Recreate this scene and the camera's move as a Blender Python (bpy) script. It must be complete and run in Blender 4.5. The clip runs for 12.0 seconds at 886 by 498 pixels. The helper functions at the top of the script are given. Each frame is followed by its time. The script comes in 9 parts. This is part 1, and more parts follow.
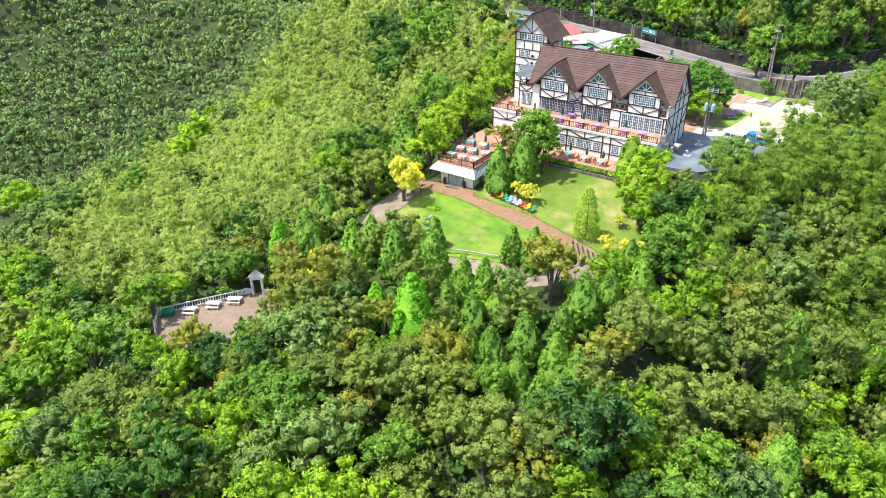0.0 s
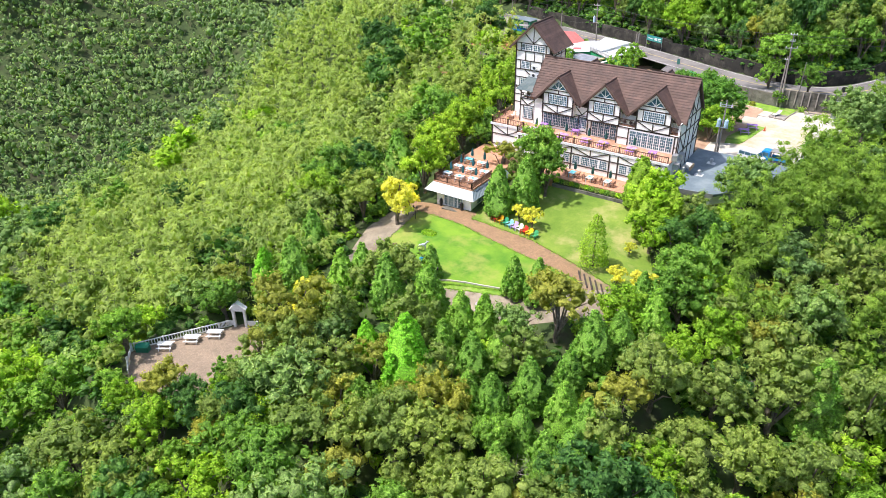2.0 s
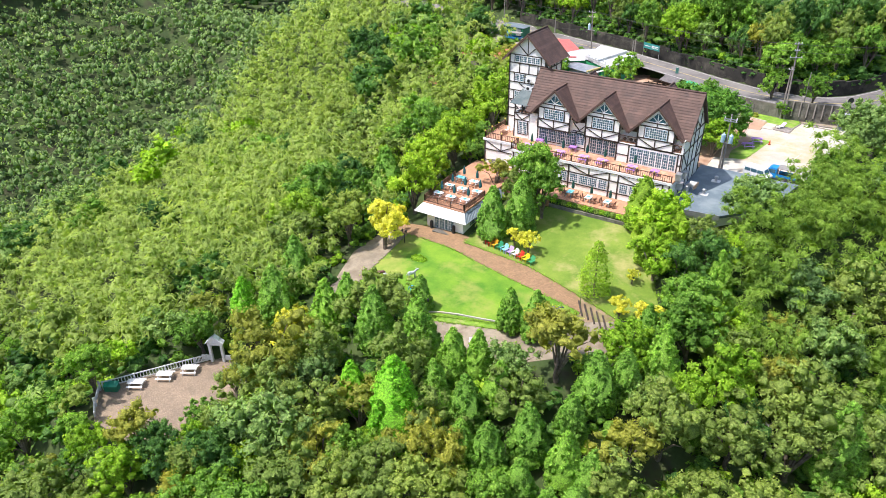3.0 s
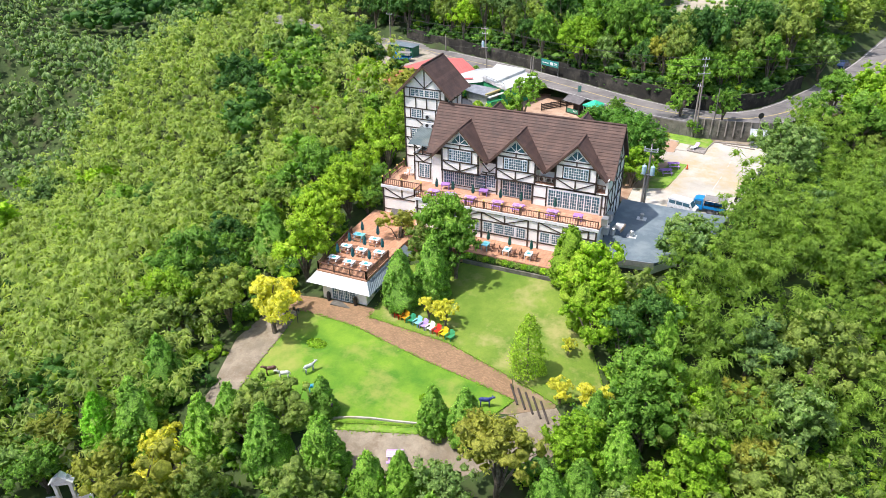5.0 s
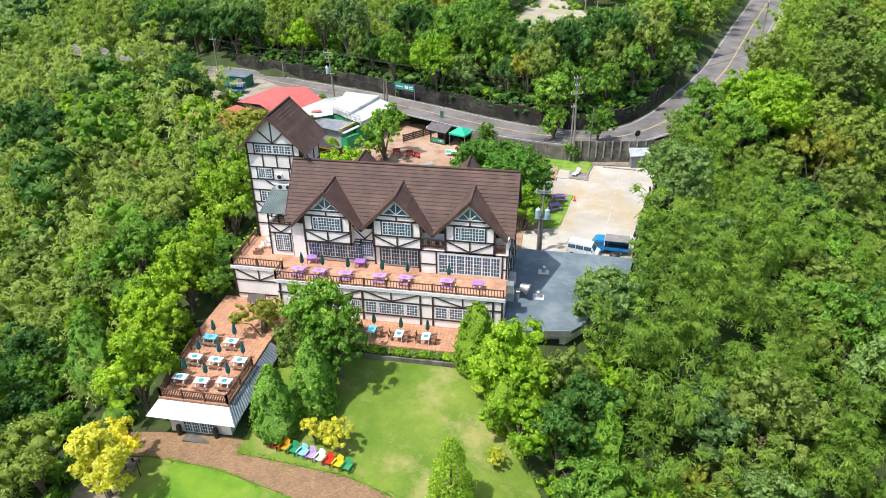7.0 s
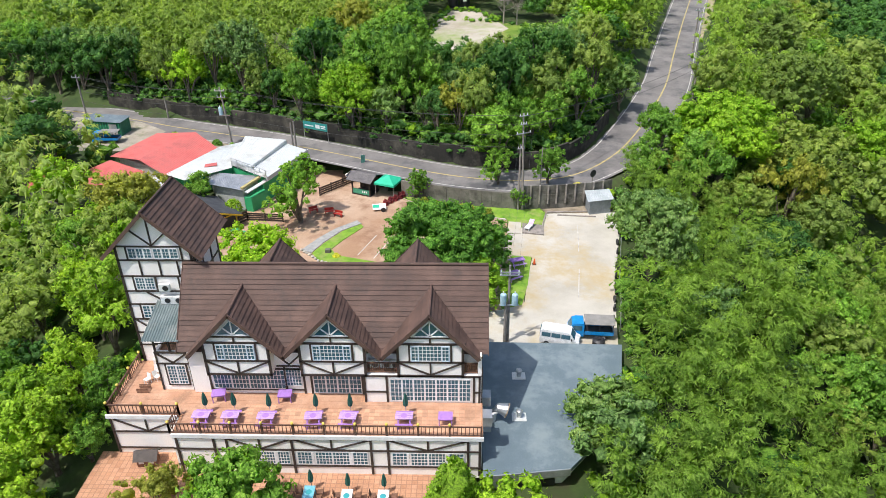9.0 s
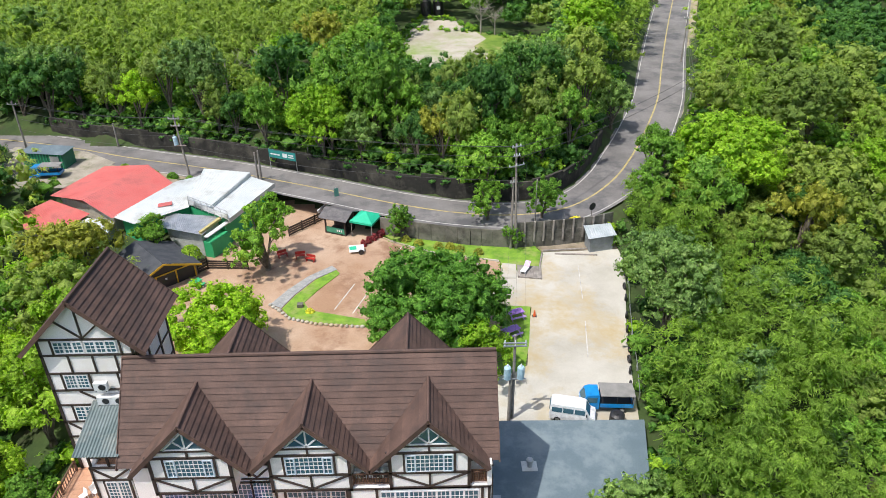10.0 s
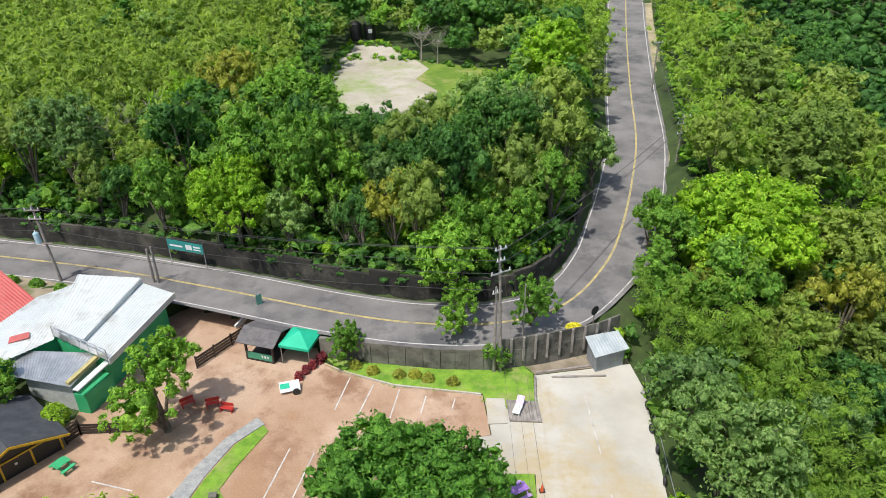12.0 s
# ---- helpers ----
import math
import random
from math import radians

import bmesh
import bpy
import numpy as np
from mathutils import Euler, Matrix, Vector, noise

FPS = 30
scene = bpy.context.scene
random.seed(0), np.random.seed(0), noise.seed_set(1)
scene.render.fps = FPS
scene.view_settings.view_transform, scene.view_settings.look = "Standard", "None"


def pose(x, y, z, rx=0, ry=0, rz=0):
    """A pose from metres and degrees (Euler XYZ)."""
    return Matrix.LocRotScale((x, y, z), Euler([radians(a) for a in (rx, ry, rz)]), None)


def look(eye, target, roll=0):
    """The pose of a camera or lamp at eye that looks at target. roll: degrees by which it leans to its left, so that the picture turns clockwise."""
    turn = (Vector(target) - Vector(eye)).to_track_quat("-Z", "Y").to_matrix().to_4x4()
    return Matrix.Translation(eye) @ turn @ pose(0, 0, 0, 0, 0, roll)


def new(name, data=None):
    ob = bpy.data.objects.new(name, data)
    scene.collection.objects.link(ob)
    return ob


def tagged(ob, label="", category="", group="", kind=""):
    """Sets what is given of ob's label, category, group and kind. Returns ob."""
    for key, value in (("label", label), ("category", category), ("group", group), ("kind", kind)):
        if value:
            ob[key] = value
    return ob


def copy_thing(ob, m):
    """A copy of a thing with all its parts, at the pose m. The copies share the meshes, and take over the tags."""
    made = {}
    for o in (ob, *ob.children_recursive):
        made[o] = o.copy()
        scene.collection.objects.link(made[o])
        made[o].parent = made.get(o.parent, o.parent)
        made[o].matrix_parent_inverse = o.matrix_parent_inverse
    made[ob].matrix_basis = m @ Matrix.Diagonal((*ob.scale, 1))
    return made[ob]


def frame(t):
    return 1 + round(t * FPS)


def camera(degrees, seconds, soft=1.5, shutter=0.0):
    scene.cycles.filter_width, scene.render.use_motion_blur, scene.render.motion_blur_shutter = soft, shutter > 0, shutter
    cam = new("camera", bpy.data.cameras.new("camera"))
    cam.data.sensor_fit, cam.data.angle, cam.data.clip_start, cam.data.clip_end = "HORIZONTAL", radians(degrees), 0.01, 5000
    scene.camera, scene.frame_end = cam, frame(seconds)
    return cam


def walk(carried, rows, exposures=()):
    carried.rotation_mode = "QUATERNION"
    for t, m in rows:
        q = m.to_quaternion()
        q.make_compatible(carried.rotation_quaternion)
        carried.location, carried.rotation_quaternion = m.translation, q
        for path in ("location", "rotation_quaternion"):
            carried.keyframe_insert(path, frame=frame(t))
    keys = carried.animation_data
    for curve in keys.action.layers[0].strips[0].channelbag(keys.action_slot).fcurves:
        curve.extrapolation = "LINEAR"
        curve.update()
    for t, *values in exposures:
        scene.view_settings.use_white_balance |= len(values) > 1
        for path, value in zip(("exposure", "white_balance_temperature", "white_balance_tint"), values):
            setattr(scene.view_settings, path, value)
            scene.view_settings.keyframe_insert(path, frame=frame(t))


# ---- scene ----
cam = camera(64.4, 12.0, 0.65)
PATH = [
    (0, (36.101, -100.698, 46.118), (35.119, -99.264, 45.128), -0.7),
    (0.5, (35.369, -99.708, 46.13), (34.388, -98.273, 45.14), -0.7),
    (1, (34.371, -98.29, 46.111), (33.391, -96.855, 45.122), -0.6),
    (1.5, (33.137, -96.392, 46.092), (32.159, -94.956, 45.102), -0.6),
    (2, (31.705, -94.056, 46.07), (30.731, -92.618, 45.079), -0.6),
    (2.5, (30.013, -91.372, 46.055), (29.043, -89.93, 45.065), -0.6),
    (4.5, (22.067, -78.289, 45.964), (21.257, -76.746, 44.982), -0.8),
    (5, (19.787, -74.693, 45.994), (19.076, -73.102, 45.013), -0.7),
    (5.5, (17.499, -70.977, 46.017), (16.891, -69.344, 45.035), -0.6),
    (6, (15.301, -67.185, 46.023), (14.798, -65.517, 45.041), -0.6),
    (6.5, (13.178, -63.233, 45.986), (12.774, -61.538, 45.005), -0.6),
    (7, (11.236, -59.141, 45.922), (10.923, -57.426, 44.94), -0.6),
    (9, (5.319, -39.977, 45.898), (5.256, -38.238, 44.912), -0.8),
    (9.5, (4.223, -34.575, 45.924), (4.203, -32.836, 44.937), -0.8),
    (10, (3.387, -28.94, 46.009), (3.405, -27.202, 45.02), -0.9),
    (10.5, (2.738, -23.158, 46.061), (2.801, -21.421, 45.07), -0.9),
    (11, (2.179, -17.277, 46.086), (2.29, -15.544, 45.095), -0.8),
    (11.5, (1.857, -11.257, 46.098), (2.015, -9.527, 45.107), -0.8),
    (12, (1.752, -5.057, 46.145), (1.958, -3.333, 45.153), -0.7),
]
walk(cam, [(t, look(eye, target, roll)) for t, eye, target, roll in PATH],
     [(0, 1.19, 6500, 17), (2.5, 1.11, 6500, 17), (5.5, 0.89, 6500, 15), (7, 0.77, 6500, 13), (9.5, 0.62, 6500, 11), (12, 0.52, 6500, 9)])

# ---- light ----
SUN_EL, SUN_AZ = radians(64.0), math.atan2(-0.62, -0.78)
world = bpy.data.worlds.new("sky")
scene.world = world
world.use_nodes = True
wn = world.node_tree
sky = wn.nodes.new("ShaderNodeTexSky")
sky.sky_type, sky.sun_disc = "NISHITA", False
sky.sun_elevation, sky.sun_rotation = SUN_EL, math.pi / 2 - SUN_AZ
sky.air_density, sky.dust_density = 1.0, 2.5
wn.nodes["Background"].inputs["Strength"].default_value = 0.125
wn.links.new(sky.outputs[0], wn.nodes["Background"].inputs["Color"])
sun = new("sun", bpy.data.lights.new("sun", "SUN"))
sun.data.energy, sun.data.angle, sun.data.color = 2.75, radians(0.55), (1.0, 0.96, 0.89)
SUN_DIR = Vector((math.cos(SUN_EL) * math.cos(SUN_AZ), math.cos(SUN_EL) * math.sin(SUN_AZ), math.sin(SUN_EL)))
sun.matrix_world = Matrix.Translation((0, 0, 60)) @ SUN_DIR.to_track_quat("Z", "Y").to_matrix().to_4x4()



# ---- materials ----
def nodes_of(name):
    m = bpy.data.materials.new(name)
    m.use_nodes = True
    return m, m.node_tree, m.node_tree.nodes["Principled BSDF"]


def coords(nt):
    tc = nt.nodes.new("ShaderNodeTexCoord")
    return tc.outputs["Object"]


def noise_node(nt, vec, scale, detail=4.0, rough=0.6):
    n = nt.nodes.new("ShaderNodeTexNoise")
    n.inputs["Scale"].default_value, n.inputs["Detail"].default_value, n.inputs["Roughness"].default_value = scale, detail, rough
    nt.links.new(vec, n.inputs["Vector"])
    return n.outputs["Fac"]


def ramp(nt, fac, stops):
    r = nt.nodes.new("ShaderNodeValToRGB")
    el = r.color_ramp.elements
    while len(el) < len(stops):
        el.new(0.5)
    for e, (p, c) in zip(el, stops):
        e.position, e.color = p, (*c, 1)
    nt.links.new(fac, r.inputs["Fac"])
    return r.outputs["Color"]


def mix(nt, fac, a, b, kind="MIX"):
    m = nt.nodes.new("ShaderNodeMix")
    m.data_type, m.blend_type = "RGBA", kind
    for sock, v in ((m.inputs["Factor"], fac), (m.inputs["A"], a), (m.inputs["B"], b)):
        if isinstance(v, (int, float)):
            sock.default_value = v
        elif isinstance(v, tuple):
            sock.default_value = (*v, 1)
        else:
            nt.links.new(v, sock)
    return m.outputs["Result"]


def bump(nt, bsdf, fac, strength, dist=0.02):
    b = nt.nodes.new("ShaderNodeBump")
    b.inputs["Strength"].default_value, b.inputs["Distance"].default_value = strength, dist
    nt.links.new(fac, b.inputs["Height"])
    nt.links.new(b.outputs["Normal"], bsdf.inputs["Normal"])


def surface(name, c1, c2, scale=2.0, fine=25.0, rough=0.8, relief=0.3, stain=None, stain_scale=0.25, metal=0.0, lo=0.35, hi=0.65, vary=0.0):
    """Two-scale mottled surface: broad patches of c1 and c2, fine grain, and stains."""
    m, nt, b = nodes_of(name)
    v = coords(nt)
    col = ramp(nt, noise_node(nt, v, scale), [(lo, c1), (hi, c2)])
    grain = noise_node(nt, v, fine, 6.0, 0.7)
    col = mix(nt, 0.5, col, ramp(nt, grain, [(0.3, (0.62, 0.62, 0.62)), (0.7, (1.25, 1.25, 1.25))]), "MULTIPLY")
    if stain:
        col = mix(nt, ramp(nt, noise_node(nt, v, stain_scale, 8.0, 0.7), [(0.5, (0, 0, 0)), (0.66, (1, 1, 1))]), col, stain)
    if vary:
        oi = nt.nodes.new("ShaderNodeObjectInfo")
        col = mix(nt, vary, col, ramp(nt, oi.outputs["Random"], [(0.0, (0.45, 0.45, 0.45)), (1.0, (1.5, 1.5, 1.5))]), "MULTIPLY")
    nt.links.new(col, b.inputs["Base Color"])
    b.inputs["Roughness"].default_value, b.inputs["Metallic"].default_value = rough, metal
    if relief:
        bump(nt, b, grain, relief)
    return m


def tiled(name, c1, c2, joint, w, h, gap, offset):
    """Small paving units with joints, mottled and stained."""
    m, nt, b = nodes_of(name)
    v = coords(nt)
    br = nt.nodes.new("ShaderNodeTexBrick")
    br.offset = offset
    br.inputs["Scale"].default_value = 1.0
    br.inputs["Brick Width"].default_value, br.inputs["Row Height"].default_value, br.inputs["Mortar Size"].default_value = w, h, gap
    br.inputs["Color1"].default_value, br.inputs["Color2"].default_value, br.inputs["Mortar"].default_value = (*c1, 1), (*c2, 1), (*joint, 1)
    nt.links.new(v, br.inputs["Vector"])
    patch = ramp(nt, noise_node(nt, v, 0.45, 6.0, 0.65), [(0.3, (0.75, 0.75, 0.75)), (0.7, (1.2, 1.18, 1.15))])
    col = mix(nt, 0.8, br.outputs["Color"], patch, "MULTIPLY")
    col = mix(nt, 0.35, col, ramp(nt, noise_node(nt, v, 9.0, 5.0, 0.7), [(0.35, (0.6, 0.6, 0.6)), (0.65, (1.3, 1.3, 1.3))]), "MULTIPLY")
    nt.links.new(col, b.inputs["Base Color"])
    b.inputs["Roughness"].default_value = 0.82
    bump(nt, b, br.outputs["Fac"], 0.3, -0.01)
    return m


def leaf_material(name, dark, light, tip, through_light=0.45, calm=1.0):
    """Leaves: every leaf has its own tone, every plant its own cast, with light passing through."""
    m, nt, b = nodes_of(name)
    geo = nt.nodes.new("ShaderNodeNewGeometry")
    oi = nt.nodes.new("ShaderNodeObjectInfo")
    dark, tip = [tuple(l + (c - l) * 0.62 * calm for c, l in zip(k, light)) for k in (dark, tip)]
    col = ramp(nt, geo.outputs["Random Per Island"], [(0.0, dark), (0.55, light), (1.0, tip)])
    col = mix(nt, 0.55, col, ramp(nt, oi.outputs["Random"], [(0.0, (0.58, 0.7, 0.62)), (0.5, (1.0, 1.0, 1.0)), (1.0, (1.34, 1.24, 0.9))]), "MULTIPLY")
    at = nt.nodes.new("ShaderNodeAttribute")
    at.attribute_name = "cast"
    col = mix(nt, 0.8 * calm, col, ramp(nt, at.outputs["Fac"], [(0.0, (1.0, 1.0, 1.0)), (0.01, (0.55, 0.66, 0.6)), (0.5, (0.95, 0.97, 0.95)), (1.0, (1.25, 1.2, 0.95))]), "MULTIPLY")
    patches = noise_node(nt, coords(nt), 0.45, 3.0)
    col = mix(nt, 0.6, col, ramp(nt, patches, [(0.35, (0.7, 0.74, 0.7)), (0.65, (1.25, 1.2, 1.1))]), "MULTIPLY")
    grain = noise_node(nt, coords(nt), 7.0, 4.0, 0.8)
    col = mix(nt, 0.9 * calm, col, ramp(nt, grain, [(0.36, (0.35, 0.4, 0.36)), (0.5, (1.0, 1.0, 1.0)), (0.64, (1.7, 1.62, 1.5))]), "MULTIPLY")
    bump(nt, b, grain, 0.8, 0.12)
    nt.links.new(col, b.inputs["Base Color"])
    b.inputs["Roughness"].default_value = 0.55
    b.inputs["Specular IOR Level"].default_value = 0.3
    tr = nt.nodes.new("ShaderNodeBsdfTranslucent")
    nt.links.new(mix(nt, 1.0, col, (1.25, 1.3, 0.55), "MULTIPLY"), tr.inputs["Color"])
    ms = nt.nodes.new("ShaderNodeMixShader")
    ms.inputs["Fac"].default_value = through_light
    nt.links.new(b.outputs[0], ms.inputs[1])
    nt.links.new(tr.outputs[0], ms.inputs[2])
    nt.links.new(ms.outputs[0], nt.nodes["Material Output"].inputs["Surface"])
    return m


def plain(name, c, rough=0.5, metal=0.0):
    return surface(name, tuple(0.88 * k for k in c), tuple(min(1, 1.08 * k) for k in c), 1.5, 30.0, rough, 0.08, metal=metal)


M_GROUND = surface("forest_floor", (0.028, 0.055, 0.012), (0.055, 0.09, 0.02), 0.3, 4.0, 0.95, 0.6, (0.04, 0.04, 0.018))
M_GRASS = surface("lawn_grass", (0.062, 0.19, 0.006), (0.16, 0.3, 0.016), 0.3, 9.0, 0.9, 0.5, (0.26, 0.29, 0.06), 0.12)
M_LAWN2 = surface("dry_lawn_grass", (0.095, 0.185, 0.012), (0.175, 0.26, 0.03), 0.3, 9.0, 0.9, 0.5, (0.3, 0.29, 0.1), 0.2)
M_VERGE = surface("verge_grass", (0.1, 0.23, 0.016), (0.22, 0.38, 0.035), 0.8, 7.0, 0.9, 0.8, (0.27, 0.31, 0.09), 0.5)
M_BRICKPATH = tiled("brick_path", (0.22, 0.13, 0.07), (0.33, 0.205, 0.115), (0.2, 0.14, 0.07), 0.24, 0.12, 0.012, 0.5)
M_PATH = surface("worn_concrete_path", (0.2, 0.17, 0.125), (0.32, 0.275, 0.205), 0.5, 8.0, 0.9, 0.3, (0.17, 0.13, 0.085), 0.3)
M_SOIL = surface("reddish_gravel", (0.36, 0.22, 0.135), (0.5, 0.36, 0.26), 0.13, 10.0, 0.95, 0.5, (0.25, 0.14, 0.085), 0.22)
M_CONCRETE = surface("pale_concrete", (0.4, 0.375, 0.32), (0.54, 0.52, 0.465), 0.16, 22.0, 0.85, 0.1, (0.43, 0.34, 0.19), 0.1)
M_ASPHALT = surface("asphalt", (0.15, 0.143, 0.14), (0.225, 0.215, 0.21), 0.25, 18.0, 0.9, 0.3, (0.09, 0.09, 0.095), 0.18)
M_LINE = surface("road_paint", (0.42, 0.41, 0.39), (0.62, 0.61, 0.58), 1.5, 12.0, 0.8, 0.1, (0.3, 0.3, 0.3), 0.8)
M_YELLOW_LINE = surface("yellow_road_paint", (0.36, 0.3, 0.14), (0.56, 0.45, 0.17), 1.5, 12.0, 0.8, 0.1, (0.25, 0.22, 0.15), 0.8)
M_WALL = surface("white_render", (0.93, 0.9, 0.86), (0.96, 0.95, 0.93), 0.5, 20.0, 0.8, 0.06, (0.84, 0.81, 0.76), 0.3)
M_TIMBER = surface("dark_timber", (0.03, 0.022, 0.018), (0.06, 0.045, 0.038), 2.0, 30.0, 0.6, 0.3)
M_ROOF = surface("brown_roof_tile", (0.08, 0.047, 0.037), (0.13, 0.077, 0.06), 0.6, 12.0, 0.75, 0.4, (0.07, 0.045, 0.038), 0.5, vary=0.3)
M_TERRACE = tiled("terracotta_paving", (0.46, 0.23, 0.13), (0.56, 0.31, 0.19), (0.34, 0.19, 0.12), 0.42, 0.42, 0.03, 0.0)
M_FRAME = plain("white_paint", (0.78, 0.8, 0.82), 0.45)
# stained concrete, its base colour darkened further for the overhanging trees' shade
M_BANKWALL = surface("stained_tree_shaded_bank_wall", (0.012, 0.012, 0.01), (0.034, 0.032, 0.026), 0.5, 10.0, 0.9, 0.4, (0.085, 0.078, 0.062), 0.3)
M_CONCWALL = surface("grey_concrete_wall", (0.11, 0.105, 0.09), (0.22, 0.21, 0.18), 0.6, 10.0, 0.9, 0.4, (0.05, 0.05, 0.04), 0.4)
M_FLATROOF = surface("grey_blue_roof_coating", (0.11, 0.155, 0.185), (0.15, 0.2, 0.23), 0.3, 16.0, 0.7, 0.15, (0.2, 0.25, 0.27), 0.3)
M_BARK = surface("bark", (0.09, 0.07, 0.05), (0.2, 0.17, 0.13), 3.0, 20.0, 0.9, 0.6)
M_RED = surface("red_metal_roof", (0.5, 0.1, 0.09), (0.6, 0.16, 0.14), 0.3, 12.0, 0.55, 0.1, (0.4, 0.1, 0.09), 0.3)
M_WHITEROOF = surface("white_metal_roof", (0.54, 0.58, 0.58), (0.66, 0.69, 0.69), 0.3, 12.0, 0.5, 0.1, (0.44, 0.45, 0.43), 0.3)
M_GREENWALL = surface("green_panel_wall", (0.03, 0.36, 0.14), (0.05, 0.42, 0.18), 0.5, 14.0, 0.6, 0.1)
M_METAL = surface("galvanised_metal", (0.42, 0.44, 0.45), (0.6, 0.61, 0.62), 1.0, 20.0, 0.4, 0.1, metal=0.7)
M_BLACK = plain("black_paint", (0.025, 0.025, 0.028), 0.5)
M_POLE = surface("weathered_pole", (0.2, 0.18, 0.16), (0.34, 0.31, 0.28), 1.5, 18.0, 0.85, 0.3)

# blue base colour carries the sky's reflection in the panes
m, nt, b = nodes_of("window_glass")
b.inputs["Base Color"].default_value = (0.05, 0.125, 0.165, 1)
b.inputs["Roughness"].default_value, b.inputs["Specular IOR Level"].default_value = 0.06, 0.5
M_GLASS = m


# ---- building helpers ----
class Shape:
    """Collects faces, then becomes one mesh object."""

    def __init__(self):
        self.v, self.f = [], []

    def add(self, verts, faces):
        n = len(self.v)
        self.v += [tuple(p) for p in verts]
        self.f += [tuple(n + i for i in f) for f in faces]
        return self

    def box(self, x0, x1, y0, y1, z0, z1, turn=None):
        p = [Vector((x, y, z)) for z in (z0, z1) for x, y in ((x0, y0), (x1, y0), (x1, y1), (x0, y1))]
        if turn is not None:
            p = [turn @ q for q in p]
        return self.add(p, [(3, 2, 1, 0), (4, 5, 6, 7), (0, 1, 5, 4), (1, 2, 6, 5), (2, 3, 7, 6), (3, 0, 4, 7)])

    def prism(self, poly, z0, z1):
        n = len(poly)
        return self.add([(x, y, z0) for x, y in poly] + [(x, y, z1) for x, y in poly],
                        [tuple(range(n))[::-1], tuple(range(n, 2 * n))] + [(i, (i + 1) % n, n + (i + 1) % n, n + i) for i in range(n)])

    def slab(self, quad, thick):
        """A flat plate: the quad's corners are its upper face."""
        a = [Vector(p) for p in quad]
        nrm = (a[1] - a[0]).cross(a[-1] - a[0]).normalized()
        n = len(a)
        return self.add([p for p in a] + [p - nrm * thick for p in a],
                        [tuple(range(n)), tuple(range(n, 2 * n))[::-1]] + [(n + i, n + (i + 1) % n, (i + 1) % n, i) for i in range(n)])

    def bar(self, a, b, w, h, up=(0, 0, 1)):
        """A squared bar from a to b, w wide and h high."""
        a, b = Vector(a), Vector(b)
        d = (b - a).normalized()
        side = d.cross(Vector(up))
        if side.length < 1e-4:
            side = Vector((1, 0, 0))
        side.normalize()
        u = side.cross(d)
        c = [side * (sx * w / 2) + u * (sy * h / 2) for sx, sy in ((-1, -1), (1, -1), (1, 1), (-1, 1))]
        return self.add([a + k for k in c] + [b + k for k in c], [(0, 1, 2, 3), (7, 6, 5, 4), (0, 4, 5, 1), (1, 5, 6, 2), (2, 6, 7, 3), (3, 7, 4, 0)])

    def tube(self, pts, radii, n=6):
        pts = [Vector(p) for p in pts]
        verts, faces = [], []
        for i, (p, r) in enumerate(zip(pts, radii)):
            d = (pts[min(i + 1, len(pts) - 1)] - pts[max(i - 1, 0)]).normalized()
            s = d.orthogonal().normalized()
            u = d.cross(s)
            verts += [p + (s * math.cos(a) + u * math.sin(a)) * r for a in (2 * math.pi * k / n for k in range(n))]
        for i in range(len(pts) - 1):
            faces += [(i * n + k, i * n + (k + 1) % n, (i + 1) * n + (k + 1) % n, (i + 1) * n + k) for k in range(n)]
        faces += [tuple(range(n))[::-1], tuple(range((len(pts) - 1) * n, len(pts) * n))]
        return self.add(verts, faces)

    def ball(self, c, r, n=10, m=6):
        rx, ry, rz = r if isinstance(r, tuple) else (r, r, r)
        verts = [(c[0], c[1], c[2] - rz)]
        for j in range(1, m):
            t = -math.pi / 2 + math.pi * j / m
            verts += [(c[0] + rx * math.cos(t) * math.cos(2 * math.pi * k / n), c[1] + ry * math.cos(t) * math.sin(2 * math.pi * k / n), c[2] + rz * math.sin(t)) for k in range(n)]
        verts.append((c[0], c[1], c[2] + rz))
        faces = [(0, 1 + (k + 1) % n, 1 + k) for k in range(n)]
        for j in range(m - 2):
            faces += [(1 + j * n + k, 1 + j * n + (k + 1) % n, 1 + (j + 1) * n + (k + 1) % n, 1 + (j + 1) * n + k) for k in range(n)]
        e = 1 + (m - 2) * n
        faces += [(e + k, e + (k + 1) % n, len(verts) - 1) for k in range(n)]
        return self.add(verts, faces)

    def lattice(self, xs, zs, solid_x, solid_z, y0, y1):
        """A connected upright grid in x and z: columns and rows marked solid are filled, the rest stays open."""
        idx = {}

        def vid(i, j, k):
            if (i, j, k) not in idx:
                idx[(i, j, k)] = len(self.v)
                self.v.append((xs[i], (y0, y1)[k], zs[j]))
            return idx[(i, j, k)]
        full = lambda i, j: 0 <= i < len(xs) - 1 and 0 <= j < len(zs) - 1 and (solid_x[i] or solid_z[j])
        for i in range(len(xs) - 1):
            for j in range(len(zs) - 1):
                if not full(i, j):
                    continue
                self.f.append((vid(i, j, 0), vid(i + 1, j, 0), vid(i + 1, j + 1, 0), vid(i, j + 1, 0)))
                self.f.append((vid(i, j + 1, 1), vid(i + 1, j + 1, 1), vid(i + 1, j, 1), vid(i, j, 1)))
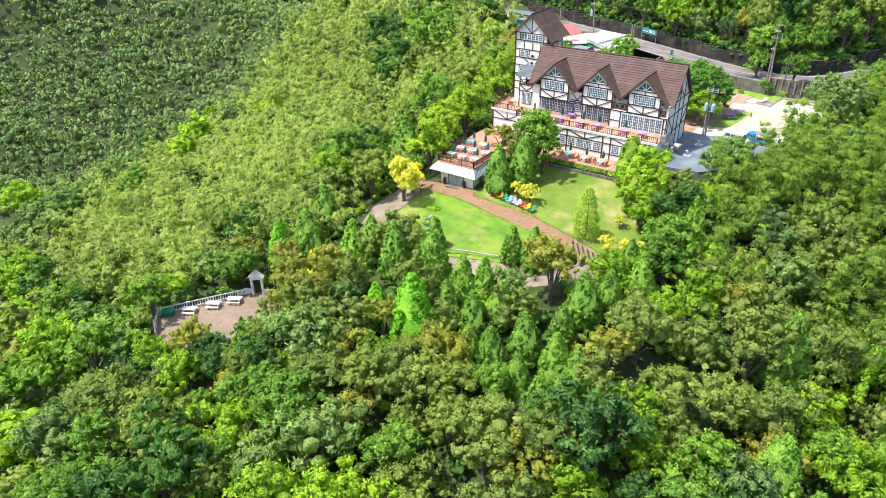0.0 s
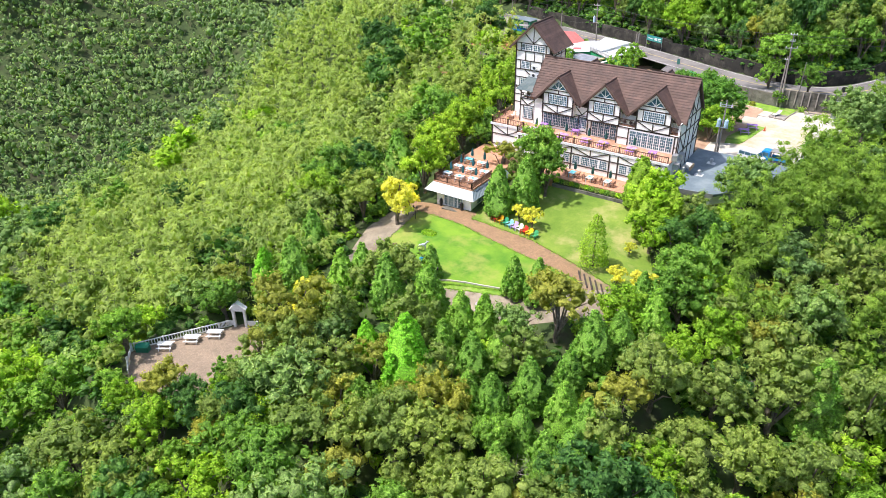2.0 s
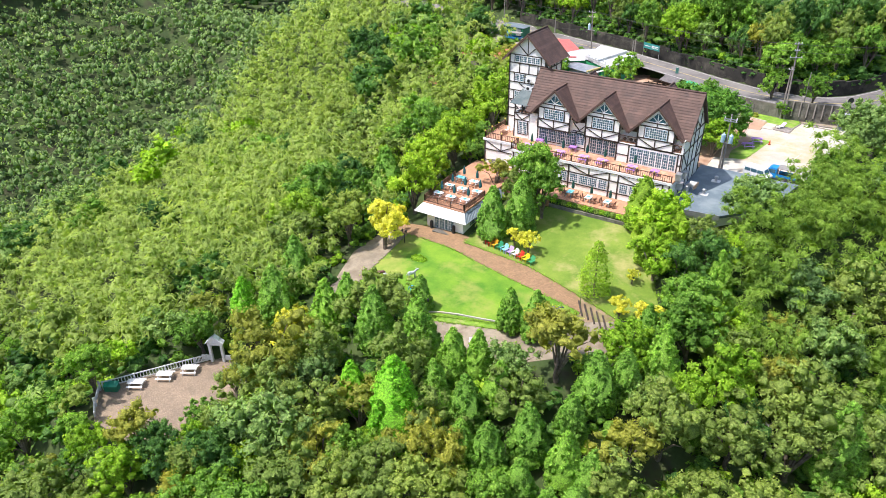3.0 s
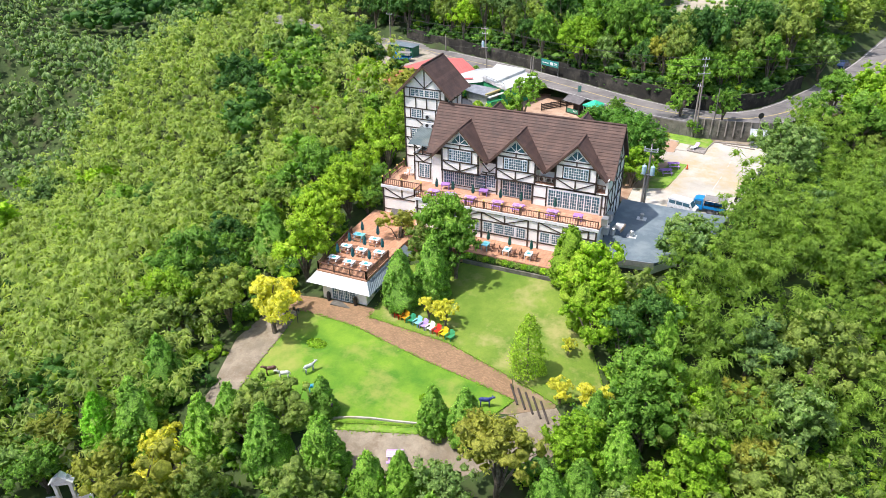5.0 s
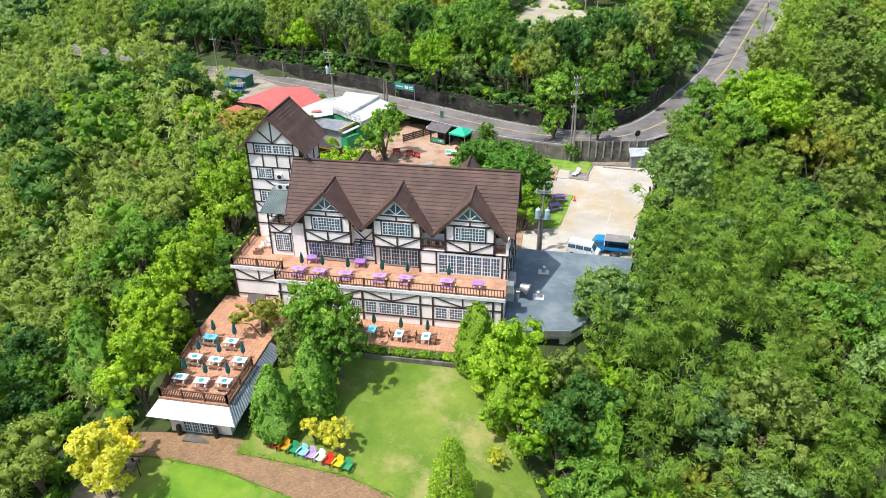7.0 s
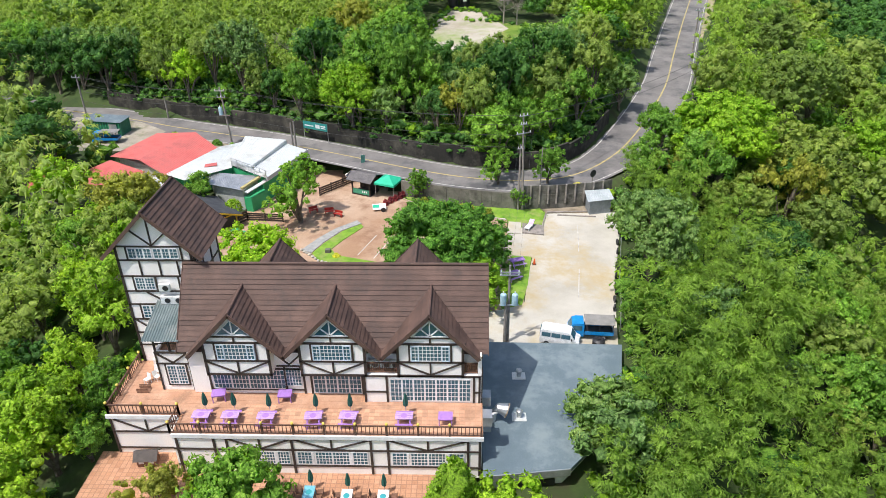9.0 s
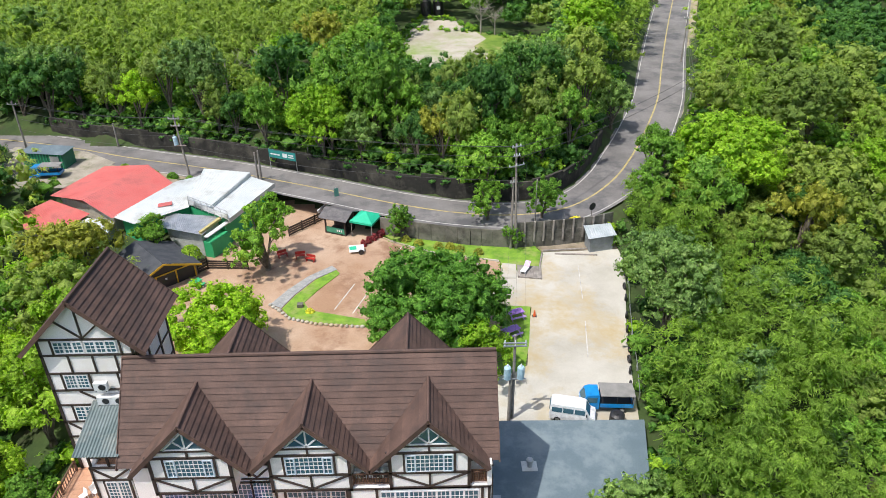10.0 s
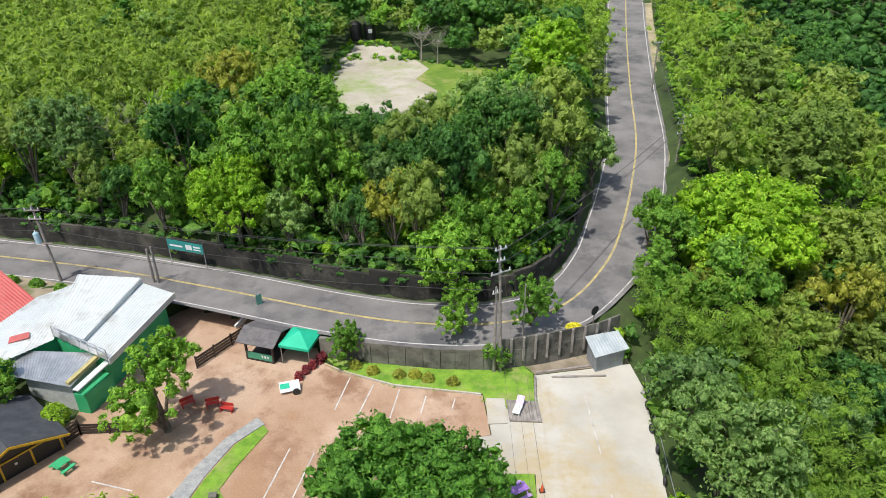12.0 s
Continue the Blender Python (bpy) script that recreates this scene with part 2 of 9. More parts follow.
                for di, dj, a, b in ((-1, 0, (i, j + 1), (i, j)), (1, 0, (i + 1, j), (i + 1, j + 1)), (0, -1, (i, j), (i + 1, j)), (0, 1, (i + 1, j + 1), (i, j + 1))):
                    if not full(i + di, j + dj):
                        self.f.append((vid(*a, 0), vid(*a, 1), vid(*b, 1), vid(*b, 0)))
        return self

    def corrugated(self, a, b, c, d, n, depth=0.05):
        """A ribbed sheet: a-b along the eave, d-c along the top, n ribs."""
        a, b, c, d = (Vector(p) for p in (a, b, c, d))
        nrm = (b - a).cross(d - a).normalized()
        lo, hi = [], []
        for k in range(4 * n + 1):
            h = nrm * (depth if k % 4 in (1, 2) else 0.0)
            u = min(1.0, (k + (0.35 if k % 4 == 0 else 0.0)) / (4 * n)) if k < 4 * n else 1.0
            lo.append(a.lerp(b, u) + h)
            hi.append(d.lerp(c, u) + h)
        m = len(lo)
        self.add(lo + hi + [p - nrm * 0.02 for p in lo] + [p - nrm * 0.02 for p in hi],
                 [(i, i + 1, m + i + 1, m + i) for i in range(m - 1)] + [(3 * m + i, 3 * m + i + 1, 2 * m + i + 1, 2 * m + i) for i in range(m - 1)] +
                 [(2 * m + i, 2 * m + i + 1, i + 1, i) for i in range(m - 1)] + [(m + i, m + i + 1, 3 * m + i + 1, 3 * m + i) for i in range(m - 1)] +
                 [(0, m, 3 * m, 2 * m), (m - 1, 3 * m - 1, 4 * m - 1, 2 * m - 1)])
        return self

    def mesh(self, name, mat):
        me = bpy.data.meshes.new(name)
        me.from_pydata(self.v, [], self.f)
        me.update()
        me.materials.append(mat)
        return me


def part(name, shape, mat, parent, label="", smooth=False):
    me = shape.mesh(name, mat)
    if smooth:
        me.shade_smooth()
    ob = new(name, me)
    ob.parent = parent
    if label:
        ob["label"] = label
    return ob


def piece(name, me, parent, m):
    """One of many alike pieces, on a shared mesh."""
    ob = new(name, me)
    ob.parent = parent
    ob.matrix_basis = m if isinstance(m, Matrix) else Matrix.Translation(m)
    return ob


def thing(name, label, category, at=None, group="", kind=""):
    """An Empty at a thing's base, to which its parts belong."""
    ob = new(name)
    if at is not None:
        ob.matrix_basis = at if isinstance(at, Matrix) else Matrix.Translation(at)
    return tagged(ob, label, category, group, kind)


def solid(name, shape, mat, label, category, group="", kind="", at=None, smooth=False):
    me = shape.mesh(name, mat)
    if smooth:
        me.shade_smooth()
    ob = new(name, me)
    if at is not None:
        ob.matrix_basis = at if isinstance(at, Matrix) else Matrix.Translation(at)
    return tagged(ob, label, category, group, kind)



# ---- ground ----
def soft(d, k=4.0):
    """Zero before an edge, then a slope of one, rounded over k metres."""
    return k * math.log1p(math.exp(min(40.0, max(-40.0, d / k))))


def lerp_at(x, pairs):
    if x <= pairs[0][0]:
        return pairs[0][1]
    for (a, va), (b, vb) in zip(pairs, pairs[1:]):
        if x <= b:
            u = (x - a) / (b - a)
            return va + (vb - va) * u
    return pairs[-1][1]


CREST = [(-130, -26), (-100, -20), (-80, -15), (-60, -9.0), (-45, -5.0), (-36, -1.4), (-30, -0.5), (-19, 0.0), (-5, 2.0), (2, 3.1), (14, 3.4), (44, 3.6), (52, 5.6), (58, 6.2), (70, 10), (95, 10), (130, 10.5), (160, 12), (220, 26), (400, 80)]
WEST = [(-100, -14), (-60, -20), (-36, -23), (-20, -25), (20, -25), (34, -32), (45, -52), (70, -62), (400, -80)]
WEST_FALL = [(-60, 0.32), (5, 0.3), (50, 0.1), (100, 0.08), (400, 0.06)]
EAST = [(-100, 30), (-60, 22), (-30, 12), (-10, 15), (0, 21), (20, 24), (42, 28), (60, 38), (85, 48), (110, 56), (160, 72), (400, 150)]


def flat_pads(x, y, z):
    """The levelled plots: lawn, yard, car park, picnic terrace and the village street."""
    def ease(d, w):
        u = min(1.0, max(0.0, d / w))
        return u * u * (3 - 2 * u)
    dx, dy = abs(x + 33) - 8.5, abs(y + 52) - 9.0
    z += (-9.5 - z) * (1 - ease(max(dx, dy), 7.0))
    return z


def ground_z(x, y):
    c = lerp_at(y, CREST)
    for k in (-3, 3):
        c += lerp_at(y + k, CREST)
    c /= 3
    west = soft(lerp_at(y, WEST) - x) * lerp_at(y, WEST_FALL)
    east = soft(x - lerp_at(y, EAST)) * 0.42
    z = c - west - min(east, 60)
    valley = -128 - 0.5 * max(0, y - 10)
    z += soft(valley - x, 10) * 0.75
    z += soft(x - 170, 12) * 0.85
    far = max(0, abs(x) - 30) / 40 + max(0, -y - 40) / 40
    z += min(1.0, far) * 1.6 * noise.noise((x * 0.035, y * 0.035, 3.0))
    return flat_pads(x, y, z)


LAWN = [(-23.3, -19.2), (-22.6, -26.6), (-22.0, -33.0), (-20.5, -36.0), (-11, -33.4), (-5.2, -31.6), (0.5, -29.8), (3.6, -26.5), (4.6, -24.2), (-5.7, -22.4), (-16, -19.9)]
UPPER_LAWN = [(-14.8, -18.0), (-4.7, -18.9), (3.4, -21.4), (8.5, -23.0), (12.5, -19.5), (9.5, -13.5), (8.0, -6.5), (6.0, -5.2), (-7.4, -5.2), (-14.8, -8.0)]
BRICK_WALK = [(-27.0, -16.5), (-14.8, -16.4), (-14.8, -18.05), (-4.7, -18.95), (3.4, -21.45), (4.6, -24.15), (-5.7, -22.35), (-16, -19.85), (-23.3, -19.15), (-27.0, -19.2)]
WEST_PATH = [(-27.5, -19.3), (-23.4, -19.3), (-22.7, -26.6), (-22.1, -33.2), (-23.0, -40.5), (-25.6, -40.2), (-25.4, -33), (-28.2, -25.0)]
LOWER_PATH = [(-11.5, -34.3), (-5.2, -32.6), (0.5, -30.8), (4.8, -26.2), (8.6, -23.4), (11.6, -26.4), (9.5, -29.5), (2.0, -35.2), (-6, -39), (-13, -38.5)]
LOWER_VERGE = [(-20.4, -36.1), (-11, -33.5), (-5.2, -31.7), (0.5, -29.9), (0.5, -30.75), (-5.2, -32.55), (-11.5, -34.25), (-19, -37.6)]
YARD = [(-29, 30), (-22, 15.9), (7.1, 15.9), (7.1, 21.1), (9.1, 21.7), (11.6, 23.1), (12.5, 29), (13.2, 32.6), (8.7, 32.8), (8.5, 37.2), (10.6, 37.3), (10.8, 42.2), (3, 44.6), (-1.6, 47.2), (-3.4, 48.6), (-4.2, 51.6), (-7.2, 54.3), (-10.2, 57.0), (-17, 60.6), (-20.2, 58.6), (-23.6, 50.8), (-24.6, 44.0), (-29, 40)]
PARKING = [(7.15, 15.8), (20.2, 15.0), (21.0, 20.5), (22.6, 29.4), (25.3, 41.0), (25.3, 44.6), (16.0, 44.2), (15.2, 40.2), (10.9, 42.1), (10.7, 37.25), (8.6, 37.15), (8.8, 32.85), (13.3, 32.65), (12.6, 29), (11.7, 23.05), (9.15, 21.6), (7.15, 21.0)]
FRONT_GRASS = [(-1.6, 47.3), (3, 44.7), (10.8, 42.4), (11.0, 40.5), (15.1, 40.3), (15.9, 44.3), (15.3, 45.6), (12.8, 45.4), (7.6, 46.2), (1.2, 48.05), (-3.2, 49.4)]
PICNIC = [(-37.5, -60.5), (-42.0, -57.0), (-33.6, -44.2), (-27.5, -46.5), (-24.0, -57.0), (-30, -60.5)]
CLEARING = [(-2, 133), (1, 142), (9, 140), (13, 130), (27, 121), (28, 112), (25, 100), (16, 96), (12, 82), (5, 88), (-1, 94), (-3.5, 112)]
ROAD = [(-120, 92, 7.5), (-80, 82.4, 6.8), (-56, 76.2, 6.3), (-42, 70.7, 6.1), (-27, 65.4, 6.0), (-14.2, 59.6), (-2, 53.6), (6, 50.6), (13.5, 49.6), (20.5, 51.6), (27, 58.2), (31.5, 65.5), (37, 77), (42.8, 91), (48.6, 109), (56.5, 133), (65.6, 159.5), (77, 192), (95, 235)]
ROAD_W = 3.3


def widening(x):
    """The straight stretch of the road is wider than the bends."""
    return 0.85 * min(1.0, max(0.0, (x - 24) / 8))


ROAD_Z = [(-120, 7.5), (-50, 6.2), (-20, 6.0), (25, 6.0), (35, 6.6), (50, 8.2), (66, 10.5), (95, 24)]


def road_line():
    """The road's centre line as a smooth run of points."""
    p = [Vector((r[0], r[1], 0)) for r in ROAD]
    out = []
    for i in range(len(p) - 1):
        a, b, c, d = p[max(i - 1, 0)], p[i], p[i + 1], p[min(i + 2, len(p) - 1)]
        n = max(2, int((c - b).length / 1.6))
        for k in range(n):
            u = k / n
            q = 0.5 * ((2 * b) + (c - a) * u + (2 * a - 5 * b + 4 * c - d) * u * u + (3 * b - a - 3 * c + d) * u ** 3)
            q.z = lerp_at(q.x, ROAD_Z)
            out.append(q)
    return out


ROAD_PTS = road_line()
ROAD_NP = np.array([(q.x, q.y, q.z) for q in ROAD_PTS])


def road_near(x, y):
    """Distance from the road's centre line, and the road's height there."""
    d = (ROAD_NP[:, 0] - x) ** 2 + (ROAD_NP[:, 1] - y) ** 2
    i = int(d.argmin())
    return math.sqrt(d[i]), ROAD_NP[i, 2], i


def north_of_road(x, y):
    i = road_near(x, y)[2]
    a, b = ROAD_PTS[max(i - 1, 0)], ROAD_PTS[min(i + 1, len(ROAD_PTS) - 1)]
    return (b.x - a.x) * (y - a.y) - (b.y - a.y) * (x - a.x) > 0


def inside(poly, x, y):
    r = False
    for (x0, y0), (x1, y1) in zip(poly, poly[1:] + poly[:1]):
        if (y0 > y) != (y1 > y) and x < (x1 - x0) * (y - y0) / (y1 - y0) + x0:
            r = not r
    return r


def edge_dist(poly, x, y):
    best = 1e9
    for (x0, y0), (x1, y1) in zip(poly, poly[1:] + poly[:1]):
        dx, dy = x1 - x0, y1 - y0
        u = min(1, max(0, ((x - x0) * dx + (y - y0) * dy) / (dx * dx + dy * dy)))
        best = min(best, math.hypot(x - x0 - u * dx, y - y0 - u * dy))
    return best


SHEETS = (LAWN, UPPER_LAWN, BRICK_WALK, WEST_PATH, LOWER_PATH, YARD, PARKING, FRONT_GRASS, PICNIC, CLEARING)
YARD_Z = 3.6
STORAGE = [(-62, 61), (-46, 60.5), (-44, 69), (-50, 73.5), (-62, 75.5)]
WALL_LINE = [(-3.6, 49.7), (1.2, 48.25), (7.6, 46.4), (12.8, 45.6), (15.2, 45.8), (17.5, 46.0), (20.0, 46.4), (22.5, 46.9), (25.2, 48.0)]


def level(x, y):
    """Height of the made ground: the yard and car park are level, the road lies in its cutting."""
    z = ground_z(x, y)
    d = -1e9
    for poly in (YARD, PARKING, FRONT_GRASS):
        e = edge_dist(poly, x, y)
        d = max(d, e if inside(poly, x, y) else -e)
    if d > -6:
        u = min(1.0, max(0.0, 1 + d / 6.0))
        z += (YARD_Z - z) * u * u * (3 - 2 * u)
    if -72 < x < -34 and 52 < y < 80:
        e = edge_dist(STORAGE, x, y)
        u = 1.0 if inside(STORAGE, x, y) else max(0.0, 1 - e / 8.0)
        z += (6.0 - z) * u * u * (3 - 2 * u)
    rd, rz, _ = road_near(x, y)
    if rd < 9.0 and d < -0.4:
        u = min(1.0, max(0.0, (9.0 - rd) / 5.0))
        z += (rz - z) * u * u * (3 - 2 * u)
    if -3.6 < x < 26 and 40 < y < lerp_at(x, WALL_LINE) + 1.5:
        return YARD_Z
    if rd < 22 and -66 < x < 33 and north_of_road(x, y):
        u = min(1.0, max(0.0, (rd - 4.9) / 1.3)) * min(1.0, (33 - x) / 5)
        z = max(z, rz + 2.3 * u * min(1.0, (22 - rd) / 8))
    return z


def terrain():
    xs = sorted(set([round(v, 2) for v in np.arange(-60, 60.1, 1.5)] + [round(v, 1) for v in np.arange(-240, -60, 5.0)] + [round(v, 1) for v in np.arange(65, 240, 5.0)] + [-1500, -900, -600, -450, -360, -300, -265, 260, 300, 360, 450, 600, 900, 1500]))
    ys = sorted(set([round(v, 2) for v in np.arange(-75, 75.1, 1.5)] + [round(v, 1) for v in np.arange(80, 300, 5.0)] + [round(v, 1) for v in np.arange(-160, -75, 5.0)] + [-1500, -900, -500, -300, -200, 340, 400, 500, 700, 1000, 1500]))
    verts, faces = [], []
    for y in ys:
        for x in xs:
            z = level(x, y) if abs(x) < 130 and -110 < y < 260 else ground_z(max(-420, min(420, x)), max(-200, min(420, y)))
            for poly in SHEETS:
                if inside(poly, x, y) and edge_dist(poly, x, y) > 0.8:
                    z -= 0.3
                    break
            rd = road_near(x, y)[0]
            if rd < ROAD_W + 0.3 + widening(x):
                z -= 0.35
            if -25 < x < 7.2 and -15.9 < y < 14:
                z = min(z, 2.6) - (0.6 if y > -5 else 0)
            verts.append((x, y, z))
    w = len(xs)
    for j in range(len(ys) - 1):
        for i in range(w - 1):
            faces.append((j * w + i, j * w + i + 1, (j + 1) * w + i + 1, (j + 1) * w + i))
    s = Shape()
    s.v, s.f = verts, faces
    return solid("ground", s, M_GROUND, "dark leaf-strewn forest floor sloping off the hill", "ground", kind="structure", smooth=True)


def sheet(name, poly, mat, label, category, lift=0.04, step=1.2, zfun=level):
    """A thin surface laid on the ground within an outline."""
    from mathutils.geometry import delaunay_2d_cdt
    rim = []
    for (x0, y0), (x1, y1) in zip(poly, poly[1:] + poly[:1]):
        n = max(1, int(math.hypot(x1 - x0, y1 - y0) / step))
        rim += [(x0 + (x1 - x0) * k / n, y0 + (y1 - y0) * k / n) for k in range(n)]
    pts = [Vector(p) for p in rim]
    bx, by = [p[0] for p in poly], [p[1] for p in poly]
    for x in np.arange(min(bx), max(bx), step):
        for y in np.arange(min(by), max(by), step):
            if inside(poly, x, y) and edge_dist(poly, x, y) > step * 0.45:
                pts.append(Vector((float(x), float(y))))
    n = len(rim)
    v, _, f, *_ = delaunay_2d_cdt(pts, [], [list(range(n))], 1, 1e-4)
    s = Shape()
    s.add([(p.x, p.y, zfun(p.x, p.y) + lift) for p in v], f)
    k = len(s.v)
    s.add([(x, y, zfun(x, y) + lift) for x, y in rim] + [(x, y, zfun(x, y) - 0.4) for x, y in rim], [(i, n + i, n + (i + 1) % n, (i + 1) % n) for i in range(n)])
    ob = solid(name, s, mat, label, category, kind="structure")
    return ob


M_PICNIC = tiled("worn_brown_paving", (0.22, 0.165, 0.115), (0.32, 0.245, 0.175), (0.18, 0.15, 0.11), 0.24, 0.12, 0.012, 0.5)
ground = terrain()
sheet("bare_soil", [(3.5, -21.5), (8.45, -23.05), (8.5, -23.5), (4.8, -26.15), (3.75, -26.45), (4.75, -24.15)], surface("trodden_soil", (0.2, 0.14, 0.085), (0.3, 0.22, 0.14), 0.6, 9.0, 0.95, 0.5, (0.13, 0.17, 0.04), 0.5), "trodden brown soil round the log steps", "soil", 0.04)
lawn = sheet("lawn", LAWN, M_GRASS, "bright mown lawn with paler worn patches", "lawn", 0.06)
lawn_upper = sheet("lawn", UPPER_LAWN, M_LAWN2, "mown lawn sloping up to the terrace", "lawn", 0.06)
verge = sheet("verge", LOWER_VERGE, M_VERGE, "narrow grass verge below the lawn", "verge", 0.05)
walk_brick = sheet("brick_walk", BRICK_WALK, M_BRICKPATH, "red-brown brick garden walk strewn with leaves", "path", 0.05)
path_west = sheet("path", WEST_PATH, M_PATH, "pale worn concrete path beside the lawn", "path", 0.05)
path_low = sheet("path", LOWER_PATH, M_PATH, "pale worn concrete path below the lawn", "path", 0.03)
yard = sheet("yard", YARD, M_SOIL, "reddish gravel yard behind the hotel", "yard", 0.04)
parking = sheet("car_park", PARKING, M_CONCRETE, "bright pale concrete car park with rusty stains", "car park", 0.05)
front_grass = sheet("grass_bank", FRONT_GRASS, M_VERGE, "green grass strip below the road wall", "grass", 0.1)
soil_strip = sheet("bare_soil", [(16.05, 44.35), (25.3, 44.75), (25.3, 47.8), (22.5, 46.7), (17.5, 45.8), (15.45, 45.6)], surface("grey_brown_soil", (0.2, 0.16, 0.11), (0.33, 0.28, 0.21), 0.5, 9.0, 0.95, 0.5, (0.1, 0.13, 0.05), 0.4), "bare grey-brown soil below the road wall", "soil", 0.05)
yard_west = sheet("storage_yard", STORAGE, surface("gravel_lot", (0.28, 0.25, 0.2), (0.42, 0.38, 0.31), 0.4, 9.0, 0.95, 0.5, (0.14, 0.16, 0.07), 0.3), "gravel lot beside the storage cabin", "yard", 0.06)
verge_street = sheet("street_verge", [(-50, 71), (-43.2, 67.7), (-28.4, 62.0), (-20.6, 58.6), (-27.4, 60.6), (-33, 57.5), (-38.5, 60.2), (-44, 63.6), (-50, 66)], surface("dusty_verge", (0.26, 0.21, 0.14), (0.38, 0.32, 0.23), 0.5, 9.0, 0.95, 0.5, (0.13, 0.19, 0.05), 0.35), "dusty verge between the street and the halls", "verge", 0.05)
picnic_floor = sheet("picnic_floor", PICNIC, M_PICNIC, "brown brick paved picnic terrace", "paving", 0.05)
clearing = sheet("clearing", CLEARING, surface("bare_earth", (0.34, 0.3, 0.22), (0.48, 0.44, 0.37), 0.12, 6.0, 0.95, 0.3, (0.2, 0.3, 0.05), 0.055), "bare pale earth clearing with grassy patches", "clearing", 0.1, 2.5)
sheet("clearing_grass", [(13, 130.5), (27, 121), (28, 112), (25, 100), (16, 96), (13, 103), (15, 111), (12, 118), (15, 124)], M_LAWN2, "rough grass along the edge of the clearing", "grass", 0.14, 2.5)
sheet("clearing_grass", [(-2, 94.8), (5, 88.6), (12, 82.6), (12.6, 85), (8, 90), (6, 94), (0, 98), (-1.8, 97)], M_LAWN2, "rough grass along the edge of the clearing", "grass", 0.14, 2.5)


def ribbon(name, off0, off1, mat, label, category, lift, i0=0, i1=None, dash=None, kind="structure"):
    """A strip that follows the road between two sideways offsets."""
    s = Shape()
    pts = ROAD_PTS[i0:i1]
    prev = None
    run = 0.0
    for i, q in enumerate(pts):
        d = (pts[min(i + 1, len(pts) - 1)] - pts[max(i - 1, 0)])
        d.z = 0
        d.normalize()
        n = Vector((-d.y, d.x, 0))
        wide = widening(q.x)
        a, b = [q + n * (o + (math.copysign(wide, o) if abs(o) > 1 else 0)) + Vector((0, 0, lift)) for o in (off0, off1)]
        if prev:
            run += (q - prev[2]).length
            if not dash or run % (2 * dash) < dash:
                s.add([prev[0], prev[1], b, a], [(0, 1, 2, 3)])
        prev = (a, b, q)
    return solid(name, s, mat, label, category, kind=kind)


road = ribbon("road", -ROAD_W - 0.45, ROAD_W + 0.45, M_ASPHALT, "grey asphalt mountain road", "road", 0.02)
ribbon("road_marking", ROAD_W - 0.12, ROAD_W + 0.02, M_LINE, "white painted edge line of the road", "road marking", 0.028)
ribbon("road_marking", -ROAD_W - 0.02, -ROAD_W + 0.12, M_LINE, "white painted edge line of the road", "road marking", 0.028)
ribbon("road_marking", -0.13, 0.13, M_YELLOW_LINE, "yellow painted centre line of the road", "road marking", 0.028)
i_bend = min(i for i, q in enumerate(ROAD_PTS) if q.x > 28)
ribbon("shoulder", -ROAD_W - 2.1, -ROAD_W - 0.4, surface("dusty_shoulder", (0.3, 0.24, 0.14), (0.42, 0.36, 0.24), 0.5, 8.0, 0.95, 0.4, (0.12, 0.18, 0.05), 0.3), "dusty yellow-brown road shoulder", "shoulder", 0.01, i_bend)


# ---- hotel ----
hotel = thing("hotel_building", "white half-timbered hotel with dark beams and brown tiled roofs", "hotel", (0, 0, 0))
UP, LOW = 7.2, 3.2           # floors of the upper and lower terrace
FY, RY = 3.2, 4.15            # front of the gables, and the recessed wall behind
X0, X1 = -16.9, 6.65
BACK = 12.9
EAVE_Z, RIDGE_Y, RIDGE_Z = 11.75, 8.1, 17.2
DORM = (-12.5, -4.98, 2.65)
HALF = 2.62


def gable_wall(poly_xz, y0, y1):
    """An upright wall of any outline in x and z, between two depths."""
    s = Shape()
    n = len(poly_xz)
    s.add([(x, y0, z) for x, z in poly_xz] + [(x, y1, z) for x, z in poly_xz],
          [tuple(range(n)), tuple(range(n, 2 * n))[::-1]] + [(i + n, (i + 1) % n + n, (i + 1) % n, i) for i in range(n)])
    return s


def gable_side(poly_yz, x0, x1):
    s = Shape()
    n = len(poly_yz)
    s.add([(x0, y, z) for y, z in poly_yz] + [(x1, y, z) for y, z in poly_yz],
          [tuple(range(n))[::-1], tuple(range(n, 2 * n))] + [(i, (i + 1) % n, (i + 1) % n + n, i + n) for i in range(n)])
    return s


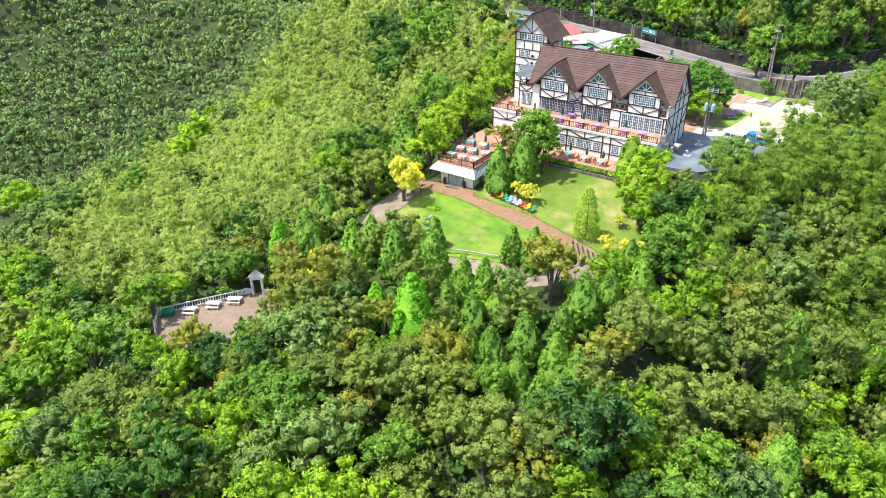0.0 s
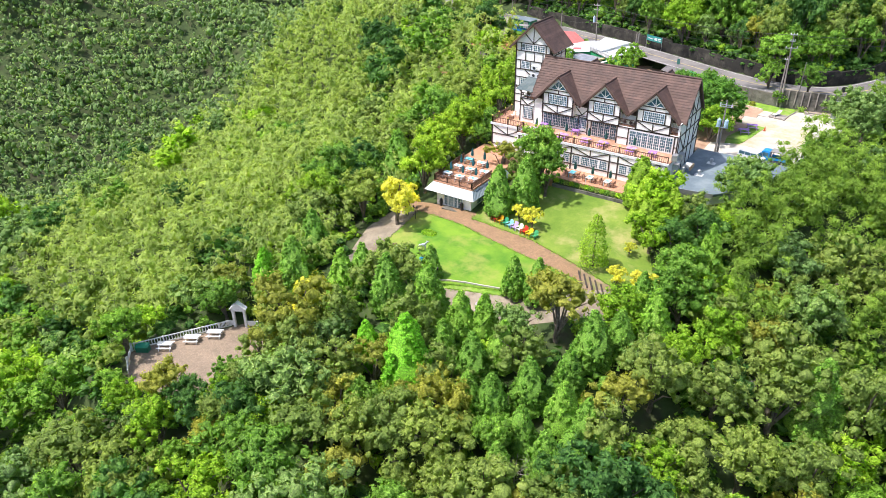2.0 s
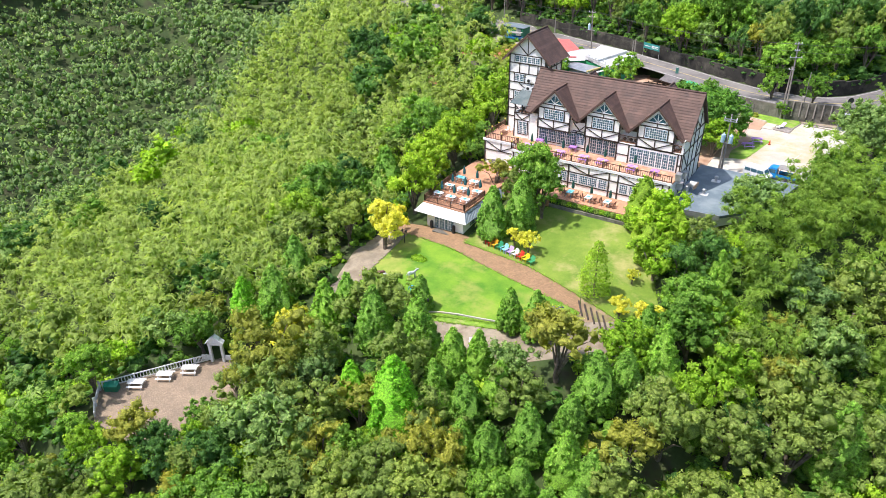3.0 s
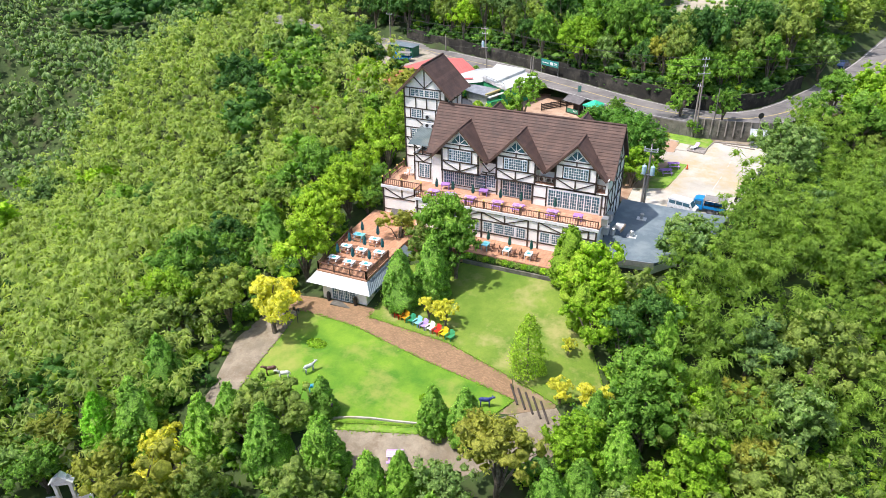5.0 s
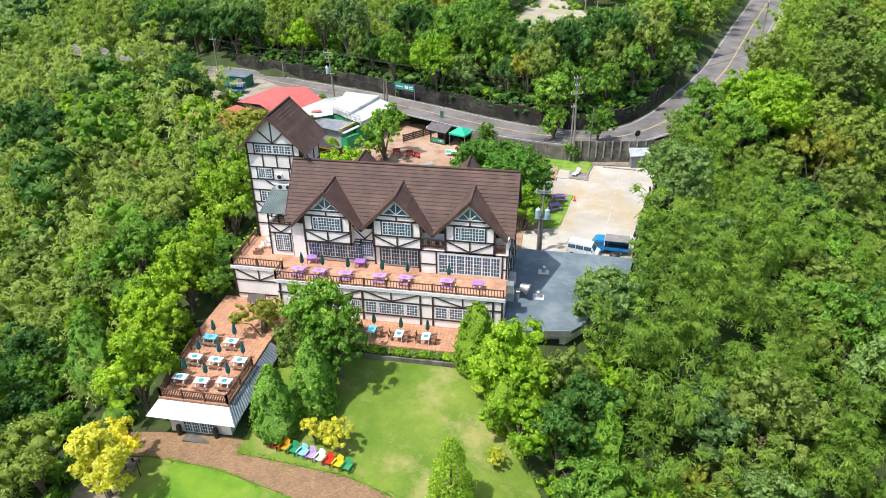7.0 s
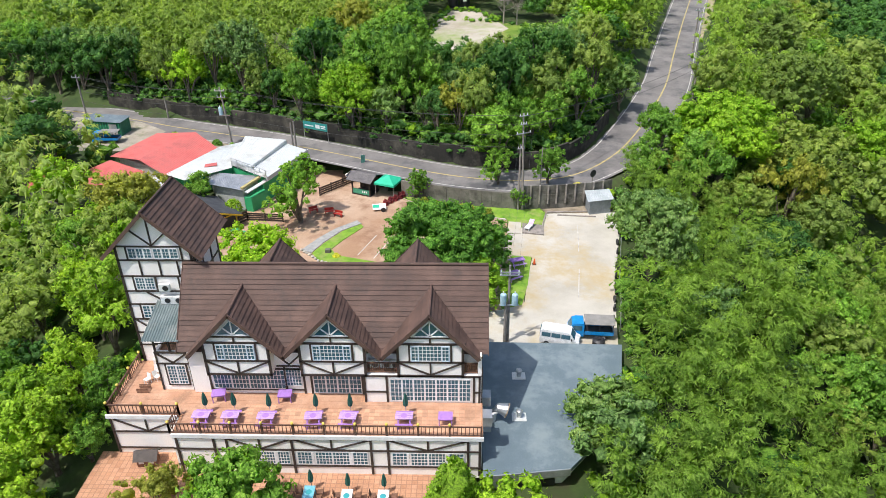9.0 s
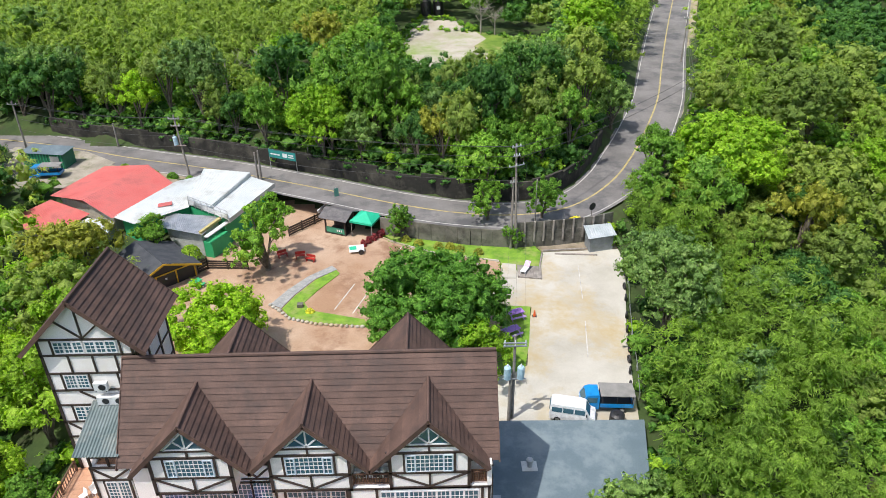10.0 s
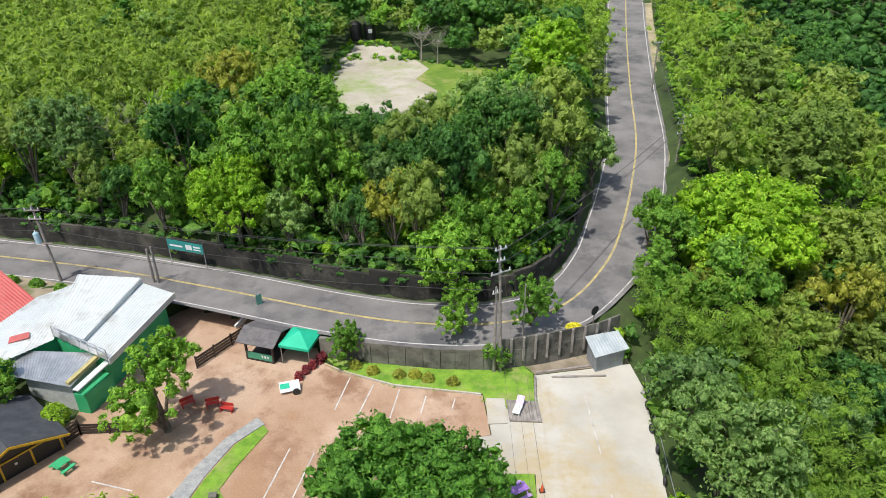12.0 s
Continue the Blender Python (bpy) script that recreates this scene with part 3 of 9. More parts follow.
def courses(parent, e0, e1, r0, r1, step=0.42, thick=0.07, name="roof_course"):
    """Stepped tile courses on a slope from its eave e0-e1 up to its top r0-r1; every course laps the one below."""
    e0, e1, r0, r1 = (Vector(p) for p in (e0, e1, r0, r1))
    n = max(2, round(((r0 - e0).length + (r1 - e1).length) / 2 / step))
    nrm = (e1 - e0).cross(r0 - e0)
    if nrm.length < 1e-5:
        nrm = (e1 - e0).cross(r1 - e0)
    nrm.normalize()
    if nrm.z < 0:
        nrm = -nrm
    for k in range(n):
        u, w = k / n, (k + 1.12) / n
        a, b = e0.lerp(r0, u), e1.lerp(r1, u)
        c, d = e1.lerp(r1, min(w, 1)), e0.lerp(r0, min(w, 1))
        s = Shape()
        top = [a + nrm * thick, b + nrm * thick, c + nrm * 0.012, d + nrm * 0.012]
        low = [a - nrm * 0.03, b - nrm * 0.03, c - nrm * 0.03, d - nrm * 0.03]
        s.add(top + low, [(0, 1, 2, 3), (7, 6, 5, 4), (4, 5, 1, 0), (5, 6, 2, 1), (6, 7, 3, 2), (7, 4, 0, 3)])
        part(name, s, M_ROOF, parent)


def beam_xz(parent, a, b, y, w=0.2, proud=0.06):
    """A timber on a wall that faces the front, from a to b in x and z."""
    (xa, za), (xb, zb) = a, b
    w *= 0.78
    part("timber", Shape().bar((xa, y, za), (xb, y, zb), w, proud * 2, up=(0, 1, 0)), M_TIMBER, parent)


def beam_yz(parent, a, b, x, w=0.2, proud=0.06):
    (ya, za), (yb, zb) = a, b
    w *= 0.78
    part("timber", Shape().bar((x, ya, za), (x, yb, zb), w, proud * 2, up=(1, 0, 0)), M_TIMBER, parent)


M_CASEMENT = plain("pale_blue_paint", (0.62, 0.74, 0.84), 0.45)


def bars(lo, hi, n, heavy_every, f=0.08, thin=0.024, heavy=0.07):
    """Edges of a frame and its glazing bars along one axis, and which strips are solid."""
    edges, solid = [lo - f, lo], [True]
    for k in range(1, n):
        p = lo + (hi - lo) * k / n
        w = heavy if heavy_every and k % heavy_every == 0 else thin
        edges += [p - w, p + w]
        solid += [False, True]
    return edges + [hi, hi + f], solid + [False, True]


def window_front(parent, x0, x1, z0, z1, y, cols, rows, casements=None, name="window"):
    """A framed, barred window on a front wall, and the panes behind."""
    xs, sx = bars(x0, x1, cols, casements)
    zs, sz = bars(z0, z1, rows, None)
    w = part(name, Shape().lattice(xs, zs, sx, sz, y - 0.06, y + 0.0), M_FRAME, parent)
    part("pane", Shape().box(x0, x1, y - 0.045, y - 0.01, z0, z1), M_GLASS, w, "dark reflecting glass")
    return w


def window_side(parent, y0, y1, z0, z1, x, cols, rows):
    ys, sy = bars(y0, y1, cols, None)
    zs, sz = bars(z0, z1, rows, None)
    s = Shape().lattice(ys, zs, sy, sz, -x - 0.06, -x + 0.0)
    s.v = [(-v[1], v[0], v[2]) for v in s.v]
    w = part("window", s, M_FRAME, parent)
    part("pane", Shape().box(x + 0.01, x + 0.045, y0, y1, z0, z1), M_GLASS, w, "dark reflecting glass")
    return w


def main_roof_z(y):
    return RIDGE_Z - (RIDGE_Z - EAVE_Z) * abs(y - RIDGE_Y) / (RIDGE_Y - 3.65)


# walls of the main block
part("wall", gable_side([(RY, UP), (BACK, 3.4), (BACK, 11.5), (RIDGE_Y, RIDGE_Z - 0.25), (FY + 0.9, 11.9), (RY, 11.9)], X0, X0 + 0.3), M_WALL, hotel)
part("wall", gable_side([(FY, LOW - 0.6), (BACK, LOW - 0.6), (BACK, 11.5), (RIDGE_Y, RIDGE_Z - 0.25), (FY + 0.6, 11.9), (FY, 11.9)], X1 - 0.3, X1), M_WALL, hotel)
part("wall", Shape().box(X0, X1, BACK - 0.3, BACK, LOW - 0.6, 12.0), M_WALL, hotel)
part("wall", Shape().box(X0 + 0.3, -2.7, RY, RY + 0.3, UP - 0.2, 12.2), M_WALL, hotel)
part("wall", Shape().box(-2.7, X1 - 0.3, FY, FY + 0.3, UP - 0.2, 10.0), M_WALL, hotel)
part("wall", Shape().box(-2.7, X1 - 0.3, RY + 0.3, RY + 0.5, 10.0, 12.3), M_WALL, hotel)
part("wall", Shape().box(-2.7, -2.4, FY + 0.3, RY + 0.3, UP - 0.2, 10.0), M_WALL, hotel)
part("floor", Shape().box(-2.7, X1 - 0.3, FY + 0.3, RY + 0.3, 9.98, 10.12), M_TERRACE, hotel)

# the three front gables
for i, xc in enumerate(DORM):
    l, r = xc - HALF, xc + HALF
    g = gable_wall([(l, 9.9), (r, 9.9), (r, 13.0), (xc, 15.65), (l, 13.0)], FY, FY + 0.3)
    part("gable_wall", g, M_WALL, hotel)
    for x in (l, r - 0.25):
        part("gable_cheek", Shape().box(x, x + 0.25, FY + 0.3, RY + 0.35, 9.9, 12.9), M_WALL, hotel)
    part("gable_soffit", Shape().box(l, r, FY + 0.02, RY, 9.78, 9.9), M_TIMBER, hotel)
    y = FY - 0.02
    for a, b, w in (((l, 9.95), (r, 9.95), 0.24), ((l, 11.3), (r, 11.3), 0.2), ((l - 0.15, 13.05), (r + 0.15, 13.05), 0.22), ((l + 0.75, 13.62), (r - 0.75, 13.62), 0.16),
                    ((l + 0.1, 9.8), (l + 0.1, 13.05), 0.26), ((r - 0.1, 9.8), (r - 0.1, 13.05), 0.26), ((xc, 9.95), (xc, 11.3), 0.18), ((xc, 13.05), (xc, 13.62), 0.18),
                    ((l + 0.2, 11.2), (xc - 0.1, 10.1), 0.16), ((r - 0.2, 11.2), (xc + 0.1, 10.1), 0.16), ((xc - 1.62, 11.3), (xc - 1.62, 13.05), 0.16), ((xc + 1.62, 11.3), (xc + 1.62, 13.05), 0.16)):
        beam_xz(hotel, a, b, y, w)
    window_front(hotel, xc - 1.45, xc + 1.45, 11.5, 12.85, FY - 0.02, 10, 4)
    part("casement", Shape().box(xc - 1.5, xc - 0.88, FY - 0.13, FY - 0.09, 11.45, 11.53).box(xc - 1.5, xc - 0.88, FY - 0.13, FY - 0.09, 12.82, 12.9).box(xc - 1.5, xc - 1.42, FY - 0.13, FY - 0.09, 11.53, 12.82).box(xc - 0.96, xc - 0.88, FY - 0.13, FY - 0.09, 11.53, 12.82), M_CASEMENT, hotel, "pale blue casement frame")
    part("casement", Shape().box(xc + 0.88, xc + 1.5, FY - 0.13, FY - 0.09, 11.45, 11.53).box(xc + 0.88, xc + 1.5, FY - 0.13, FY - 0.09, 12.82, 12.9).box(xc + 1.42, xc + 1.5, FY - 0.13, FY - 0.09, 11.53, 12.82).box(xc + 0.88, xc + 0.96, FY - 0.13, FY - 0.09, 11.53, 12.82), M_CASEMENT, hotel, "pale blue casement frame")
    # triangular attic light
    tri = Shape()
    for a, b in (((xc - 1.35, 13.78), (xc + 1.35, 13.78)), ((xc - 1.4, 13.74), (xc, 15.2)), ((xc + 1.4, 13.74), (xc, 15.2)), ((xc, 13.78), (xc, 15.1)), ((xc, 13.8), (xc - 0.72, 14.5)), ((xc, 13.8), (xc + 0.72, 14.5))):
        tri.bar((a[0], FY - 0.03, a[1]), (b[0], FY - 0.03, b[1]), 0.1, 0.1, up=(0, 1, 0))
    w = part("attic_window", tri, M_FRAME, hotel, "triangular white-barred attic light")
    part("pane", gable_wall([(xc - 1.35, 13.76), (xc + 1.35, 13.76), (xc, 15.15)], FY - 0.03, FY - 0.01), M_GLASS, w)
    # roof of the gable: two slopes that die into the main roof
    rz, half, oy = 15.85, 3.82, FY - 0.34
    ez = 11.85
    yb = RIDGE_Y - (RIDGE_Z - rz) / 1.225 + 0.25
    yf = RIDGE_Y - (RIDGE_Z - ez) / 1.225 + 0.25
    for sgn in (-1, 1):
        courses(hotel, (xc + sgn * half, oy, ez), (xc + sgn * half, yf, ez), (xc, oy, rz), (xc, yb, rz))
        part("bargeboard", Shape().bar((xc + sgn * half, oy - 0.03, ez - 0.1), (xc, oy - 0.03, rz - 0.08), 0.3, 0.06, up=(0, 1, 0)), M_ROOF, hotel, "brown bargeboard")
        part("soffit", Shape().slab([(xc + sgn * half, oy, ez - 0.04), (xc, oy, rz - 0.04), (xc, FY, rz - 0.04), (xc + sgn * half, FY, ez - 0.04)], 0.04), M_TIMBER, hotel)
    part("ridge_tile", Shape().tube([(xc, oy - 0.02, rz + 0.06), (xc, yb, rz + 0.06)], [0.11, 0.11], 8), M_ROOF, hotel)

# main roof
RX0, RX1 = X0 - 0.5, X1 + 0.5
courses(hotel, (RX0, 3.65, EAVE_Z), (RX1, 3.65, EAVE_Z), (RX0, RIDGE_Y, RIDGE_Z), (RX1, RIDGE_Y, RIDGE_Z))
courses(hotel, (RX1, 12.55, EAVE_Z), (RX0, 12.55, EAVE_Z), (RX1, RIDGE_Y, RIDGE_Z), (RX0, RIDGE_Y, RIDGE_Z))
part("ridge_tile", Shape().tube([(RX0 - 0.02, RIDGE_Y, RIDGE_Z + 0.05), (RX1 + 0.02, RIDGE_Y, RIDGE_Z + 0.05)], [0.14, 0.14], 8), M_ROOF, hotel)
for x in (RX0 - 0.02, RX1 + 0.02):
    for y in (3.6, 12.6):
        part("bargeboard", Shape().bar((x, y, EAVE_Z - 0.12), (x, RIDGE_Y, RIDGE_Z - 0.1), 0.3, 0.06, up=(1, 0, 0)), M_ROOF, hotel)
# two gables on the back slope
for xc in (-10.9, 1.2):
    rz, half, by, ez = 16.4, 3.5, 13.6, 12.6
    ya = RIDGE_Y + (RIDGE_Z - rz) / 1.225 - 0.2
    yf = RIDGE_Y + (RIDGE_Z - ez) / 1.225 - 0.2
    for sgn in (-1, 1):
        courses(hotel, (xc + sgn * half, by, ez), (xc + sgn * half, yf, ez), (xc, by, rz), (xc, ya, rz))
        part("bargeboard", Shape().bar((xc + sgn * half, by, ez - 0.1), (xc, by, rz - 0.08), 0.3, 0.06, up=(0, 1, 0)), M_ROOF, hotel)
    part("ridge_tile", Shape().tube([(xc, ya, rz + 0.06), (xc, by, rz + 0.06)], [0.11, 0.11], 8), M_ROOF, hotel)
    part("gable_wall", gable_wall([(xc - 2.8, 11.0), (xc + 2.8, 11.0), (xc + 2.8, 13.1), (xc, 16.1), (xc - 2.8, 13.1)], BACK - 0.05, BACK + 0.25), M_WALL, hotel)

# timbers of the right gable end
for z in (7.2, 9.95, 11.75):
    beam_yz(hotel, (FY, z), (BACK, z), X1 + 0.02)
for y in (FY + 0.1, 6.2, RIDGE_Y, 10.2, BACK - 0.1):
    beam_yz(hotel, (y, LOW), (y, main_roof_z(y) - 0.5), X1 + 0.025)
for a, b in (((6.2, 11.8), (RIDGE_Y, 13.4)), ((10.2, 11.8), (RIDGE_Y, 13.4)), ((FY + 0.2, 9.9), (6.1, 7.3)), ((BACK - 0.2, 9.9), (10.3, 7.3))):
    beam_yz(hotel, a, b, X1 + 0.03, 0.16)

# main floor on the upper terrace: glazed runs, posts and rails
window_front(hotel, -15.1, -9.3, 7.75, 9.55, RY, 20, 4, 5, "window_run")
window_front(hotel, -9.1, -7.95, 8.1, 9.7, RY - 0.02, 5, 5)
window_front(hotel, -6.9, -3.1, 7.35, 9.6, RY, 12, 5, 3, "glazed_door")
window_front(hotel, -0.55, 5.75, 7.45, 9.55, FY, 21, 5, 3, "window_run")
for x in (-15.4, -9.2, -7.7, -7.1, -2.95):
    beam_xz(hotel, (x, UP), (x, 9.95), RY - 0.02, 0.2)
for x in (-2.62, -0.85, 6.05, 6.5):
    beam_xz(hotel, (x, UP), (x, 9.95), FY - 0.02, 0.22)
for a, b, y in (((-15.4, 7.6), (-7.7, 7.6), RY), ((-15.4, 9.75), (-2.95, 9.75), RY), ((-2.7, 9.9), (6.6, 9.9), FY), ((-2.7, 8.3), (-0.85, 8.3), FY), ((6.05, 8.3), (6.6, 8.3), FY), ((-8.0, 9.95), (-7.1, 9.95), RY)):
    beam_xz(hotel, a, b, y - 0.02, 0.17)
for x0, x1 in ((-0.5, -0.05), (1.45, 1.85), (2.75, 3.3), (4.0, 4.3)):
    part("curtain", Shape().box(x0, x1, FY - 0.027, FY - 0.021, 7.5, 9.5), M_WALL, hotel, "drawn white curtain")
# small braced wall between the first two gables
for a, b in (((-9.8, 11.3), (-8.75, 10.2)), ((-7.65, 11.3), (-8.75, 10.2)), ((-9.8, 11.5), (-7.6, 11.5)), ((-9.8, 10.05), (-7.6, 10.05))):
    beam_xz(hotel, a, b, RY - 0.02, 0.15)

# projecting bay beside the tower, with a covered balcony on it
BY = 4.45
part("bay_wall", Shape().box(-19.7, X0, BY, BY + 0.25, UP, 11.1), M_WALL, hotel)
part("bay_wall", Shape().box(-19.7, -19.45, BY + 0.25, 8.2, UP, 11.1), M_WALL, hotel)
part("bay_floor", Shape().box(-19.45, X0, BY + 0.25, 8.2, 10.75, 10.9), M_TERRACE, hotel)
window_front(hotel, -18.85, -17.45, 7.9, 9.7, BY - 0.02, 6, 6, 3)
for a, b in (((-19.6, UP), (-19.6, 11.1)), ((-17.0, UP), (-17.0, 11.1)), ((-19.7, 9.95), (-16.9, 9.95)), ((-19.7, 11.05), (-16.9, 11.05)), ((-19.5, 10.95), (-18.3, 10.05)), ((-17.1, 10.95), (-18.3, 10.05)), ((-19.0, 9.95), (-19.0, 7.75)), ((-17.3, 9.95), (-17.3, 7.75)), ((-19.0, 7.78), (-17.3, 7.78))):
    beam_xz(hotel, a, b, BY - 0.02, 0.17)
for x in (-19.6, -18.4, -17.2):
    part("post", Shape().box(x - 0.07, x + 0.07, BY + 0.02, BY + 0.16, 11.1, 12.45), M_TIMBER, hotel)
part("balcony_rail", Shape().box(-19.6, -17.0, BY + 0.03, BY + 0.09, 11.85, 11.93), M_TIMBER, hotel)
M_AWN = surface("grey_green_metal", (0.1, 0.145, 0.15), (0.16, 0.205, 0.21), 0.6, 14.0, 0.55, 0.1, (0.22, 0.24, 0.22), 0.4)
aw = Shape().corrugated((-20.3, 4.0, 12.45), (-17.3, 4.0, 12.45), (-17.3, 8.1, 13.6), (-20.3, 8.1, 13.6), 14)
part("awning_roof", aw, M_AWN, hotel, "green-grey corrugated metal awning")

# tower
tower = thing("tower", "tall white half-timbered stair tower with steep brown roof", "tower", (0, 0, 0))
TX0, TX1, TY0, TY1, TE, TR = -22.8, -16.55, 8.2, 13.7, 18.75, 21.85
TC = (TX0 + TX1) / 2
part("wall", gable_wall([(TX0, 2.6), (TX1, 2.6), (TX1, TE), (TC, TR - 0.2), (TX0, TE)], TY0, TY0 + 0.3), M_WALL, tower)
part("wall", gable_wall([(TX0, 2.6), (TX1, 2.6), (TX1, TE), (TC, TR - 0.2), (TX0, TE)], TY1 - 0.3, TY1), M_WALL, tower)
part("wall", Shape().box(TX0, TX0 + 0.3, TY0 + 0.3, TY1 - 0.3, 2.6, TE), M_WALL, tower)
part("wall", Shape().box(TX1 - 0.3, TX1, TY0 + 0.3, TY1 - 0.3, 2.6, TE), M_WALL, tower)
y = TY0 - 0.02
for z in (18.72, 17.45, 15.95, 14.5, 13.2, 11.7, 10.3, 9.0):
    beam_xz(tower, (TX0, z), (TX1, z), y, 0.17)
for x in (TX0 + 0.1, TX1 - 0.1):
    beam_xz(tower, (x, 3.0), (x, TE), y, 0.24)
for a, b in (((TC, 18.75), (TC, 21.5)), ((TC, 18.8), (TC - 1.55, 20.2)), ((TC, 18.8), (TC + 1.55, 20.2)), ((-21.85, 17.45), (-21.85, 18.7)), ((-17.4, 17.45), (-17.4, 18.7)),
             ((-21.0, 15.95), (-21.0, 17.45)), ((-19.4, 15.95), (-19.4, 17.45)), ((-17.9, 15.95), (-17.9, 17.45)), ((-21.85, 14.5), (-21.85, 15.95)), ((-20.0, 14.5), (-20.0, 15.95)), ((-18.1, 14.5), (-18.1, 15.95)),
             ((-21.0, 14.4), (-19.3, 13.3)), ((-21.85, 11.7), (-21.85, 13.2)), ((-20.3, 11.7), (-20.3, 13.2)), ((-22.5, 11.6), (-21.0, 10.4)), ((-20.9, 9.0), (-20.9, 10.3))):
    beam_xz(tower, a, b, y, 0.15)
window_front(tower, -21.65, -19.85, 17.7, 18.5, y, 6, 3, 2)
window_front(tower, -19.6, -17.7, 17.7, 18.5, y, 6, 3, 2)
window_front(tower, -21.65, -20.2, 14.75, 15.75, y, 6, 4, 3)
window_front(tower, -17.9, -17.0, 14.75, 15.75, y, 3, 4)
window_front(tower, -21.65, -20.45, 11.9, 13.0, y, 4, 4, 2)
window_front(tower, -20.7, -20.1, 9.3, 10.0, y, 3, 3)
for z in (18.72, 17.0, 15.4, 13.6):
    beam_yz(tower, (TY0, z), (TY1, z), TX1 + 0.02, 0.16)
for yy in (TY0 + 0.1, 10.0, 11.9, TY1 - 0.1):
    beam_yz(tower, (yy, 12.0), (yy, TE), TX1 + 0.025, 0.2)
for a, b in (((TY0 + 0.2, 17.1), (9.9, 18.6)), ((TY1 - 0.2, 17.1), (12.0, 18.6)), ((10.1, 18.6), (10.9, 17.1)), ((11.8, 18.6), (11.0, 17.1))):
    beam_yz(tower, a, b, TX1 + 0.03, 0.14)
hs = TX1 - TC + 0.95
sl = (TR - TE) / (TX1 - TC)
for sgn in (-1, 1):
    e = (TC + sgn * hs)
    ez = TR - sl * hs + 0.08
    courses(tower, (e, 7.65, ez), (e, 14.35, ez), (TC, 7.65, TR + 0.08), (TC, 14.35, TR + 0.08))
    for yy in (7.62, 14.38):
        part("bargeboard", Shape().bar((e, yy, ez - 0.1), (TC, yy, TR), 0.3, 0.06, up=(0, 1, 0)), M_ROOF, tower)
    part("soffit", Shape().slab([(e, 7.65, ez - 0.04), (TC, 7.65, TR + 0.04), (TC, TY0, TR + 0.04), (e, TY0, ez - 0.04)], 0.04), M_TIMBER, tower)
part("ridge_tile", Shape().tube([(TC, 7.6, TR + 0.14), (TC, 14.4, TR + 0.14)], [0.12, 0.12], 8), M_ROOF, tower)

# upper terrace: floor, front walls and timbering
STEP_X, FRONT_L, FRONT_R = -17.2, 1.35, -0.65
deck_poly = [(-23.1, FRONT_L), (STEP_X, FRONT_L), (STEP_X, FRONT_R), (6.75, FRONT_R), (6.75, FY), (-2.7, FY), (-2.7, RY), (X0, RY), (X0, BY), (-19.7, BY), (-19.7, TY0), (-23.6, TY0)]
part("upper_terrace_floor", Shape().prism(deck_poly, 6.95, UP), M_TERRACE, hotel, "sunlit terracotta tiled terrace floor")
part("terrace_edge", Shape().box(STEP_X, 6.8, FRONT_R - 0.14, FRONT_R - 0.004, 6.9, UP + 0.06), M_FRAME, hotel, "white painted terrace edge")
part("terrace_edge", Shape().box(-23.2, STEP_X - 0.15, FRONT_L - 0.14, FRONT_L - 0.004, 6.9, UP + 0.06), M_FRAME, hotel)
part("terrace_wall", Shape().box(STEP_X, 6.65, FRONT_R, FRONT_R + 0.3, LOW - 0.3, 6.93), M_WALL, hotel)
part("terrace_wall", Shape().box(-23.0, STEP_X, FRONT_L, FRONT_L + 0.3, LOW - 0.3, 6.93), M_WALL, hotel)
part("terrace_wall", Shape().box(-23.1, -22.8, FRONT_L + 0.3, TY0, 0.5, 6.93), M_WALL, hotel)
part("terrace_wall", Shape().box(6.35, 6.65, FRONT_R + 0.3, FY, LOW - 0.3, 6.93), M_WALL, hotel)
part("terrace_wall", Shape().box(STEP_X, STEP_X + 0.3, FRONT_R + 0.3, FRONT_L + 0.3, LOW - 0.3, 6.93), M_WALL, hotel)
y = FRONT_R - 0.02
for x in (-16.9, -14.0, -13.0, -7.95, -1.85, -0.55, 5.6, 6.5):
    beam_xz(hotel, (x, LOW), (x, 6.9), y, 0.24)
for x0, x1 in ((-13.0, -7.95), (-7.95, -1.85), (-0.55, 5.6)):
    xm = (x0 + x1) / 2
    beam_xz(hotel, (xm, 5.75), (xm, 6.9), y, 0.18)
    beam_xz(hotel, (x0 + 0.1, 6.8), (xm, 5.8), y, 0.15)
    beam_xz(hotel, (x1 - 0.1, 6.8), (xm, 5.8), y, 0.15)
    window_front(hotel, x0 + 0.35, x1 - 0.35, 4.3, 5.5, y, 20, 4, 5, "window_run")
    for k in (0.25, 0.75):
        xx = x0 + (x1 - x0) * k
        part("mullion", Shape().box(xx - 0.09, xx + 0.09, y - 0.1, y - 0.03, 4.25, 5.55), M_FRAME, hotel)
beam_xz(hotel, (STEP_X, 5.72), (6.6, 5.72), y - 0.005, 0.18)
beam_xz(hotel, (STEP_X, 4.05), (6.6, 4.05), y - 0.005, 0.14)
beam_xz(hotel, (STEP_X, 6.86), (6.6, 6.86), y - 0.005, 0.1)
y = FRONT_L - 0.02
for x in (-22.9, -17.3):
    beam_xz(hotel, (x, LOW), (x, 6.9), y, 0.24)
for a, b in (((-22.9, 5.5), (-17.3, 5.5)), ((-22.9, 3.75), (-17.3, 3.75)), ((-20.1, 5.5), (-20.1, 6.9)), ((-22.7, 6.8), (-20.15, 5.6)), ((-17.5, 6.8), (-20.05, 5.6))):
    beam_xz(hotel, a, b, y, 0.17)


M_RAIL = surface("brown_rail_paint", (0.09, 0.045, 0.03), (0.14, 0.075, 0.05), 2.0, 25.0, 0.6, 0.2)
M_GLOBE = plain("yellow_lamp_glass", (0.75, 0.6, 0.12), 0.3)
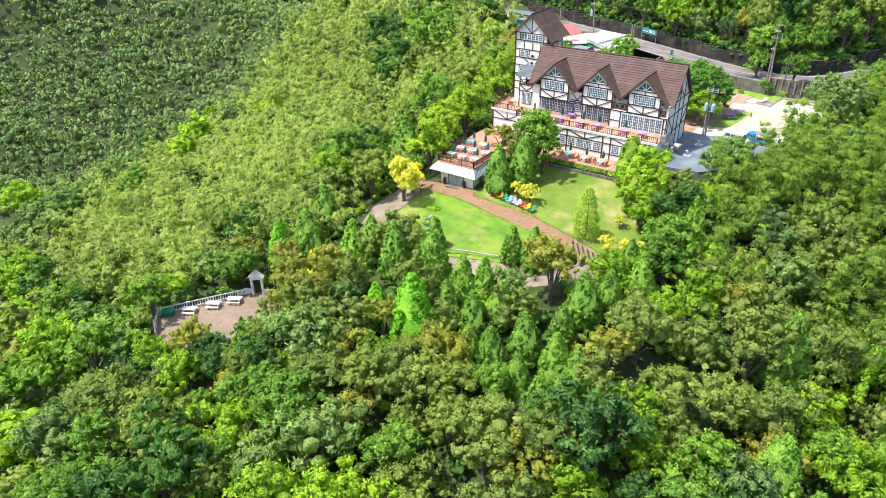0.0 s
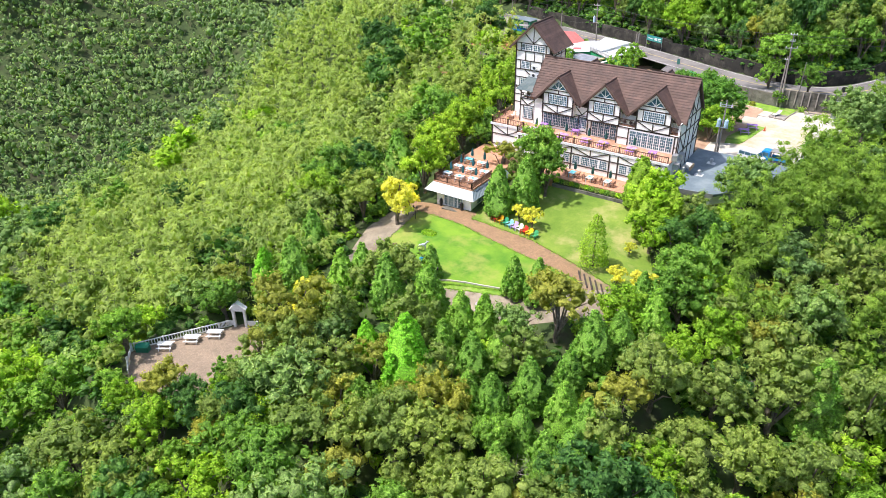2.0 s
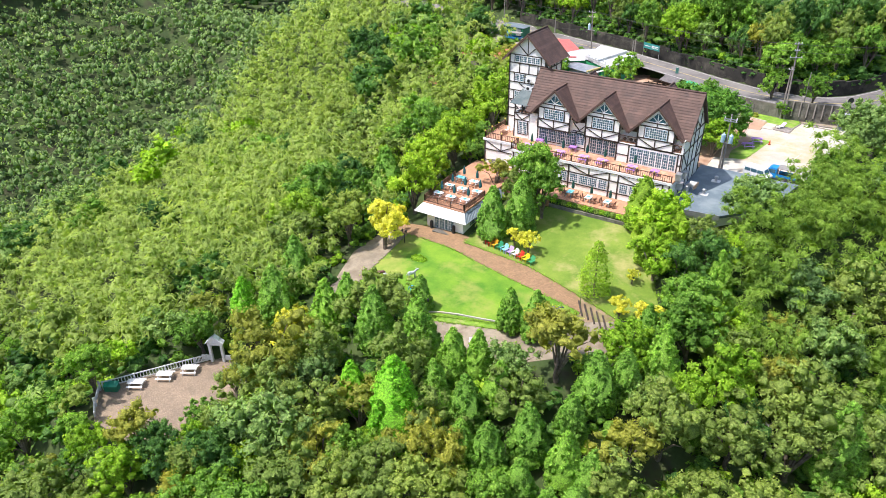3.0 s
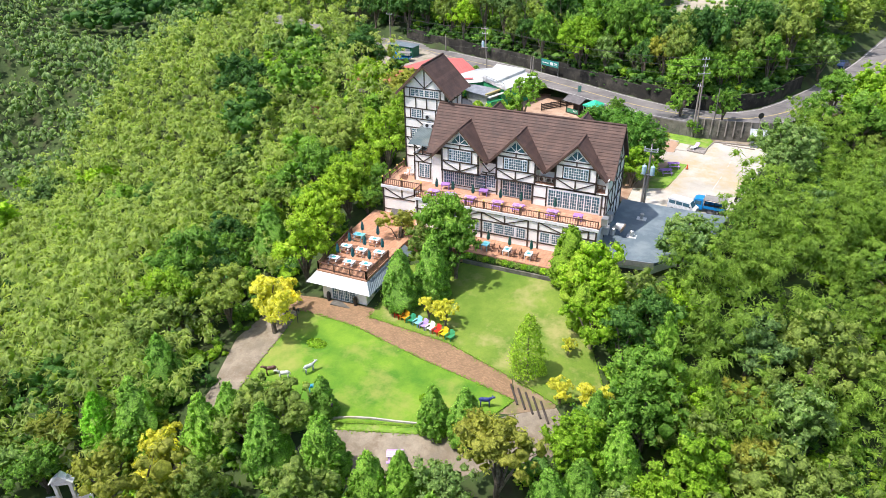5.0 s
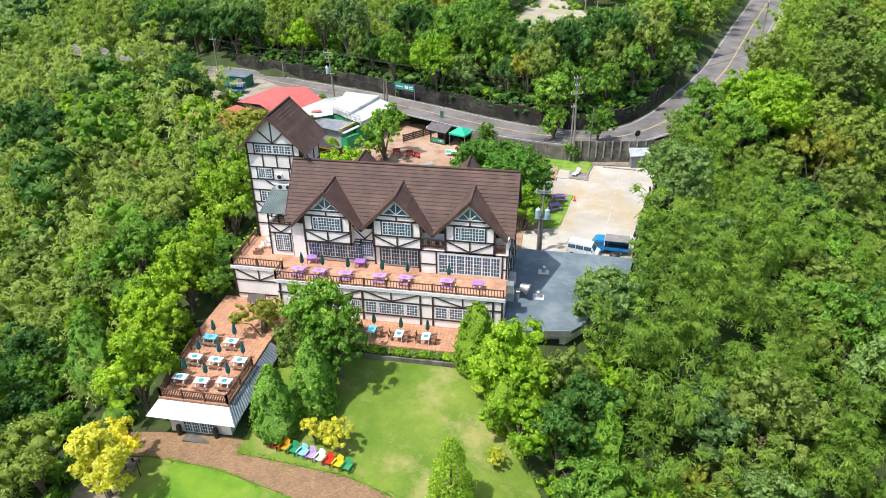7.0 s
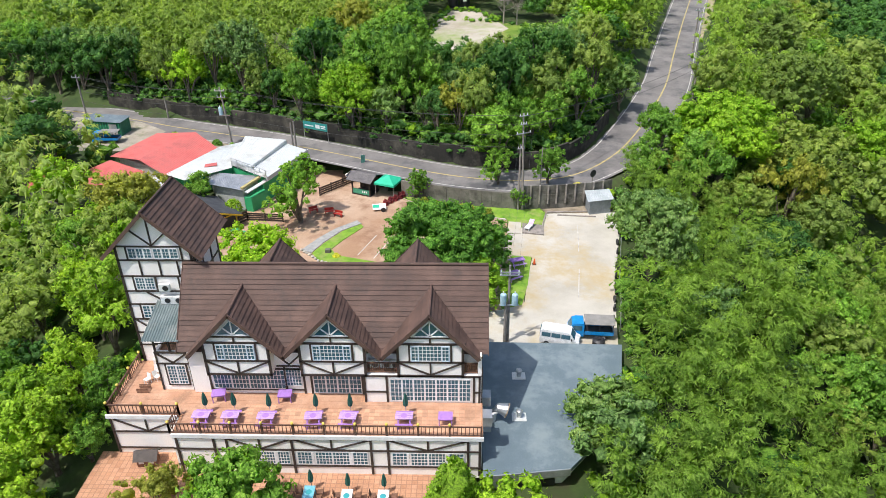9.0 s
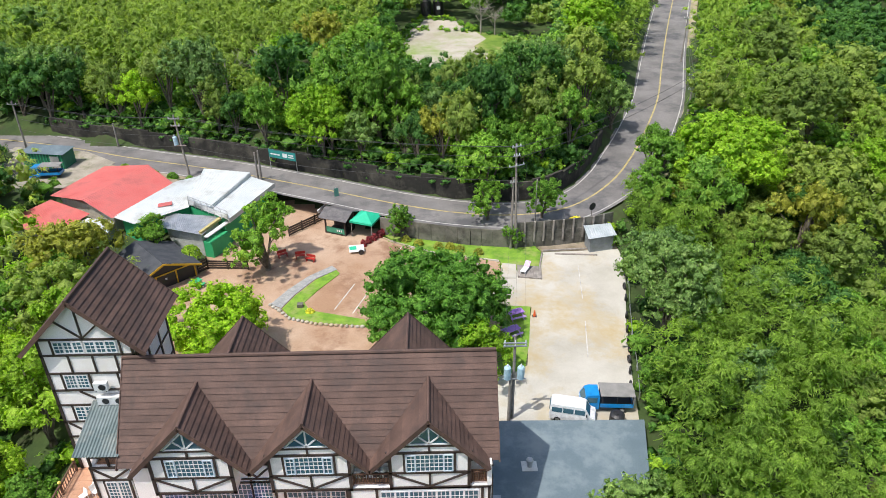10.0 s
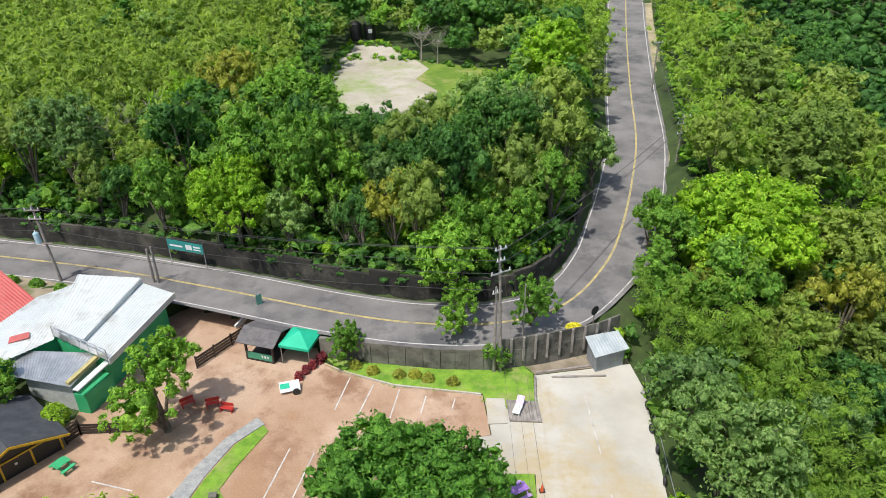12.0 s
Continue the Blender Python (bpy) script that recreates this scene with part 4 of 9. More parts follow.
BALUSTER = Shape().box(-0.025, 0.025, -0.025, 0.025, 0, 0.82).mesh("baluster", M_RAIL)


def railing(name, pts, z, label, parent=None, post_gap=2.45, height=0.95, balls=True, slats=0.16):
    """A timber railing along points at floor height z: posts, top and bottom rail, balusters."""
    root = thing(name, label, "railing", (pts[0][0], pts[0][1], z)) if parent is None else parent
    o = Vector((pts[0][0], pts[0][1], z)) if parent is None else Vector((0, 0, 0))
    for (ax, ay), (bx, by) in zip(pts, pts[1:]):
        a, b = Vector((ax, ay, z)) - o, Vector((bx, by, z)) - o
        n = max(1, round((b - a).length / post_gap))
        for k in range(n + 1):
            p = a.lerp(b, k / n)
            part("post", Shape().box(p.x - 0.07, p.x + 0.07, p.y - 0.07, p.y + 0.07, p.z, p.z + height + 0.08), M_RAIL, root)
            if balls and k < n:
                part("globe_lamp", Shape().ball((p.x, p.y, p.z + height + 0.2), 0.13, 8, 6), M_GLOBE, root, "small pale yellow globe lamp", True)
        up = Vector((0, 0, 1))
        part("top_rail", Shape().bar(a + up * height, b + up * height, 0.1, 0.08), M_RAIL, root)
        part("bottom_rail", Shape().bar(a + up * 0.14, b + up * 0.14, 0.06, 0.06), M_RAIL, root)
        m = int((b - a).length / slats)
        for k in range(1, m):
            piece("baluster", BALUSTER, root, a.lerp(b, k / m) + up * 0.14)
    return root


railing("terrace_railing", [(-23.0, 7.9), (-23.0, 1.45), (-17.3, 1.45), (-17.3, -0.55), (6.6, -0.55)], UP, "dark brown timber railing round the upper terrace", slats=0.3)
railing("balcony_railing", [(-2.35, 3.35), (0.05, 3.35)], 10.12, "dark timber balcony railing between the gables", balls=False)
railing("balcony_railing", [(5.3, 3.35), (6.45, 3.35)], 10.12, "dark timber balcony railing at the gable end", balls=False, post_gap=1.0)

# lower terrace and the garden pavilion under its deck
low_terrace = thing("lower_terrace", "terracotta paved lower terrace above the lawn", "terrace", (0, 0, 0), kind="structure")
lt_poly = [(-24.4, FRONT_L - 0.01), (-24.4, -6.0), (-16.3, -6.0), (-16.3, -4.7), (5.4, -4.7), (5.4, FRONT_R - 0.01), (STEP_X - 0.01, FRONT_R - 0.01), (STEP_X - 0.01, FRONT_L - 0.01)]
part("paving", Shape().prism(lt_poly, 0.4, LOW), M_TERRACE, low_terrace)
part("bed", Shape().prism([(-8.5, -4.71), (5.4, -4.71), (5.4, -5.3), (-8.5, -5.3)], 1.2, 2.75), M_GROUND, low_terrace, "planted bed")
part("low_wall", Shape().prism([(-8.5, -5.31), (6.0, -5.31), (6.0, -5.55), (-8.5, -5.55)], 1.0, 2.45), M_CONCWALL, low_terrace, "low dark stone wall")

pavilion = thing("garden_pavilion", "white garden pavilion with pale metal skirt roof and roof deck", "pavilion", (0, 0, 0))
PX0, PX1, PY0, PY1 = -22.0, -16.1, -16.2, -6.0
PD = 3.3
part("wall", Shape().box(PX0, PX1, PY0, PY0 + 0.2, -0.1, 2.9), M_WALL, pavilion)
part("wall", Shape().box(PX0, PX0 + 0.2, PY0 + 0.2, PY1, -0.4, 2.9), M_WALL, pavilion)
part("wall", Shape().box(PX1 - 0.2, PX1, PY0 + 0.2, PY1, -0.1, 2.9), M_WALL, pavilion)
part("deck_floor", Shape().prism([(-23.0, -15.6), (-16.3, -15.6), (-16.3, -6.01), (-24.3, -6.01)], 2.95, PD), M_TERRACE, pavilion, "terracotta roof deck")
M_SKIRT = surface("pale_ribbed_metal", (0.66, 0.7, 0.72), (0.78, 0.81, 0.82), 0.4, 16.0, 0.45, 0.1, (0.55, 0.58, 0.6), 0.4)


def skirt(a, b, c, d, n):
    return Shape().corrugated(a, b, c, d, n, 0.04)


part("skirt_roof", skirt((-23.6, -17.2, 2.35), (-15.1, -17.2, 2.35), (-16.2, -15.7, 3.15), (-23.0, -15.7, 3.15), 22), M_SKIRT, pavilion, "pale ribbed metal skirt roof")
part("skirt_roof", skirt((-15.1, -17.2, 2.35), (-15.1, -6.0, 2.35), (-16.2, -6.0, 3.15), (-16.2, -15.7, 3.15), 28), M_FLATROOF, pavilion, "grey sheet skirt roof")
window_front(pavilion, -20.6, -17.6, 0.25, 2.15, PY0 - 0.02, 12, 5, 3, "glazed_door")
window_side(pavilion, -14.5, -12.2, 0.8, 2.1, PX1 + 0.02, 6, 4)
part("step", Shape().box(-20.4, -17.8, -17.4, PY0 - 0.08, -0.1, 0.16), M_CONCWALL, pavilion, "grey stone door step")
railing("deck_railing", [(-23.6, -6.3), (-22.85, -15.45), (-16.4, -15.45), (-16.4, -10.0)], PD, "brown timber railing round the pavilion deck", balls=False)

# flat-roofed wing
wing = thing("flat_roofed_wing", "low white wing with a grey-blue coated flat roof", "annexe", (0, 0, 0))
WP = [(6.75, -1.9), (13.5, -1.0), (17.0, 3.0), (18.9, 7.2), (20.4, 14.7), (6.75, 15.0)]
part("wall", Shape().prism([(7.0, -1.4), (13.0, -0.6), (16.4, 3.3), (18.2, 7.4), (19.6, 14.2), (7.0, 14.6)], -2.0, 4.05), M_WALL, wing)
part("roof", Shape().prism(WP, 4.05, 4.42), M_FLATROOF, wing, "grey-blue coated flat roof with pale drips")
part("fascia", Shape().bar((6.75, -1.98, 4.15), (13.5, -1.08, 4.15), 0.1, 0.7), M_METAL, wing)


# ---- vegetation ----
LEAF = {
    "mid": leaf_material("leaf_mid_green", (0.095, 0.215, 0.028), (0.195, 0.4, 0.055), (0.36, 0.58, 0.11)),
    "bright": leaf_material("leaf_bright_green", (0.18, 0.35, 0.02), (0.32, 0.55, 0.035), (0.5, 0.71, 0.085)),
    "olive": leaf_material("leaf_olive", (0.155, 0.24, 0.055), (0.275, 0.39, 0.09), (0.43, 0.53, 0.16), 0.45, 0.7),
    "rust": leaf_material("leaf_rusty_olive", (0.22, 0.245, 0.04), (0.38, 0.415, 0.072), (0.54, 0.55, 0.14), 0.45, 0.7),
    "grey": leaf_material("leaf_grey_green", (0.11, 0.21, 0.058), (0.215, 0.37, 0.12), (0.38, 0.52, 0.22)),
    "dark": leaf_material("leaf_dark_green", (0.04, 0.12, 0.03), (0.092, 0.24, 0.055), (0.19, 0.37, 0.09)),
    "conifer": leaf_material("leaf_conifer", (0.11, 0.27, 0.032), (0.22, 0.455, 0.06), (0.38, 0.6, 0.13)),
    "vivid": leaf_material("leaf_vivid_cypress", (0.12, 0.36, 0.018), (0.22, 0.57, 0.036), (0.36, 0.7, 0.085)),
    "yellow": leaf_material("leaf_golden", (0.66, 0.63, 0.06), (0.88, 0.84, 0.12), (0.95, 0.92, 0.3), 0.5, 0.6),
    "dome": leaf_material("leaf_glossy_green", (0.06, 0.175, 0.03), (0.13, 0.325, 0.05), (0.24, 0.48, 0.09)),
    "bamboo": leaf_material("leaf_bamboo", (0.17, 0.29, 0.042), (0.32, 0.485, 0.078), (0.48, 0.63, 0.16), 0.5, 0.75),
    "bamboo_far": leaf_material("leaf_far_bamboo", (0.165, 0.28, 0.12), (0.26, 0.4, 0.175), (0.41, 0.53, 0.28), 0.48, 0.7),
    "bamboo_dry": leaf_material("leaf_dry_bamboo", (0.15, 0.24, 0.05), (0.28, 0.41, 0.09), (0.42, 0.54, 0.17), 0.5, 0.7),
    "lime": leaf_material("leaf_lime", (0.19, 0.34, 0.02), (0.32, 0.52, 0.04), (0.47, 0.65, 0.1)),
    "purple": leaf_material("flower_purple", (0.132, 0.100, 0.206), (0.308, 0.200, 0.600), (0.495, 0.360, 0.600)),
    "bamboo_west": leaf_material("leaf_pale_bamboo", (0.235, 0.34, 0.115), (0.36, 0.485, 0.165), (0.5, 0.61, 0.25), 0.52, 0.5),
}


def cards(rng, pos, nrm, size, tilt=0.5, long=1.5, axis=None):
    """Leaf sprays as pointed blades at given places, facing roughly along the given normals."""
    n = len(pos)
    nrm = nrm + rng.normal(0, tilt, (n, 3))
    nrm /= np.linalg.norm(nrm, axis=1)[:, None] + 1e-9
    ref = rng.normal(0, 1, (n, 3)) if axis is None else np.cross(axis + rng.normal(0, 0.35, (n, 3)), nrm)
    a = np.cross(nrm, ref)
    a /= np.linalg.norm(a, axis=1)[:, None] + 1e-9
    b = np.cross(nrm, a)
    sz = size * rng.uniform(0.6, 1.35, n)[:, None]
    v = np.empty((n, 3, 3))
    v[:, 0] = pos - a * sz * long * 0.4 - b * sz * 0.55
    v[:, 1] = pos + a * sz * long * 0.7 - nrm * sz * 0.2
    v[:, 2] = pos - a * sz * long * 0.4 + b * sz * 0.55
    return v.reshape(-1, 3)


def leaf_mesh(name, verts, mat, tris=None, normals=None, cast=None):
    """One mesh of triangles: leaf sprays, and the leafy lobes beneath them, shaded along the given normals."""
    verts = np.asarray(verts, dtype=np.float32)
    if tris is None:
        tris = np.arange(len(verts)).reshape(-1, 3)
    if normals is not None:
        p = verts[tris]
        g = np.cross(p[:, 1] - p[:, 0], p[:, 2] - p[:, 0])
        turned = (g * normals[tris].sum(1)).sum(1) < 0
        tris = tris.copy()
        tris[turned] = tris[turned][:, ::-1]
    n = len(tris)
    me = bpy.data.meshes.new(name)
    me.vertices.add(len(verts))
    me.vertices.foreach_set("co", np.ascontiguousarray(verts).ravel())
    me.loops.add(3 * n)
    me.loops.foreach_set("vertex_index", np.ascontiguousarray(tris, dtype=np.int32).ravel())
    me.polygons.add(n)
    me.polygons.foreach_set("loop_start", np.arange(0, 3 * n, 3, dtype=np.int32))
    me.update(calc_edges=True)
    if cast is not None:
        me.attributes.new("cast", "FLOAT", "POINT").data.foreach_set("value", np.ascontiguousarray(cast, dtype=np.float32))
    if normals is not None:
        me.attributes.new("custom_normal", "FLOAT_VECTOR", "POINT").data.foreach_set("vector", np.ascontiguousarray(normals, dtype=np.float32).ravel())
    me.materials.append(mat)
    return me


def unit(v):
    return v / (np.linalg.norm(v, axis=-1, keepdims=True) + 1e-9)


def sphere_dirs(rng, n, low=-0.35):
    d = rng.normal(0, 1, (3 * n + 20, 3))
    d = unit(d)
    return d[d[:, 2] > low][:n]


class Foliage:
    """Gathers lobes and sprays as vertices, triangles, normals and tones."""

    def __init__(self):
        self.v, self.t, self.n, self.c, self.count = [], [], [], [], 0

    def add(self, v, t, n, tone):
        self.v.append(v)
        self.t.append(t + self.count)
        self.n.append(n)
        self.c.append(np.broadcast_to(tone, (len(v),)))
        self.count += len(v)

    def domes(self, rng, c, r, tone=0.0, n=7, rings=3, rough=0.2):
        """Uneven leafy lobes, rounded above and open below."""
        k = len(c)
        lat = np.linspace(-0.5, 1.0, rings, endpoint=False)
        ang = np.arange(n) * 2 * math.pi / n
        d = [[math.cos(p) * math.cos(q + 0.3 * i), math.cos(p) * math.sin(q + 0.3 * i), math.sin(p)] for i, p in enumerate(lat) for q in ang] + [[0, 0, 1]]
        d = np.array(d)
        turn = rng.uniform(0, 2 * math.pi, k)
        ca, sa = np.cos(turn)[:, None], np.sin(turn)[:, None]
        e = np.stack([d[:, 0] * ca - d[:, 1] * sa, d[:, 0] * sa + d[:, 1] * ca, np.broadcast_to(d[:, 2], (k, len(d)))], 2)
        rr = np.asarray(r)
        rr = rr[:, None] * np.ones(3) if rr.ndim == 1 else rr
        v = c[:, None, :] + e * rr[:, None, :] * rng.uniform(1 - rough, 1 + rough, (k, len(d), 1))
        t = []
        for i in range(rings - 1):
            for j in range(n):
                a, b2 = i * n + j, i * n + (j + 1) % n
                t += [(a, b2, b2 + n), (a, b2 + n, a + n)]
        t += [((rings - 1) * n + j, (rings - 1) * n + (j + 1) % n, rings * n) for j in range(n)]
        t = (np.array(t)[None] + np.arange(k)[:, None, None] * len(d)).reshape(-1, 3)
        nn = unit(e / rr[:, None, :] * rr.mean(1)[:, None, None] + rng.normal(0, 0.5, e.shape))
        tone = np.repeat(np.broadcast_to(tone, (k,)), len(d))
        self.add(v.reshape(-1, 3), t, nn.reshape(-1, 3), tone)

    def sprays(self, rng, pos, nrm, size, tilt=0.5, long=1.5, axis=None, tone=0.0, soften=0.45):
        """Leaf sprays; their shading follows the lobe that they sit on."""
        v = cards(rng, pos, nrm, size, tilt, long, axis)
        p = v.reshape(-1, 3, 3)
        g = unit(np.cross(p[:, 1] - p[:, 0], p[:, 2] - p[:, 0]))
        b2 = unit(nrm)
        g *= np.where((g * b2).sum(1) < 0, -1.0, 1.0)[:, None]
        nn = unit(g * (1 - soften) + b2 * soften)
        self.add(v, np.arange(len(v)).reshape(-1, 3), np.repeat(nn, 3, 0), np.repeat(np.broadcast_to(tone, (len(p),)), 3))

    def spindle(self, rng, ax, rad, tone, n=5):
        """A tapering leafy plume round a bent axis."""
        k = len(ax)
        ang = np.arange(n) * 2 * math.pi / n + rng.uniform(0, 6)
        ring = np.stack([np.cos(ang), np.sin(ang), np.full(n, 0.25)], 1)
        v = ax[:, None, :] + ring[None] * rad[:, None, None] * rng.uniform(0.65, 1.35, (k, n, 1))
        t = []
        for i in range(k - 1):
            for j in range(n):
                a, b2 = i * n + j, i * n + (j + 1) % n
                t += [(a, b2, b2 + n), (a, b2 + n, a + n)]
        up = np.linspace(0.2, 1.6, k)[:, None, None] * np.array([0, 0, 1.0])
        self.add(v.reshape(-1, 3), np.array(t), unit(ring[None] + up + rng.normal(0, 0.25, v.shape)).reshape(-1, 3), np.repeat(tone, n))

    def done(self):
        return np.concatenate(self.v), np.concatenate(self.t), np.concatenate(self.n), np.concatenate(self.c)


def lobed_crown(rng, r, h, z0, tufts, leaves, size, tuft_r=0.12, boughs=8, n=6, core=0.36):
    """A billowing crown: a few uneven boughs, each a heap of small leafy tufts bristling with leaf sprays."""
    ext = np.array([r * rng.uniform(0.85, 1.12), r * rng.uniform(0.85, 1.12), h / 2])
    bd = sphere_dirs(rng, boughs, -0.6) if boughs > 1 else np.zeros((1, 3))
    mid = np.array([0, 0, z0 + h / 2])
    bc = bd * ext * rng.uniform(0.42, 0.72, (len(bd), 1)) + mid
    br = min(r, h * 0.55) * (rng.uniform(0.42, 0.62, len(bd)) if boughs > 3 else rng.uniform(0.6, 0.85, len(bd)))
    f = Foliage()
    if core:
        f.domes(rng, bc, br * core, 0.0, n, 2)
    per = np.maximum(2, (tufts * br ** 2 / (br ** 2).sum()).astype(int))
    who = np.repeat(np.arange(len(bc)), per)
    e = sphere_dirs(rng, len(who), -0.35)
    who = who[:len(e)]
    c = bc[who] + e * br[who][:, None] * rng.uniform(0.72, 1.0, (len(e), 1)) * np.array([1, 1, 0.9])
    lr = r * tuft_r * rng.uniform(0.6, 1.35, len(c))
    f.domes(rng, c, np.stack([lr, lr, lr * 0.8], 1) * 0.82, 0.0, n, 2, 0.42)
    e0 = unit(e + 0.35 * unit(c - mid))
    pick = np.repeat(np.arange(len(c)), (leaves * lr ** 2 / (lr ** 2).sum()).astype(int) + 1)
    e = unit(sphere_dirs(rng, len(pick), -0.7)[:len(pick)] + 0.5 * e0[pick])
    p = c[pick] + e * lr[pick][:, None] * rng.uniform(0.7, 1.4, (len(e), 1))
    f.sprays(rng, p, unit(e + 0.4 * e0[pick] + np.array([0, 0, 0.3])), size, 0.5, 1.7)
    order = rng.permutation(len(c))
    return f.done(), c[order], lr[order]


def broad_tree(seed, leafkind, r, h, trunk_h, tufts, leaves, size, tuft_r, boughs=8):
    """Broadleaf prototype, root at the origin: trunk with limbs, lobed crown."""
    rng = np.random.default_rng(seed)
    (v, t, n, _), c, lr = lobed_crown(rng, r, h, trunk_h, tufts, leaves, size, tuft_r, boughs)
    s = Shape()
    tr = 0.05 * r + 0.07
    s.tube([(0, 0, -0.6), (0.05 * r, 0, trunk_h * 0.6), (0, 0.04 * r, trunk_h + h * 0.35)], [tr * 1.4, tr, tr * 0.5], 7)
    for ci in c[:8]:
        s.tube([(0, 0, trunk_h * 0.75), tuple(ci * np.array([0.5, 0.5, 0.8])), tuple(ci)], [tr * 0.55, tr * 0.35, tr * 0.1], 5)
    return s.mesh("trunk", M_BARK), leaf_mesh("crown", v, LEAF[leafkind], t, n)


def cone_tree(seed, leafkind, r, h, tufts=90, leaves=1500, size=0.16, skirt_h=0.5, tuft_r=0.17, blunt=0.62, solid_core=True):
    """Conifer prototype: pointed tapering column of leafy tufts on a dense core."""
    rng = np.random.default_rng(seed)

    def at(u, ang):
        rad = r * (1 - u) ** blunt * (0.74 + 0.8 * np.minimum(u, 0.3)) * (1 + 0.12 * np.sin(ang * 3 + seed + 7 * u))
        return np.stack([np.cos(ang) * rad, np.sin(ang) * rad, skirt_h + u * (h - skirt_h)], 1)
    f = Foliage()
    if solid_core:
        u = np.array([0, 0.15, 0.35, 0.55, 0.75, 0.93])
        ax = np.stack([0 * u, 0 * u, skirt_h + u * (h - skirt_h)], 1)
        f.spindle(rng, ax, 0.84 * r * (1 - u) ** blunt * (0.74 + 0.8 * np.minimum(u, 0.3)), np.zeros(6), 8)
    u = np.sort(rng.uniform(0, 1, tufts) ** 1.35)
    ang = np.arange(tufts) * 2.4 + rng.uniform(-0.4, 0.4, tufts)
    c = at(u, ang) * np.array([0.86, 0.86, 1.0])
    lr = r * tuft_r * (1.25 - 0.75 * u) * rng.uniform(0.75, 1.25, tufts)
    if solid_core:
        f.domes(rng, c, np.stack([lr, lr, lr * 1.15], 1), 0.0, 6, 2, 0.28)
    who = rng.integers(0, tufts, leaves)
    e = unit(sphere_dirs(rng, leaves, -0.5) + 0.5 * unit(c[who] * np.array([1, 1, 0])))
    p = c[who] + e * lr[who][:, None] * rng.uniform(0.8, 1.45, (len(e), 1))
    f.sprays(rng, p, unit(e + np.array([0, 0, 0.45])), size, 0.45, 1.9, e + np.array([0, 0, 0.9]))
    v, t, n, _ = f.done()
    s = Shape().tube([(0, 0, -0.6), (0, 0, h * 0.9)], [0.16, 0.03], 6)
    return s.mesh("trunk", M_BARK), leaf_mesh("crown", v, LEAF[leafkind], t, n)


def bamboo_clump(rng, n_culm, spread, h, leaves, size, lean=0.34, plume=0.55, tufts=4, long=3.4, girth=0.42):
    """Arching bamboo culms, each a feathery plume of long leaves that nods over at its tip."""
    f = Foliage()
    per = max(4, leaves // n_culm)
    for i in range(n_culm):
        a = 2.4 * i + rng.uniform(-0.5, 0.5)
        base = np.array([math.cos(a), math.sin(a), 0]) * spread * math.sqrt((i + 0.5) / n_culm)
        turn = a + rng.normal(0, 0.8)
        dirv = np.array([math.cos(turn), math.sin(turn), 0])
        hh = h * rng.uniform(0.6, 1.2)
        bend = lean * rng.uniform(0.5, 1.5)
        own = rng.uniform(-0.18, 0.18)
        u = np.linspace(0.42, 0.96, tufts) + rng.uniform(-0.05, 0.05, tufts)
        c = base + dirv * (bend * hh * u ** 2.4)[:, None] + np.array([0, 0, 1.0]) * (hh * (u - 0.22 * u ** 4))[:, None] + rng.normal(0, 0.12 * plume, (tufts, 3))
        lr = plume * (1.15 - 0.7 * u ** 2) * rng.uniform(0.75, 1.2, tufts)
        # tone rises with height, so each culm gets lighter towards its tip
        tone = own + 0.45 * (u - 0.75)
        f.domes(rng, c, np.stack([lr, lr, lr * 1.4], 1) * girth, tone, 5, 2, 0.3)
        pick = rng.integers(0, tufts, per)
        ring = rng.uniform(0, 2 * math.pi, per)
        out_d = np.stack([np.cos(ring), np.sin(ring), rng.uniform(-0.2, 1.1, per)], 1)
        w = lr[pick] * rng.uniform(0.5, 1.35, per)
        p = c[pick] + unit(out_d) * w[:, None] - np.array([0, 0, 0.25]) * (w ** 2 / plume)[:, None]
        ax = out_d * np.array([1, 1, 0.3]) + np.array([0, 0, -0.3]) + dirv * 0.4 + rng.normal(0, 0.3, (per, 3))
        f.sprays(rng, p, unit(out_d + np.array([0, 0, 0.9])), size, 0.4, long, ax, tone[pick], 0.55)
    return f.done()


def bare_tree(seed, h):
    """A dead grey tree: forked trunk, limbs and fine twigs."""
    rng = np.random.default_rng(seed)
    t, tw = Shape(), Shape()
    t.tube([(0, 0, -0.5), (0.1, 0, h * 0.45), (0.0, 0.2, h * 0.8)], [0.2, 0.14, 0.05], 7)
    for _ in range(14):
        z0 = h * rng.uniform(0.3, 0.75)
        a = rng.uniform(0, 2 * math.pi)
        rr, up = h * rng.uniform(0.2, 0.42), h * rng.uniform(0.1, 0.35)
        tip = (math.cos(a) * rr, math.sin(a) * rr, z0 + up)
        midp = (tip[0] * 0.5, tip[1] * 0.5, z0 + up * 0.35)
        tw.tube([(0.05, 0.05, z0), midp, tip], [0.07, 0.05, 0.015], 5)
        for _ in range(7):
            q = Vector(midp).lerp(Vector(tip), rng.uniform(0, 1))
            e = q + Vector(rng.normal(0, 0.55, 3)) + Vector((0, 0, 0.6))
            tw.tube([tuple(q), tuple(e)], [0.03, 0.01], 3)
    return t.mesh("trunk", M_DEADWOOD), tw.mesh("crown", M_DEADWOOD)


M_DEADWOOD = surface("weathered_deadwood", (0.24, 0.21, 0.18), (0.36, 0.33, 0.29), 2.0, 20.0, 0.9, 0.4)


